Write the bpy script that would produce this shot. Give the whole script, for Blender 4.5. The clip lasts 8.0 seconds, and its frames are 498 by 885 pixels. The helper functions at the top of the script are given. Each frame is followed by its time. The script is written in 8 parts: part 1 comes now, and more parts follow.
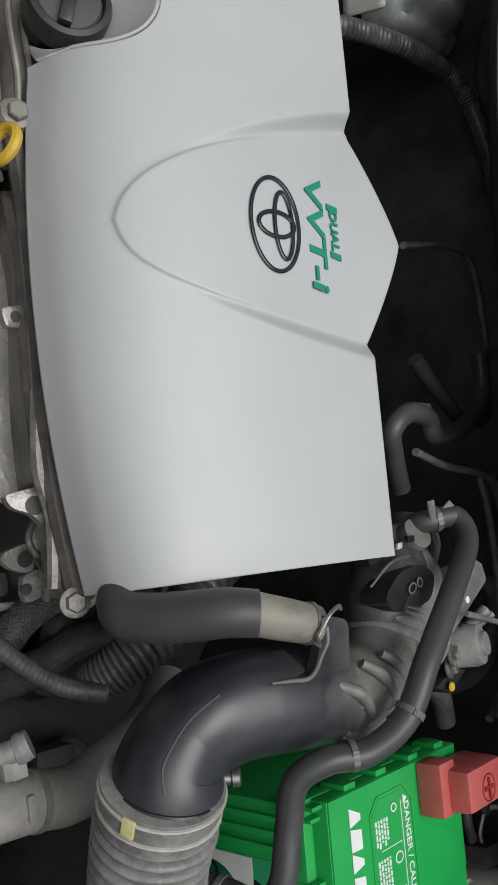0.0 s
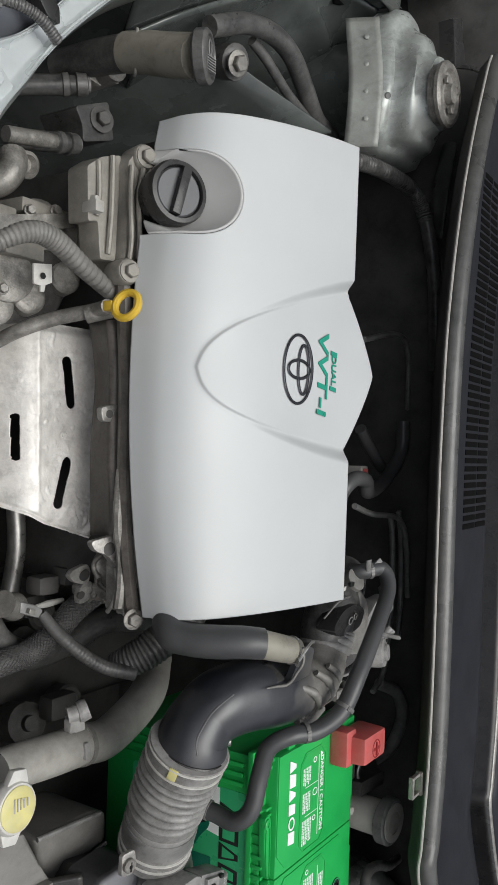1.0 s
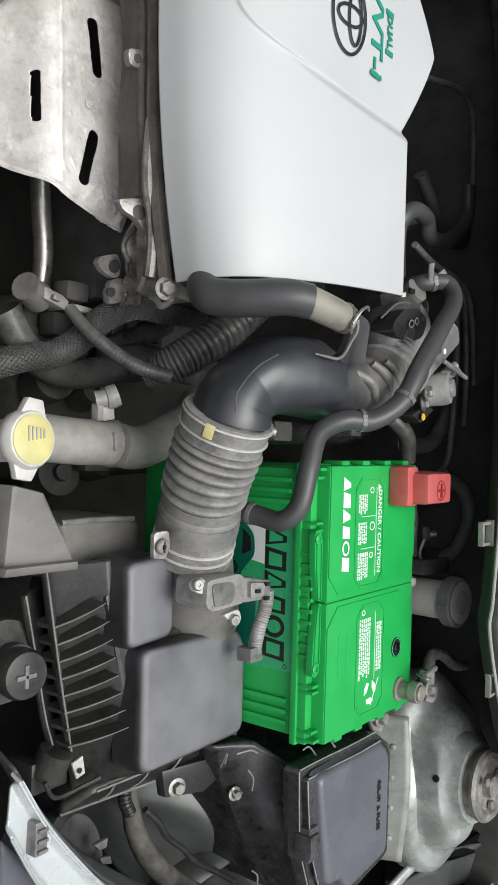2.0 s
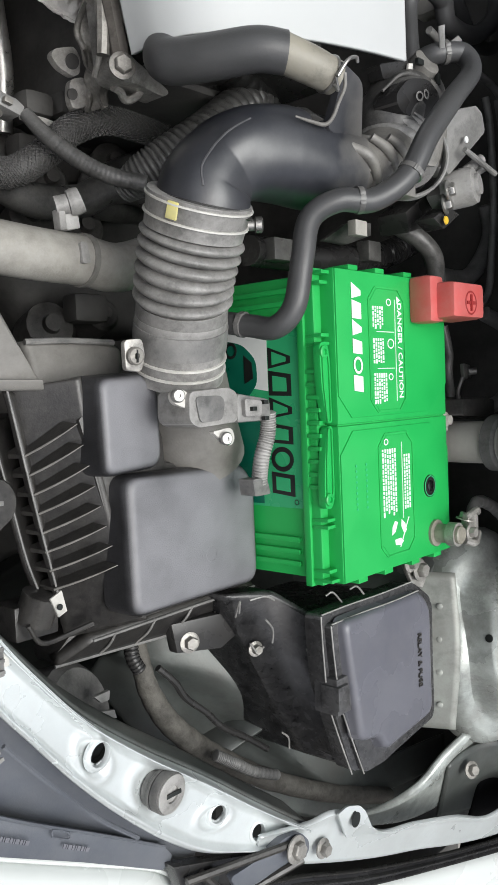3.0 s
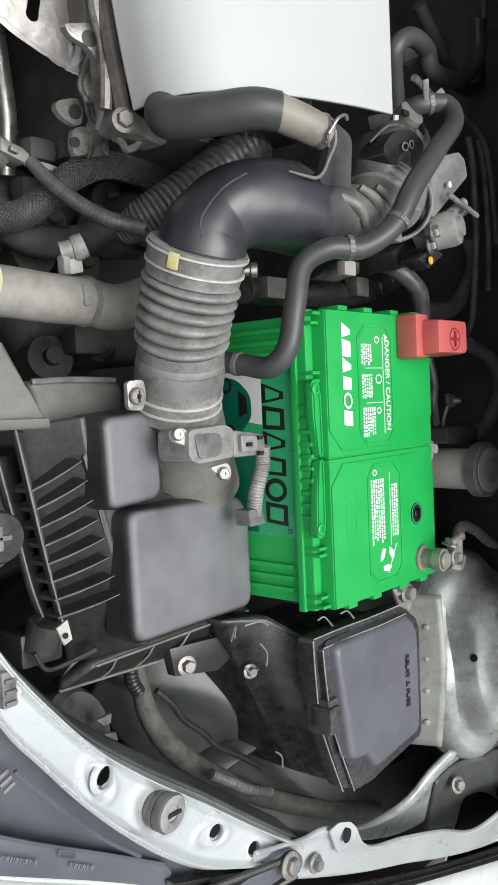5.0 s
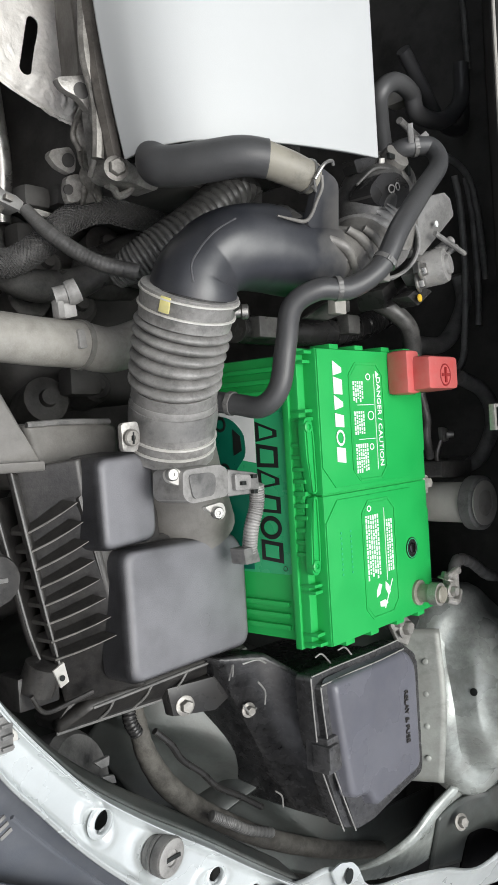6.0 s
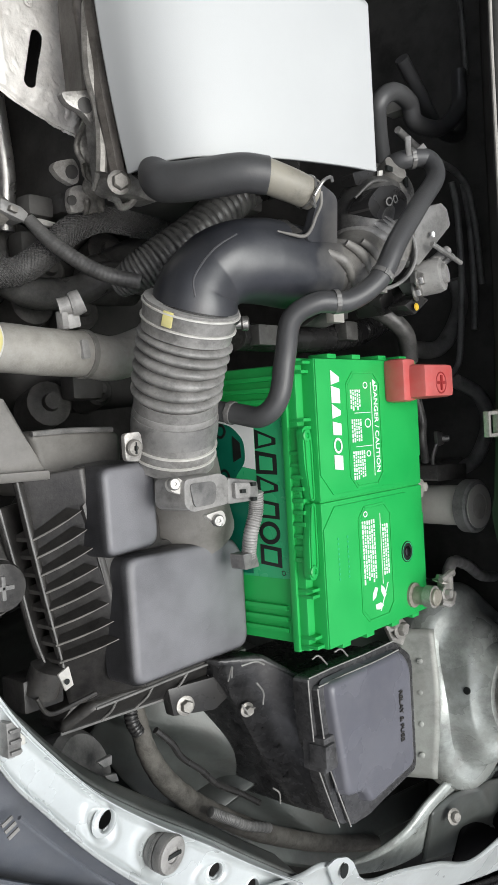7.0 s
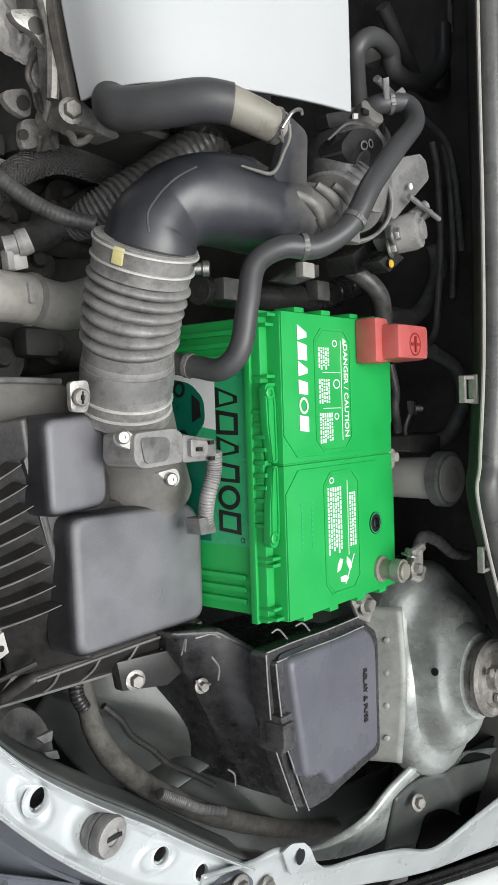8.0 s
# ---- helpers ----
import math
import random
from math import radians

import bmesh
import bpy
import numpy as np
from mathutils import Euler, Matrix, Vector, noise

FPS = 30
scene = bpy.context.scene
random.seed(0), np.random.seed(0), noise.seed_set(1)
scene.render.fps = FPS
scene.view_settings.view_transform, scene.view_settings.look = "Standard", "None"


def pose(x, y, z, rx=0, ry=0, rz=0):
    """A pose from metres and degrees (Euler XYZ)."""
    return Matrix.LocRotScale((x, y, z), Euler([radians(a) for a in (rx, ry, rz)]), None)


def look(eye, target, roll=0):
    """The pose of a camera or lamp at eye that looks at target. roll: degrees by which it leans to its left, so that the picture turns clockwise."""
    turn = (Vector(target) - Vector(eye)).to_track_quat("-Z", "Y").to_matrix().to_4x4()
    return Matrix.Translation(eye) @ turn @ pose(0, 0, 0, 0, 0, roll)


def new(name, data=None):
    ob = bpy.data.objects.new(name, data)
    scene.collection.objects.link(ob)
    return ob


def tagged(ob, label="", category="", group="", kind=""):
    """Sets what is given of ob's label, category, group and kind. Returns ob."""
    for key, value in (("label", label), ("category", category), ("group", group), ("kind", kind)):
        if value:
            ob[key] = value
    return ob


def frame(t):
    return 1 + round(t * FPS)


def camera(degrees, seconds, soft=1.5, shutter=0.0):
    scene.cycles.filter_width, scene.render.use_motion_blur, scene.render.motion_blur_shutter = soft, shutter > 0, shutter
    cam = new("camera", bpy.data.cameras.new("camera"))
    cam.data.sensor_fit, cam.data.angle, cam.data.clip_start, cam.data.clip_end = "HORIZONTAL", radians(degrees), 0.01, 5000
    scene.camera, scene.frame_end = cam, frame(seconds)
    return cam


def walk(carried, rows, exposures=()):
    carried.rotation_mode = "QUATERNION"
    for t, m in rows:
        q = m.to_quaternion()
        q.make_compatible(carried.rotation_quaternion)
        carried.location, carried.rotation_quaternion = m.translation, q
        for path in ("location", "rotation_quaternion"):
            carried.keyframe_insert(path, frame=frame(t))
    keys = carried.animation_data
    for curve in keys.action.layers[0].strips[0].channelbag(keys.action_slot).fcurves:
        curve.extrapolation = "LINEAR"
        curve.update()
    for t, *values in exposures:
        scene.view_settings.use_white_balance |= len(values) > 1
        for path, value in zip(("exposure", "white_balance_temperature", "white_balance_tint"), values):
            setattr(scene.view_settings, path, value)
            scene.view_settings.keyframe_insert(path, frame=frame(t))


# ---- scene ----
cam = camera(33.54, 8.0)
PATH = [
    (0, (-0.5102, 0.2111, 1.2229), (-0.0660, 0.2842, 0.8262), 79.09),
    (0.3, (-0.5550, 0.2375, 1.2418), (-0.0994, 0.2554, 0.8519), 85.22),
    (0.5, (-0.6134, 0.2824, 1.2576), (-0.1421, 0.2800, 0.8864), 88.26),
    (0.8, (-0.6995, 0.3188, 1.2701), (-0.2087, 0.3250, 0.9250), 90.97),
    (1, (-0.7551, 0.3339, 1.2780), (-0.2523, 0.3378, 0.9506), 91.83),
    (1.2, (-0.7931, 0.3346, 1.2964), (-0.2873, 0.3479, 0.9739), 91.80),
    (1.5, (-0.7877, 0.2595, 1.2860), (-0.2826, 0.2946, 0.9641), 87.24),
    (1.7, (-0.7484, 0.1740, 1.2554), (-0.2501, 0.1969, 0.9221), 89.96),
    (2.8, (-0.5857, -0.0273, 1.2447), (-0.1507, -0.0621, 0.8329), 90.91),
    (3, (-0.5834, -0.0275, 1.2460), (-0.1397, -0.0665, 0.8440), 90.92),
    (3.5, (-0.5984, -0.0186, 1.2562), (-0.1502, -0.0551, 0.8589), 91.39),
    (4, (-0.5995, -0.0120, 1.2589), (-0.1570, -0.0682, 0.8576), 92.34),
    (4.5, (-0.6042, -0.0092, 1.2596), (-0.1552, -0.0567, 0.8645), 92.00),
    (6, (-0.6087, -0.0033, 1.2672), (-0.1565, -0.0127, 0.8730), 87.35),
    (6.2, (-0.6085, 0.0065, 1.2725), (-0.1545, -0.0315, 0.8821), 88.05),
    (6.4, (-0.6174, -0.0048, 1.2690), (-0.1780, -0.0249, 0.8610), 88.82),
    (6.5, (-0.6138, 0.0085, 1.2775), (-0.1785, -0.0346, 0.8668), 92.95),
    (6.6, (-0.6157, 0.0124, 1.2805), (-0.1641, -0.0170, 0.8866), 90.46),
    (6.8, (-0.6254, 0.0042, 1.2737), (-0.1705, -0.0257, 0.8836), 89.56),
    (7, (-0.6199, 0.0119, 1.2756), (-0.1668, -0.0059, 0.8827), 88.24),
    (7.3, (-0.6203, 0.0092, 1.2758), (-0.1563, -0.0008, 0.8955), 86.96),
    (7.5, (-0.6125, -0.0033, 1.2747), (-0.1426, -0.0239, 0.9022), 86.45),
    (7.7, (-0.5924, -0.0139, 1.2718), (-0.1279, -0.0493, 0.8937), 87.40),
    (8, (-0.5801, -0.0143, 1.2588), (-0.1175, -0.0393, 0.8775), 90.06),
]
walk(cam, [(t, look(eye, target, roll)) for t, eye, target, roll in PATH], exposures=[(0.0, -0.10), (0.6, -0.01), (1.0, 0.18), (1.7, 0.41), (2.8, 0.65), (8.0, 0.59)])


# ---- world and light ----
world = bpy.data.worlds.new("sky")
scene.world = world
world.use_nodes = True
wn = world.node_tree.nodes
sky = wn.new("ShaderNodeTexSky")
sky.sky_type, sky.sun_disc = "NISHITA", False
sky.sun_elevation, sky.sun_rotation = radians(62), radians(250)
sky.dust_density, sky.air_density = 3.0, 1.0
hazy = wn.new("ShaderNodeHueSaturation")
hazy.inputs["Saturation"].default_value = 0.33
world.node_tree.links.new(sky.outputs[0], hazy.inputs["Color"])
world.node_tree.links.new(hazy.outputs[0], wn["Background"].inputs[0])
wn["Background"].inputs[1].default_value = 0.125
sun_data = bpy.data.lights.new("sun", "SUN")
sun_data.energy, sun_data.angle, sun_data.color = 1.75, radians(38), (0.98, 0.99, 0.96)
sun_ob = new("sun", sun_data)
sun_ob.matrix_world = look((-0.30, 0.25, 3.0), (-0.1, 0.2, 0.9))


# ---- materials ----
def mat(name, base, rough=0.5, metal=0.0, vary=0.12, scale=40.0, dust=0.0, dust_top_col=(0.32, 0.29, 0.24), bump=0.15, bscale=400.0, coat=0.0, spots=0.0, edge=0.0, grime=None, spec=0.5, top=0.0):
    grey = sum(dust_top_col) / 3
    dust_top_col = [0.55 * c + 0.45 * grey for c in dust_top_col]
    m = bpy.data.materials.new(name)
    m.use_nodes = True
    n, l = m.node_tree.nodes, m.node_tree.links
    b = n["Principled BSDF"]
    co = n.new("ShaderNodeTexCoord")
    n1 = n.new("ShaderNodeTexNoise")
    n1.inputs["Scale"].default_value, n1.inputs["Detail"].default_value = scale, 6
    l.new(co.outputs["Object"], n1.inputs["Vector"])
    n2 = n.new("ShaderNodeTexNoise")
    n2.inputs["Scale"].default_value, n2.inputs["Detail"].default_value = bscale, 3
    l.new(co.outputs["Object"], n2.inputs["Vector"])
    lo = [c * (1 - vary) for c in base]
    hi = [min(1, c * (1 + vary)) for c in base]
    r = n.new("ShaderNodeValToRGB")
    r.color_ramp.elements[0].position, r.color_ramp.elements[1].position = 0.3, 0.7
    r.color_ramp.elements[0].color, r.color_ramp.elements[1].color = (*lo, 1), (*hi, 1)
    l.new(n1.outputs["Fac"], r.inputs[0])
    col = r.outputs[0]
    if dust:
        n3 = n.new("ShaderNodeTexNoise")
        n3.inputs["Scale"].default_value, n3.inputs["Detail"].default_value, n3.inputs["Roughness"].default_value = scale * 0.8, 12, 0.8
        l.new(co.outputs["Object"], n3.inputs["Vector"])
        mr = n.new("ShaderNodeMapRange")
        mr.inputs[1].default_value, mr.inputs[2].default_value, mr.inputs[4].default_value = 0.38, 0.64, dust
        l.new(n3.outputs["Fac"], mr.inputs[0])
        mx = n.new("ShaderNodeMix")
        mx.data_type = "RGBA"
        l.new(mr.outputs[0], mx.inputs["Factor"])
        l.new(col, mx.inputs["A"])
        mx.inputs["B"].default_value = (*dust_top_col, 1)
        col = mx.outputs["Result"]
    if spots:
        vo = n.new("ShaderNodeTexVoronoi")
        vo.inputs["Scale"].default_value = 150
        l.new(co.outputs["Object"], vo.inputs["Vector"])
        sr = n.new("ShaderNodeMapRange")
        sr.inputs[1].default_value, sr.inputs[2].default_value, sr.inputs[3].default_value, sr.inputs[4].default_value = 0.05, 0.16, spots, 0
        l.new(vo.outputs["Distance"], sr.inputs[0])
        mx2 = n.new("ShaderNodeMix")
        mx2.data_type = "RGBA"
        l.new(sr.outputs[0], mx2.inputs["Factor"])
        l.new(col, mx2.inputs["A"])
        mx2.inputs["B"].default_value = (*dust_top_col, 1)
        col = mx2.outputs["Result"]
    if edge:
        ge = n.new("ShaderNodeNewGeometry")
        er = n.new("ShaderNodeMapRange")
        er.inputs[1].default_value, er.inputs[2].default_value, er.inputs[4].default_value = 0.515, 0.60, edge
        l.new(ge.outputs["Pointiness"], er.inputs[0])
        mx3 = n.new("ShaderNodeMix")
        mx3.data_type = "RGBA"
        l.new(er.outputs[0], mx3.inputs["Factor"])
        l.new(col, mx3.inputs["A"])
        mx3.inputs["B"].default_value = (*[min(1, c * 1.5) for c in dust_top_col], 1)
        col = mx3.outputs["Result"]
    # Up-facing faces turn paler: settled dust plus sky sheen put into the colour
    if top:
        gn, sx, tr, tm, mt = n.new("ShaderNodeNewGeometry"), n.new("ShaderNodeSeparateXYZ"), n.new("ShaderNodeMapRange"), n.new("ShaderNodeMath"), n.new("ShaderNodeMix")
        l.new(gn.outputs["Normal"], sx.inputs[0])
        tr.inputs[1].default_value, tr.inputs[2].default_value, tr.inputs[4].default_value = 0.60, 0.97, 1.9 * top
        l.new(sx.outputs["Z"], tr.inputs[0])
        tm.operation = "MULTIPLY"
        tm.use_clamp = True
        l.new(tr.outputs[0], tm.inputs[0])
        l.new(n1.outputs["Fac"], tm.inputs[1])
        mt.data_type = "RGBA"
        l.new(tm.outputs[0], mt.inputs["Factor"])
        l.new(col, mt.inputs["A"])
        mt.inputs["B"].default_value = (*[min(1, c * 1.5) for c in dust_top_col], 1)
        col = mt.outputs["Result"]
    grime = 0.4 if grime is None and dust >= 0.5 else grime
    if grime:
        g1 = n.new("ShaderNodeTexNoise")
        g1.inputs["Scale"].default_value, g1.inputs["Detail"].default_value, g1.inputs["Roughness"].default_value, g1.inputs["Distortion"].default_value = scale * 1.5, 12, 0.72, 0.0
        l.new(co.outputs["Object"], g1.inputs["Vector"])
        gr = n.new("ShaderNodeMapRange")
        gr.inputs[1].default_value, gr.inputs[2].default_value, gr.inputs[3].default_value, gr.inputs[4].default_value = 0.36, 0.50, grime, 0
        l.new(g1.outputs["Fac"], gr.inputs[0])
        mx4 = n.new("ShaderNodeMix")
        mx4.data_type = "RGBA"
        l.new(gr.outputs[0], mx4.inputs["Factor"])
        l.new(col, mx4.inputs["A"])
        mx4.inputs["B"].default_value = (*[c * 0.3 for c in base], 1)
        col = mx4.outputs["Result"]
    b.inputs["Specular IOR Level"].default_value = spec
    l.new(col, b.inputs["Base Color"])
    rr = n.new("ShaderNodeMapRange")
    rr.inputs[1].default_value, rr.inputs[2].default_value = 0.3, 0.7
    rr.inputs[3].default_value, rr.inputs[4].default_value = max(0.03, rough - 0.08), min(1, rough + 0.1)
    l.new(n1.outputs["Fac"], rr.inputs[0])
    l.new(rr.outputs[0], b.inputs["Roughness"])
    b.inputs["Metallic"].default_value = metal
    b.inputs["Coat Weight"].default_value = coat
    b.inputs["Coat Roughness"].default_value = 0.15
    if bump:
        bp = n.new("ShaderNodeBump")
        bp.inputs["Strength"].default_value, bp.inputs["Distance"].default_value = bump, 0.0005
        l.new(n2.outputs["Fac"], bp.inputs["Height"])
        l.new(bp.outputs[0], b.inputs["Normal"])
    return m


M = {
    "silver": mat("silver_cover_paint", (0.485, 0.50, 0.50), 0.50, 0.08, 0.03, 9, dust=0.15, dust_top_col=(0.41, 0.41, 0.40), bump=0.1, bscale=1500),
    "recess": mat("grey_plastic_recess", (0.46, 0.46, 0.45), 0.45, 0.0, 0.04, 30, bump=0.05, bscale=1500),
    "chrome": mat("dark_chrome", (0.11, 0.11, 0.115), 0.14, 0.95, 0.1, 60, bump=0.0),
    "teal": mat("green_print", (0.0, 0.24, 0.16), 0.5, 0, 0.05, 60, bump=0),
    "black": mat("black_plastic", (0.007, 0.007, 0.008), 0.26, 0, 0.25, 45, dust=0.22, dust_top_col=(0.06, 0.057, 0.052), bump=0.1, bscale=900, edge=0.5, spots=0.12, spec=0.35),
    "black_dusty": mat("dusty_black_plastic", (0.026, 0.025, 0.024), 0.55, 0, 0.25, 45, dust=0.55, dust_top_col=(0.14, 0.13, 0.115), bump=0.35, bscale=700, spots=0.25, edge=0.4),
    "airbox": mat("dark_grey_airbox_plastic", (0.011, 0.0105, 0.011), 0.36, 0, 0.3, 95, dust=0.45, dust_top_col=(0.070, 0.064, 0.055), bump=0.22, bscale=900, edge=0.35, spots=0.3, grime=0.5, top=0.15),
    # Black sides, blue-grey top: the sky's sheen is part of this colour
    "airbox_top": mat("black_airbox_plastic_sky_top", (0.012, 0.012, 0.013), 0.40, 0, 0.12, 14, dust=0.3, dust_top_col=(0.125, 0.125, 0.14), bump=0.4, bscale=1400, edge=0.2, grime=0.10, top=1.0),
    "resonator": mat("dusty_brown_grey_box_plastic", (0.14, 0.134, 0.122), 0.55, 0, 0.22, 22, dust=0.7, dust_top_col=(0.225, 0.212, 0.190), bump=0.4, bscale=700, edge=0.4, grime=0.2),
    "fuse_top": mat("smooth_dark_blue_grey_lid", (0.115, 0.117, 0.140), 0.26, 0, 0.15, 14, dust=0.35, dust_top_col=(0.19, 0.19, 0.205), bump=0.3, bscale=1600, edge=0.2),
    "elbow": mat("satin_black_blue_plastic", (0.017, 0.0185, 0.024), 0.37, 0, 0.3, 14, dust=0.30, dust_top_col=(0.105, 0.104, 0.106), bump=0.08, bscale=500, edge=0.5, spec=0.75),
    "rubber": mat("grey_black_rubber", (0.030, 0.030, 0.030), 0.34, 0, 0.2, 60, dust=0.65, dust_top_col=(0.16, 0.154, 0.142), bump=0.3, bscale=700, edge=0.4),
    "bellows": mat("dusty_grey_rubber", (0.16, 0.157, 0.15), 0.38, 0, 0.2, 60, dust=0.75, dust_top_col=(0.345, 0.332, 0.31), bump=0.4, bscale=600, edge=0.5, spots=0.15, grime=0.4),
    "hose_satin": mat("satin_dark_grey_hose", (0.052, 0.053, 0.055), 0.40, 0, 0.12, 18, dust=0.3, dust_top_col=(0.105, 0.103, 0.100), bump=0.25, bscale=900, edge=0.25),
    "hose_grey": mat("worn_grey_hose", (0.085, 0.085, 0.085), 0.36, 0, 0.2, 45, dust=0.7, dust_top_col=(0.235, 0.228, 0.21), bump=0.3, bscale=600, edge=0.5, spots=0.15),
    "hose_tan": mat("dusty_tan_hose", (0.27, 0.258, 0.23), 0.45, 0, 0.2, 50, dust=0.75, dust_top_col=(0.40, 0.38, 0.335), bump=0.35, bscale=600, edge=0.4, spots=0.15, grime=0.15),
    "alu": mat("cast_aluminium", (0.52, 0.505, 0.475), 0.38, 0.45, 0.3, 80, dust=0.8, dust_top_col=(0.17, 0.155, 0.13), bump=0.8, bscale=500, edge=0.5),
    "alu_dirty": mat("dirty_cast_aluminium", (0.36, 0.345, 0.315), 0.45, 0.35, 0.4, 80, dust=0.9, dust_top_col=(0.125, 0.113, 0.095), bump=0.8, bscale=500, edge=0.5),
    "shield": mat("stamped_heat_shield_steel", (0.78, 0.76, 0.72), 0.46, 0.15, 0.18, 40, dust=0.6, dust_top_col=(0.55, 0.49, 0.42), bump=1.0, bscale=220, spots=0.35, grime=0.34),
    "outlet": mat("dusty_brown_grey_plastic", (0.105, 0.100, 0.090), 0.5, 0, 0.25, 45, dust=0.75, dust_top_col=(0.235, 0.222, 0.196), bump=0.35, bscale=600, edge=0.4, grime=0.25),
    "steel": mat("zinc_steel", (0.40, 0.395, 0.38), 0.33, 0.8, 0.2, 90, dust=0.45, dust_top_col=(0.16, 0.145, 0.12), bump=0.25, bscale=800),
    "white_metal": mat("pale_bracket_metal", (0.66, 0.65, 0.61), 0.5, 0.2, 0.1, 70, dust=0.35, dust_top_col=(0.35, 0.31, 0.26), bump=0.2),
    "green": mat("bright_green_plastic", (0.008, 0.37, 0.072), 0.36, 0, 0.06, 30, bump=0.2, bscale=1500, edge=0.06, dust_top_col=(0.1, 0.5, 0.15)),
    "green_label": mat("green_label_film", (0.035, 0.42, 0.17), 0.3, 0, 0.03, 30, bump=0.05),
    "green_dark": mat("dark_green_print", (0.004, 0.14, 0.085), 0.35, 0, 0.1, 60, bump=0.0),
    "red": mat("red_rubber_cap", (0.50, 0.06, 0.055), 0.4, 0, 0.12, 40, dust=0.3, dust_top_col=(0.5, 0.2, 0.17), bump=0.15, edge=0.15),
    "red_dark": mat("dark_red_rubber", (0.27, 0.022, 0.022), 0.5, 0, 0.1, 40, bump=0.1),
    "white": mat("white_print", (0.8, 0.82, 0.8), 0.5, 0, 0.03, 60, bump=0),
    # Black that stands in for the shade inside the cowl's slots
    "void": mat("slot_shade_black", (0.003, 0.003, 0.003), 0.9, 0, 0.1, 60, bump=0, spec=0.1),
    # Print, and flat black fills in place of the shade in small holes
    "ink": mat("black_print_and_hole_fill", (0.012, 0.014, 0.013), 0.4, 0, 0.1, 60, bump=0),
    "yellow": mat("yellow_plastic", (0.62, 0.40, 0.02), 0.42, 0, 0.12, 60, dust=0.2, dust_top_col=(0.5, 0.38, 0.15), bump=0.1),
    "yellow_pale": mat("faded_yellow_sticker", (0.66, 0.60, 0.22), 0.5, 0, 0.12, 70, dust=0.4, dust_top_col=(0.55, 0.5, 0.35), bump=0.1),
    "paint": mat("silver_white_body_paint", (0.64, 0.68, 0.68), 0.28, 0.3, 0.05, 15, dust=0.3, dust_top_col=(0.40, 0.40, 0.385), bump=0.08, bscale=900, coat=0.4, spots=0.15),
    "paint_in": mat("thin_grey_green_inner_paint", (0.105, 0.118, 0.112), 0.36, 0.2, 0.3, 14, dust=0.85, dust_top_col=(0.08, 0.075, 0.066), bump=0.25, bscale=300, spots=0.2),
    "paint_tower": mat("silver_green_tower_paint", (0.47, 0.505, 0.48), 0.30, 0.25, 0.18, 22, dust=0.7, dust_top_col=(0.17, 0.16, 0.138), bump=0.25, bscale=300, spots=0.2, grime=0.5),
    "sleeve_tan": mat("yellowed_rubber_sleeve", (0.248, 0.232, 0.186), 0.45, 0, 0.12, 40, dust=0.5, dust_top_col=(0.30, 0.28, 0.23), bump=0.2),
    "flange": mat("dull_green_grey_primer", (0.29, 0.305, 0.28), 0.4, 0.1, 0.2, 18, dust=0.7, dust_top_col=(0.19, 0.18, 0.155), bump=0.25, bscale=300, spots=0.2),
    "body_white": mat("white_body_paint", (0.64, 0.67, 0.655), 0.25, 0.0, 0.02, 10, bump=0.03, bscale=1500, coat=0.5),
    "lamp_grey": mat("blue_grey_headlamp_plastic", (0.10, 0.11, 0.13), 0.42, 0, 0.12, 20, dust=0.3, dust_top_col=(0.2, 0.2, 0.2), bump=0.2, bscale=900),
    "cowl": mat("black_grey_cowl_plastic", (0.014, 0.015, 0.020), 0.5, 0, 0.12, 25, dust=0.4, dust_top_col=(0.024, 0.024, 0.030), bump=0.25, bscale=900, spec=0.3),
    "seal": mat("grey_rubber_seal", (0.055, 0.056, 0.053), 0.30, 0, 0.2, 30, dust=0.6, dust_top_col=(0.14, 0.138, 0.126), bump=0.35, bscale=400, grime=0.2),
    "dark": mat("dark_sooty_metal", (0.062, 0.060, 0.057), 0.6, 0, 0.5, 18, dust=0.5, dust_top_col=(0.12, 0.113, 0.103), bump=0.3, bscale=200),
    # Near black, standing in for the shade under the open bonnet
    "shade_fill": mat("near_black_shade_filler", (0.007, 0.007, 0.0075), 0.95, 0, 0.3, 30, dust=0.3, dust_top_col=(0.013, 0.0125, 0.012), bump=0.4, bscale=300, spec=0.03),
    "scuffed": mat("scuffed_black_plastic", (0.008, 0.008, 0.009), 0.24, 0, 0.3, 110, dust=0.55, dust_top_col=(0.085, 0.084, 0.086), bump=0.2, bscale=900, edge=0.8, spots=0.35, grime=0.5, spec=0.45),
    "cast_tan": mat("tan_grey_cast_metal", (0.29, 0.275, 0.24), 0.5, 0.2, 0.2, 50, dust=0.6, dust_top_col=(0.15, 0.135, 0.11), bump=0.5, bscale=500, edge=0.3, grime=0.25),
    "brown_soot": mat("brown_sooty_metal", (0.062, 0.054, 0.046), 0.5, 0.1, 0.4, 50, dust=0.6, dust_top_col=(0.155, 0.134, 0.110), bump=0.5, bscale=400, edge=0.3),
    "reservoir": mat("yellowed_white_plastic", (0.66, 0.645, 0.58), 0.4, 0, 0.06, 30, dust=0.3, dust_top_col=(0.38, 0.34, 0.27), bump=0.1),
    "wing_grey": mat("dull_grey_inner_wing", (0.10, 0.114, 0.108), 0.24, 0.15, 0.35, 16, dust=0.5, dust_top_col=(0.11, 0.108, 0.098), bump=0.2, bscale=250, coat=0.4),
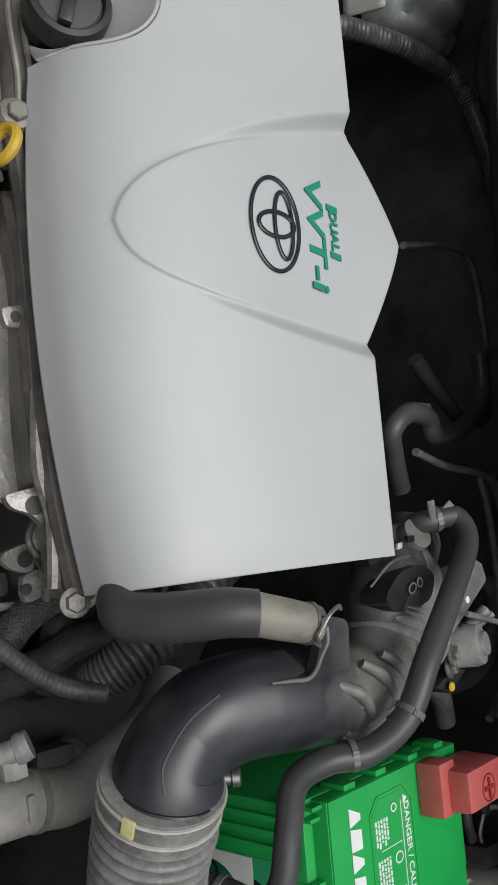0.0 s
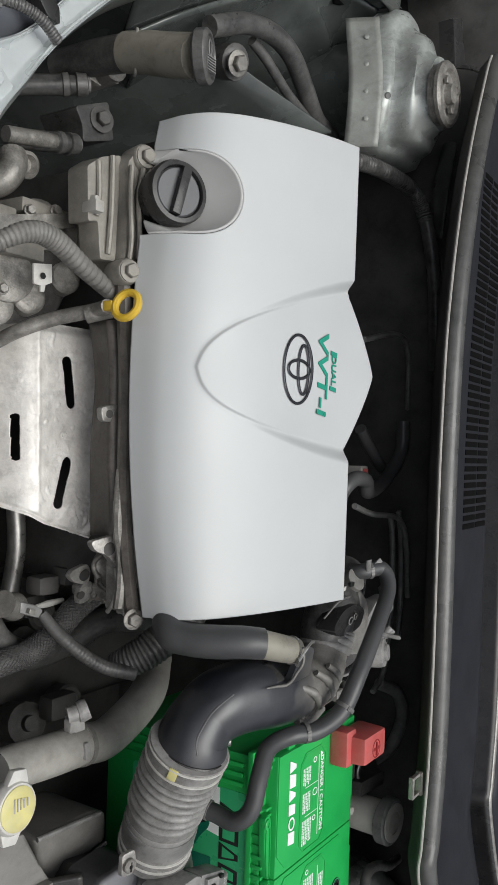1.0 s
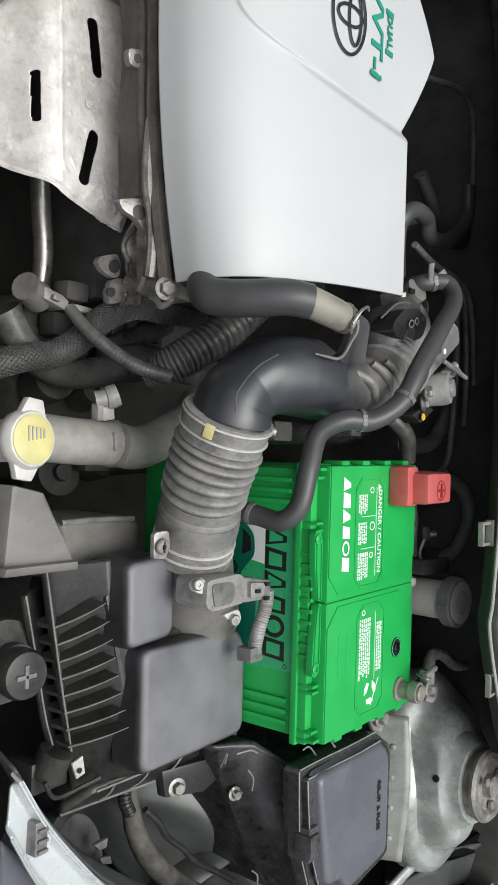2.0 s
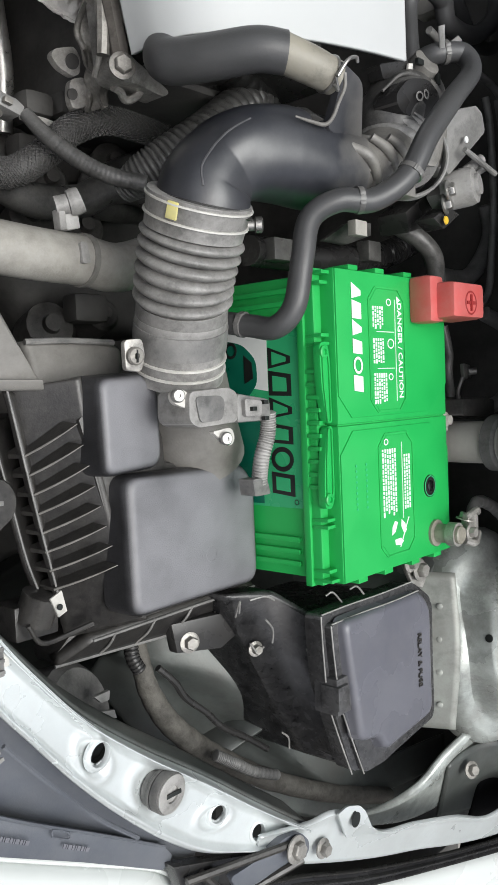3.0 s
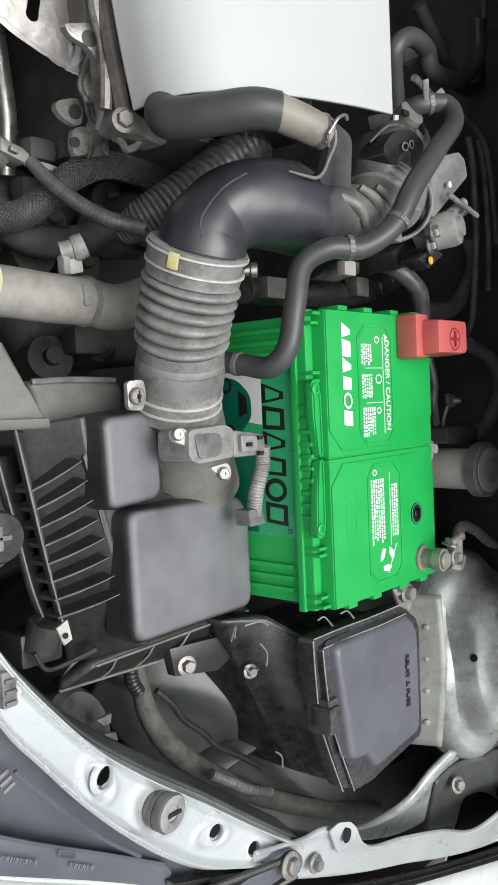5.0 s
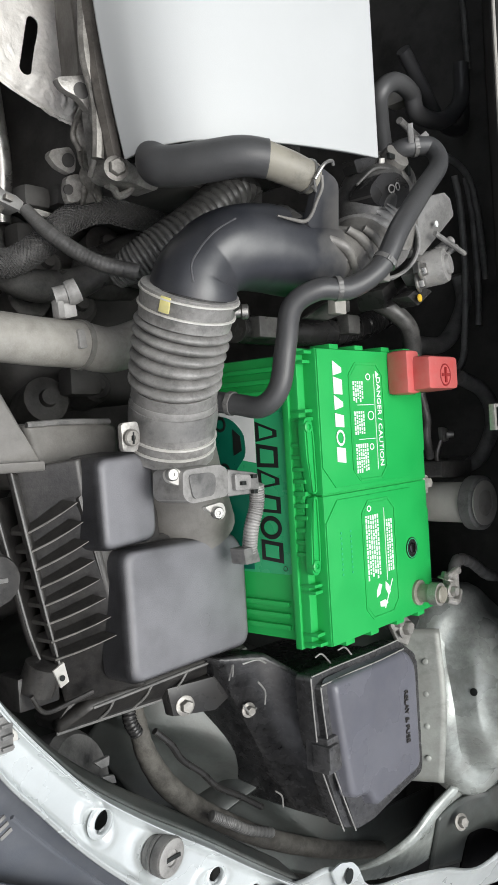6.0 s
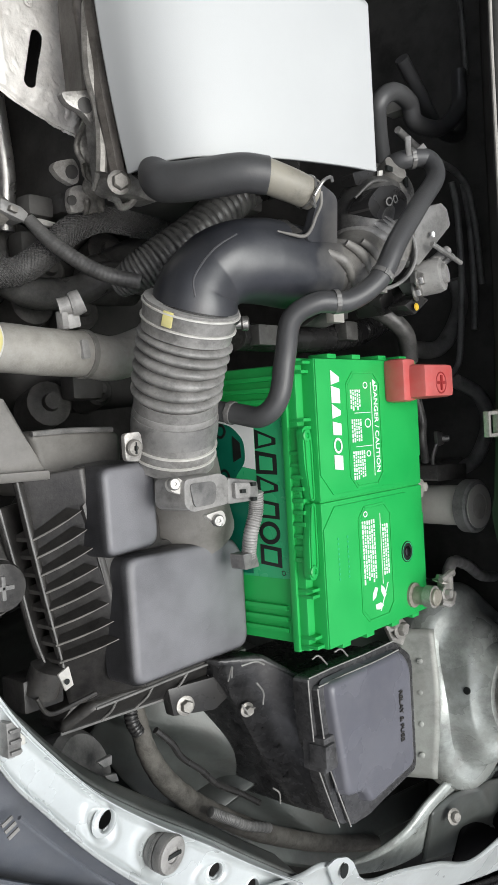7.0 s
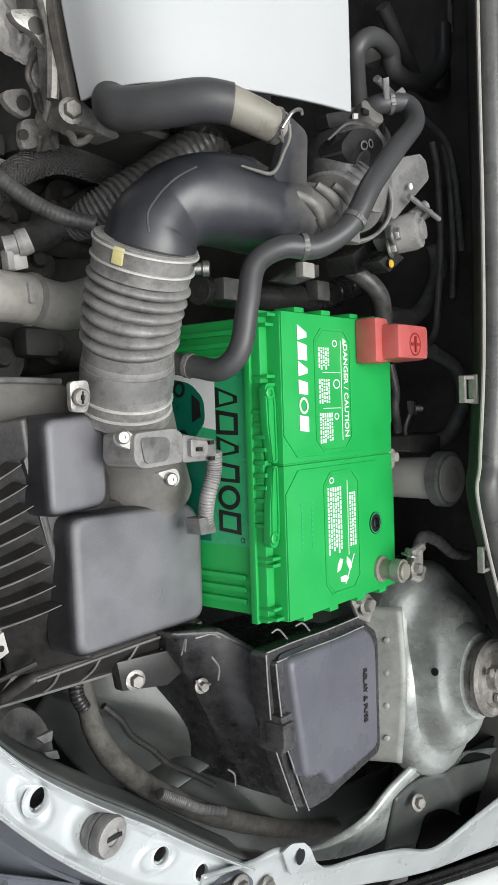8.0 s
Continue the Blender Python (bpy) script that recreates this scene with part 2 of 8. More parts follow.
    "tape": mat("dusty_cloth_tape", (0.07, 0.065, 0.056), 0.8, 0, 0.3, 60, dust=0.7, dust_top_col=(0.18, 0.165, 0.135), bump=0.8, bscale=500),
    "braid": mat("braided_black_sleeve", (0.045, 0.044, 0.044), 0.5, 0, 0.5, 500, dust=0.5, dust_top_col=(0.16, 0.155, 0.145), bump=1.0, bscale=700),
    # Colour of the added walls out of view that shape the light
    "light_block": mat("light_blocking_wall", (0.10, 0.10, 0.098), 0.85, 0, 0.25, 1.5, dust=0.4, dust_top_col=(0.06, 0.058, 0.054), bump=0.4, bscale=60),
    "concrete": mat("grey_concrete", (0.3, 0.29, 0.27), 0.85, 0, 0.2, 3, dust=0.3, dust_top_col=(0.2, 0.19, 0.17), bump=0.4, bscale=120),
}


# ---- mesh helpers ----
def V(*a):
    return Vector(a[0]) if len(a) == 1 else Vector(a)


def spline(pts, n):
    """n points on a smooth curve through pts."""
    pts = [Vector(p) for p in pts]
    if len(pts) == 2:
        return [pts[0].lerp(pts[1], i / (n - 1)) for i in range(n)]
    ext = [2 * pts[0] - pts[1], *pts, 2 * pts[-1] - pts[-2]]
    out = []
    for i in range(n):
        u = i / (n - 1) * (len(pts) - 1)
        k = min(int(u), len(pts) - 2)
        f = u - k
        a, b, c, d = ext[k:k + 4]
        out.append(0.5 * ((2 * b) + (c - a) * f + (2 * a - 5 * b + 4 * c - d) * f * f + (3 * b - a - 3 * c + d) * f ** 3))
    return out


def loft(bm, rings, cap=True, closed=True):
    rows = [[bm.verts.new(p) for p in ring] for ring in rings]
    m = len(rows[0])
    for a, b in zip(rows, rows[1:]):
        for i in range(m if closed else m - 1):
            bm.faces.new((a[i], a[(i + 1) % m], b[(i + 1) % m], b[i]))
    if cap and closed:
        bm.faces.new(rows[0][::-1])
        bm.faces.new(rows[-1])
    return rows


def tube(bm, pts, radius, seg=16, n=None, rib=None, hollow=0.0, flat=1.0):
    """A round tube along a smooth curve. radius: a number or values spread along it. rib=(count, depth, from, to): rounded rings."""
    n = n or max(8, 8 * len(pts))
    path = spline(pts, n)
    rad = [radius] if isinstance(radius, (int, float)) else list(radius)
    up, rings = None, []
    for i, p in enumerate(path):
        d = (path[min(i + 1, n - 1)] - path[max(i - 1, 0)]).normalized()
        if up is None:
            up = d.orthogonal().normalized()
        up = (up - d * up.dot(d)).normalized()
        side = d.cross(up)
        u = i / (n - 1)
        x = u * (len(rad) - 1)
        k = min(int(x), len(rad) - 2) if len(rad) > 1 else 0
        r = rad[0] if len(rad) == 1 else rad[k] + (rad[k + 1] - rad[k]) * (x - k)
        if rib and rib[2] <= u <= rib[3]:
            w = (u - rib[2]) / (rib[3] - rib[2])
            r += rib[1] * abs(math.sin(math.pi * rib[0] * w)) ** 0.55 - rib[1] * 0.6
        rings.append([p + (up * math.cos(a) + side * math.sin(a) * flat) * r for a in (2 * math.pi * j / seg for j in range(seg))])
    if hollow:
        tip = [path[-1] + (q - path[-1]) * (1 - hollow) for q in rings[-1]]
        deep = path[-1] + (path[-2] - path[-1]).normalized() * 0.02
        rings += [tip, [q + deep - path[-1] for q in tip]]
    loft(bm, rings)
    return bm


def lathe(bm, prof, at, axis=(0, 0, 1), seg=24):
    """Turned body: prof = (radius, height) pairs, from foot to top along axis."""
    q = Vector(axis).to_track_quat("Z", "Y")
    rings = [[Vector(at) + q @ Vector((max(r, 1e-4) * math.cos(a), max(r, 1e-4) * math.sin(a), h)) for a in (2 * math.pi * j / seg for j in range(seg))] for r, h in prof]
    loft(bm, rings)
    return bm


def bevelled(bm, geom_faces, width, segs=2):
    if width:
        edges = list({e for f in geom_faces for e in f.edges})
        bmesh.ops.bevel(bm, geom=edges, offset=width, segments=segs, affect="EDGES", profile=0.6, clamp_overlap=True)


def box(bm, lo, hi, bevel=0.002, rot=None, taper=0.0):
    """A box from corner to corner, turned about its middle by rot, its top drawn in by taper."""
    c = (V(lo) + V(hi)) / 2
    h = (V(hi) - V(lo)) / 2
    vs = []
    for z in (-1, 1):
        k = 1 - taper if z > 0 else 1
        for x, y in ((-1, -1), (1, -1), (1, 1), (-1, 1)):
            p = Vector((x * h.x * k, y * h.y * k, z * h.z))
            vs.append(bm.verts.new(c + (rot @ p if rot else p)))
    fs = [bm.faces.new([vs[i] for i in f]) for f in ((3, 2, 1, 0), (4, 5, 6, 7), (0, 1, 5, 4), (1, 2, 6, 5), (2, 3, 7, 6), (3, 0, 4, 7))]
    bevelled(bm, fs, bevel)
    return bm


def slab(bm, pts, depth, bevel=0.001, top_scale=1.0):
    """A plate with the outline pts (its upper face), depth: how far, or which way, it goes down."""
    pts = [V(p) for p in pts]
    d = Vector((0, 0, -depth)) if isinstance(depth, (int, float)) else V(depth)
    c = sum(pts, Vector()) / len(pts)
    top = [bm.verts.new(p) for p in pts]
    low = [bm.verts.new(c + (p - c) * top_scale + d) for p in pts]
    m = len(pts)
    fs = [bm.faces.new(top), bm.faces.new(low[::-1])] + [bm.faces.new((top[i], low[i], low[(i + 1) % m], top[(i + 1) % m])) for i in range(m)]
    bmesh.ops.recalc_face_normals(bm, faces=fs)
    bevelled(bm, fs, bevel, 5 if bevel > 0.0045 else 2)
    return bm


def pillow(bm, pts, depth, r, flare=1.06, steps=7):
    """A block with the outline pts and a softly rounded upper edge of radius r; its foot is larger by flare."""
    pts = [V(p) for p in pts]
    c = sum(pts, Vector()) / len(pts)
    rows = []
    for k in range(steps + 1):
        a = math.pi / 2 * k / steps
        rows.append([p + (c - p).normalized() * r * (1 - math.sin(a)) * 1.15 - V(0, 0, r * (1 - math.cos(a))) for p in pts])
    rows.append([c + (p - c) * flare - V(0, 0, depth) for p in pts])
    loft(bm, rows)
    return bm


def hexbolt(bm, at, axis=(0, 0, 1), r=0.006, h=0.005, washer=1.5):
    if washer:
        lathe(bm, [(r * washer, 0), (r * washer, h * 0.25), (r * 1.1, h * 0.4)], at, axis, 18)
    q = Vector(axis).to_track_quat("Z", "Y")
    rings = []
    for k, z in ((1, h * 0.3), (1, h * 1.1), (0.85, h * 1.3)):
        rings.append([V(at) + q @ Vector((r * k * math.cos(a), r * k * math.sin(a), z)) for a in (math.pi / 3 * j for j in range(6))])
    loft(bm, rings)
    return bm


def place_of(ob):
    p = Vector((0, 0, 0))
    while ob:
        p += ob.location
        ob = ob.parent
    return p


def part(name, bm, material, parent=None, label="", angle=38):
    """Links a bmesh, drawn in world metres, as one mesh object under a thing or a part."""
    bmesh.ops.recalc_face_normals(bm, faces=bm.faces[:])
    me = bpy.data.meshes.new(name)
    bm.to_mesh(me)
    bm.free()
    for p in me.polygons:
        p.use_smooth = True
    me.set_sharp_from_angle(angle=radians(angle))
    me.materials.append(M[material])
    ob = new(name, me)
    if parent:
        me.transform(Matrix.Translation(-place_of(parent)))
        ob.parent = parent
    if label:
        ob["label"] = label
    return ob


def single(name, bm, material, label, category, group="", kind="", angle=38):
    return tagged(part(name, bm, material, None, "", angle), label, category, group, kind)


def scatter(name, bm, material, parent, label=""):
    """Links each separate piece of a bmesh as a part of its own."""
    bm.verts.index_update()
    seen, out = set(), []
    for v0 in bm.verts:
        if v0 in seen:
            continue
        stack, isle = [v0], []
        seen.add(v0)
        while stack:
            v = stack.pop()
            isle.append(v)
            for e in v.link_edges:
                o = e.other_vert(v)
                if o not in seen:
                    seen.add(o)
                    stack.append(o)
        b2 = bmesh.new()
        m = {v: b2.verts.new(v.co) for v in isle}
        for f in {f for v in isle for f in v.link_faces}:
            b2.faces.new([m[v] for v in f.verts])
        out.append(part(name, b2, material, parent, label))
    bm.free()
    return out


def thing(name, base, label, category, group=""):
    e = new(name)
    e.empty_display_size = 0.02
    e.location = base
    return tagged(e, label, category, group)


def B():
    return bmesh.new()


def lettering(name, body, at, right, up, size, material, parent, extrude=0.0004, shear=0.0, wide=1.0, bold=0.0):
    """Words set with the built-in font: right and up are the ways in which they run."""
    cu = bpy.data.curves.new(name, "FONT")
    cu.body, cu.size, cu.extrude, cu.shear, cu.align_x, cu.align_y = body, size, extrude, shear, "CENTER", "CENTER"
    cu.offset = bold
    tmp = new(name, cu)
    bpy.context.view_layer.update()
    me = bpy.data.meshes.new_from_object(tmp.evaluated_get(bpy.context.evaluated_depsgraph_get()))
    bpy.data.objects.remove(tmp)
    r, u = V(right).normalized(), V(up).normalized()
    n = r.cross(u).normalized()
    u = n.cross(r)
    m = Matrix((r, u, n)).transposed().to_4x4()
    me.transform(Matrix.Translation(V(at) - place_of(parent)) @ m @ Matrix.Diagonal((wide, 1, 1, 1)))
    me.materials.clear()
    me.materials.append(M[material])
    ob = new(name, me)
    ob.parent = parent
    return ob


def bars(bm, at, right, up, widths, gap, height, thick=0.0006, shear=0.0):
    """A row of plain bars, one for each letter of writing that is not set."""
    r, u = V(right).normalized(), V(up).normalized()
    n = r.cross(u).normalized()
    total = sum(widths) + gap * (len(widths) - 1)
    x = -total / 2
    for w in widths:
        s = shear * height
        slab(bm, [V(at) + r * (x + dx) + u * dy + n * thick for dx, dy in ((0, -height / 2), (w, -height / 2), (w + s, height / 2), (s, height / 2))], -n * thick * 2, 0)
        x += w + gap
    return bm


def ring(bm, at, rx, ry, ax, ay, wire, seg=40, flat=0.5):
    """An oval ring with half axes rx, ry along the ways ax, ay."""
    ax, ay = V(ax).normalized(), V(ay).normalized()
    n = ax.cross(ay).normalized()
    rows = []
    for i in range(seg):
        a = 2 * math.pi * i / seg
        c = V(at) + ax * rx * math.cos(a) + ay * ry * math.sin(a)
        o = (ax * math.cos(a) * ry + ay * math.sin(a) * rx).normalized()
        rows.append([c + o * wire * math.cos(b) + n * wire * flat * math.sin(b) for b in (2 * math.pi * j / 8 for j in range(8))])
    vs = [[bm.verts.new(p) for p in r] for r in rows]
    for i in range(seg):
        for j in range(8):
            bm.faces.new((vs[i][j], vs[(i + 1) % seg][j], vs[(i + 1) % seg][(j + 1) % 8], vs[i][(j + 1) % 8]))
    return bm


def ribbon(bm, a, b, n=40, across=8, height=None, holes=()):
    """A sheet between two smooth curves a and b; height(u, v) lifts it; holes = (centre, radius): round openings."""
    ca, cb = spline(a, n), spline(b, n)
    top = [[bm.verts.new(ca[i].lerp(cb[i], j / across) + Vector((0, 0, height(i / (n - 1), j / across) if height else 0))) for j in range(across + 1)] for i in range(n)]
    for i in range(n - 1):
        for j in range(across):
            c = (top[i][j].co + top[i + 1][j + 1].co) / 2
            if not any((c.xy - V(h[0]).xy).length < h[1] for h in holes):
                bm.faces.new((top[i][j], top[i + 1][j], top[i + 1][j + 1], top[i][j + 1]))
    for h in holes:
        rim = [v for v in bm.verts if v.is_boundary and v.link_faces and (v.co.xy - V(h[0]).xy).length < h[1] * 1.5]
        level = sum(v.co.z for v in rim) / max(1, len(rim))
        for v in rim:
            d = v.co.xy - V(h[0]).xy
            v.co.x, v.co.y = V(h[0]).xy + d.normalized() * h[1]
            v.co.z = level
    for v in [v for v in bm.verts if not v.link_faces]:
        bm.verts.remove(v)
    return bm


def thick(ob, t, offset=-1.0):
    """Gives a sheet its thickness."""
    mod = ob.modifiers.new("thickness", "SOLIDIFY")
    mod.thickness, mod.offset = t, offset
    return ob


def frame_ring(bm, outline, width, depth, at_z=None):
    """A raised line round the polygon outline."""
    pts = [V(p) for p in outline]
    m = len(pts)
    c = sum(pts, Vector()) / m
    for i in range(m):
        a, b = pts[i], pts[(i + 1) % m]
        d = (b - a).normalized()
        s = d.cross(Vector((0, 0, 1))).normalized() * width / 2
        slab(bm, [a + s + V(0, 0, depth), b + s + V(0, 0, depth), b - s + V(0, 0, depth), a - s + V(0, 0, depth)], depth * 2, 0)
    return bm


def rounded(pts, r, n=6):
    """The polygon pts with its corners rounded off by about r."""
    pts, out = [V(p) for p in pts], []
    m = len(pts)
    for i, p in enumerate(pts):
        a, b = pts[i - 1] - p, pts[(i + 1) % m] - p
        ra, rb = min(r, a.length * 0.45), min(r, b.length * 0.45)
        q0, q1 = p + a.normalized() * ra, p + b.normalized() * rb
        for k in range(n + 1):
            f = k / n
            out.append(q0 * (1 - f) ** 2 + p * 2 * f * (1 - f) + q1 * f * f)
    return out


def near(ob, p):
    """The vertex of ob nearest to the place p, in world metres, and the way out of the surface there."""
    o = place_of(ob)
    v = min(ob.data.vertices, key=lambda v: (v.co + o - V(p)).length_squared)
    return v.co + o, v.normal.copy()


def settle(m, start, stop, colour):
    """Dust that thickens along x between two places, broken up by noise."""
    n, l = m.node_tree.nodes, m.node_tree.links
    b = n["Principled BSDF"]
    geo, sep, noise = n.new("ShaderNodeNewGeometry"), n.new("ShaderNodeSeparateXYZ"), n.new("ShaderNodeTexNoise")
    noise.inputs["Scale"].default_value, noise.inputs["Detail"].default_value = 45, 8
    l.new(geo.outputs["Position"], sep.inputs[0])
    l.new(geo.outputs["Position"], noise.inputs["Vector"])
    add = n.new("ShaderNodeMath")
    add.operation = "MULTIPLY_ADD"
    add.inputs[1].default_value, add.inputs[2].default_value = 0.09, -0.045
    l.new(noise.outputs["Fac"], add.inputs[0])
    total = n.new("ShaderNodeMath")
    l.new(add.outputs[0], total.inputs[0])
    l.new(sep.outputs["X"], total.inputs[1])
    mr = n.new("ShaderNodeMapRange")
    mr.inputs[1].default_value, mr.inputs[2].default_value, mr.inputs[4].default_value = start, stop, 0.9
    l.new(total.outputs[0], mr.inputs[0])
    for slot, value in (("Base Color", (*colour, 1)), ("Roughness", 0.6)):
        mx = n.new("ShaderNodeMix")
        mx.data_type = "RGBA" if slot == "Base Color" else "FLOAT"
        old = b.inputs[slot].links
        a = [k for k in mx.inputs if k.name == "A" and k.enabled][0]
        c = [k for k in mx.inputs if k.name == "B" and k.enabled][0]
        if old:
            l.new(old[0].from_socket, a)
        else:
            a.default_value = b.inputs[slot].default_value
        c.default_value = value
        l.new(mr.outputs[0], [k for k in mx.inputs if k.name == "Factor" and k.enabled][0])
        l.new([k for k in mx.outputs if k.enabled][0], b.inputs[slot])


settle(M["elbow"], -0.138, -0.085, (0.17, 0.162, 0.148))


def onto(pts, p):
    """The place p laid on the plane through the corners pts, and that plane's upward normal."""
    pts = [V(q) for q in pts]
    mid = sum(pts, Vector()) / len(pts)
    way = Vector()
    for a, b in zip(pts, pts[1:] + pts[:1]):
        way += (a - mid).cross(b - mid)
    way = (-way if way.z < 0 else way).normalized()
    p = V(p)
    return p - way * (p - mid).dot(way), way


# ---- ground, bay closures and added light-blocking walls ----
bm = B()
bmesh.ops.create_grid(bm, x_segments=2, y_segments=2, size=40)
single("ground", bm, "concrete", "grey concrete ground under the car", "ground", kind="structure")

bm = B()
box(bm, (-0.62, -0.62, 0.30), (0.60, 1.15, 0.34), 0)
single("floor", bm, "dark", "dark sooty undertray below the engine", "undertray", kind="structure")
bm = B()
slab(bm, [(0.31, -0.50, 0.955), (0.33, -0.50, 0.955), (0.33, 1.0, 0.955), (0.31, 1.0, 0.955)], 0.62, 0)
single("wall_rear", bm, "dark", "dark firewall behind the engine", "firewall", kind="structure")
bm = B()
box(bm, (-0.50, -0.36, 0.34), (-0.46, 0.86, 0.74), 0.004)
single("wall_front", bm, "black_dusty", "black radiator support panel", "radiator support", kind="structure")


# Unseen walls added to cut off low sky light; heights set per side
for n, (lo, hi) in enumerate((((-3.2, -3.2, 0), (-3.0, 3.6, 1.9)), ((-3.0, -3.2, 0), (4.0, -3.0, 2.5)), ((-3.0, 3.4, 0), (4.0, 3.6, 4.2)), ((4.0, -3.2, 0), (4.2, 3.6, 5.0)))):
    bm = B()
    box(bm, lo, hi, 0)
    single("wall_" + ("a", "b", "c", "d")[n], bm, "light_block", "added plain dark wall, unseen, that blocks low sky light", "wall", kind="structure")


def apron(y0, sign):
    """Pressed inner wing panel; sign points outward from the bay."""
    bm = B()
    a = [(-0.44, y0 - 0.03 * sign, 0.70), (-0.30, y0, 0.72), (-0.16, y0 + 0.02 * sign, 0.74), (-0.04, y0 - 0.02 * sign, 0.78), (0.10, y0 - 0.05 * sign, 0.82)]
    b = [(x, y - 0.10 * sign, 0.36) for x, y, z in a]
    ribbon(bm, a, b, 40, 14, lambda u, v: 0.012 * math.sin(9 * u + 3 * v) * math.sin(3.1 * v))
    return bm


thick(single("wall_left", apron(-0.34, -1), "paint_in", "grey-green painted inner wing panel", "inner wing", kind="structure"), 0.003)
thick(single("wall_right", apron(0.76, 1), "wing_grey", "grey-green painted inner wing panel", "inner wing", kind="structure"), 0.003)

# ---- engine cover ----
PROF = [(-0.054, 0.939), (-0.100, 0.929), (-0.150, 0.914), (-0.195, 0.895), (-0.222, 0.877), (-0.238, 0.855), (-0.246, 0.828)]
PROF_S = spline([(x, 0, z) for x, z in PROF], 200)
ARC = [0.0]
for p, q in zip(PROF_S, PROF_S[1:]):
    ARC.append(ARC[-1] + (q - p).length)


def on_profile(s):
    """The place on the cover's curved section at the arc length s from its rear edge, and the way out of it."""
    if s < 0:
        d = (PROF_S[0] - PROF_S[1]).normalized()
        return PROF_S[0] + d * -s, Vector((-d.z, 0, d.x)) * (1 if d.x > 0 else -1)
    i = max(0, min(len(ARC) - 2, int(np.searchsorted(ARC, s)) - 1))
    f = min(1.0, (s - ARC[i]) / (ARC[i + 1] - ARC[i]))
    d0 = PROF_S[max(i - 1, 0)] - PROF_S[min(i + 1, 199)]
    d1 = PROF_S[i] - PROF_S[min(i + 2, 199)]
    d = d0.normalized().lerp(d1.normalized(), f).normalized()
    return PROF_S[i].lerp(PROF_S[i + 1], f), Vector((-d.z, 0, d.x))


SHIELD_Y, TIP_S = 0.4065, 0.181


def shield_half(s, side):
    """Half width of the raised shield at the arc length s; it ends in a rounded tip."""
    f = max(0.0, min(1.3, (TIP_S - s) / TIP_S))
    return 1.03 * f / (f + 0.010) * (0.0755 * f ** 0.43 if side > 0 else 0.0690 * f ** 0.37)


def smooth(a, b, x):
    t = max(0.0, min(1.0, (x - a) / (b - a)))
    return t * t * (3 - 2 * t)


S_LINE = [TIP_S * (1 - (k / 900) ** 1.6) for k in range(901)] + [-0.03]
EDGE_LINE = np.array([(q, shield_half(q, 1)) for q in S_LINE] + [(q, -shield_half(q, -1)) for q in S_LINE])


def shield_gap(s, side):
    """How far a place lies outside the shield's outline; below zero inside."""
    d = float(np.sqrt(((EDGE_LINE - (s, side)) ** 2).sum(axis=1).min()))
    return -d if s < TIP_S and abs(side) < shield_half(s, side) else d


def cover_point(s, y):
    """The cover's skin: the shield lies between two valleys that deepen to the rear and is crowned along its middle."""
    p, n = on_profile(s)
    p.y = y
    side = y - SHIELD_Y + 0.0085 * max(0.0, s) / TIP_S
    d = shield_gap(s, side)
    back = smooth(TIP_S, 0.0, s)
    valley = -0.0105 * smooth(0.150, 0.0, s)
    across = min(1.0, abs(side) / max(1e-4, shield_half(s, side)))
    inner = valley + 0.0019 - 0.0012 * smooth(0.16, 0.05, s) + 0.0048 * back ** 2 * (1 - across ** 2)
    reach = 0.0030 + (0.0125 if side < 0 else 0.0095) * back
    f = max(0.0, min(1.0, d / reach))
    outer = valley * (1 - smooth(0.0, 1.0, f)) + 0.0004 * (1 - f)
    w = smooth(-0.0013, 0.0005, d)
    p += n * (inner * (1 - w) + outer * w)
    bow = 0.53 * (y - 0.400) ** 2 * (max(0.0, s) / ARC[-1]) ** 2.2
    p.x += bow
    p.z += 0.15 * bow
    return p


def rear_s(y):
    """Where the rear edge runs: the shield juts out to a blunt point, between two small notches."""
    d = abs(y - SHIELD_Y)
    if d < 0.0715:
        return -0.031 + 0.035 * (d / 0.0715) ** 1.15
    return 0.004 + 0.004 * smooth(0.0715, 0.086, d)


# the hollow for the oil cap: round at its rear end, open to the front
CAP_Y, CAP_X, CAP_R = 0.5408, -0.2258, 0.0356


def hollow(p):
    """Below 1 inside the hollow."""
    return math.hypot((p.x - CAP_X) if p.x > CAP_X else 0.0, p.y - CAP_Y) / CAP_R


cover = thing("engine_cover", (-0.15, 0.40, 0.82), "matt silver plastic engine cover with raised shield and oval emblem", "engine cover")
bm = B()
NY, NS = 520, 220
grid = []
for i in range(NY):
    v = i / (NY - 1)
    row = []
    for j in range(NS):
        s = rear_s(0.1965 + 0.4205 * v) * (1 - j / (NS - 1)) + ARC[-1] * j / (NS - 1)
        y1 = 0.617 - 0.013 * (max(0.0, s) / ARC[-1]) ** 1.2
        y0 = 0.1965 - 0.007 * (max(0.0, s) / ARC[-1]) ** 1.6
        row.append(bm.verts.new(cover_point(s, y0 + (y1 - y0) * v)))
    grid.append(row)
for i in range(NY - 1):
    for j in range(NS - 1):
        q = (grid[i][j], grid[i + 1][j], grid[i + 1][j + 1], grid[i][j + 1])
        c = (q[0].co + q[2].co) / 2
        if hollow(c) > 1:
            bm.faces.new(q)
for v in [v for v in bm.verts if not v.link_faces]:
    bm.verts.remove(v)
for v in bm.verts:
    if v.is_boundary and 0.9 < hollow(v.co) < 1.12:
        if v.co.x > CAP_X:
            a = math.atan2(v.co.y - CAP_Y, v.co.x - CAP_X)
            v.co.x, v.co.y = CAP_X + CAP_R * math.cos(a), CAP_Y + CAP_R * math.sin(a)
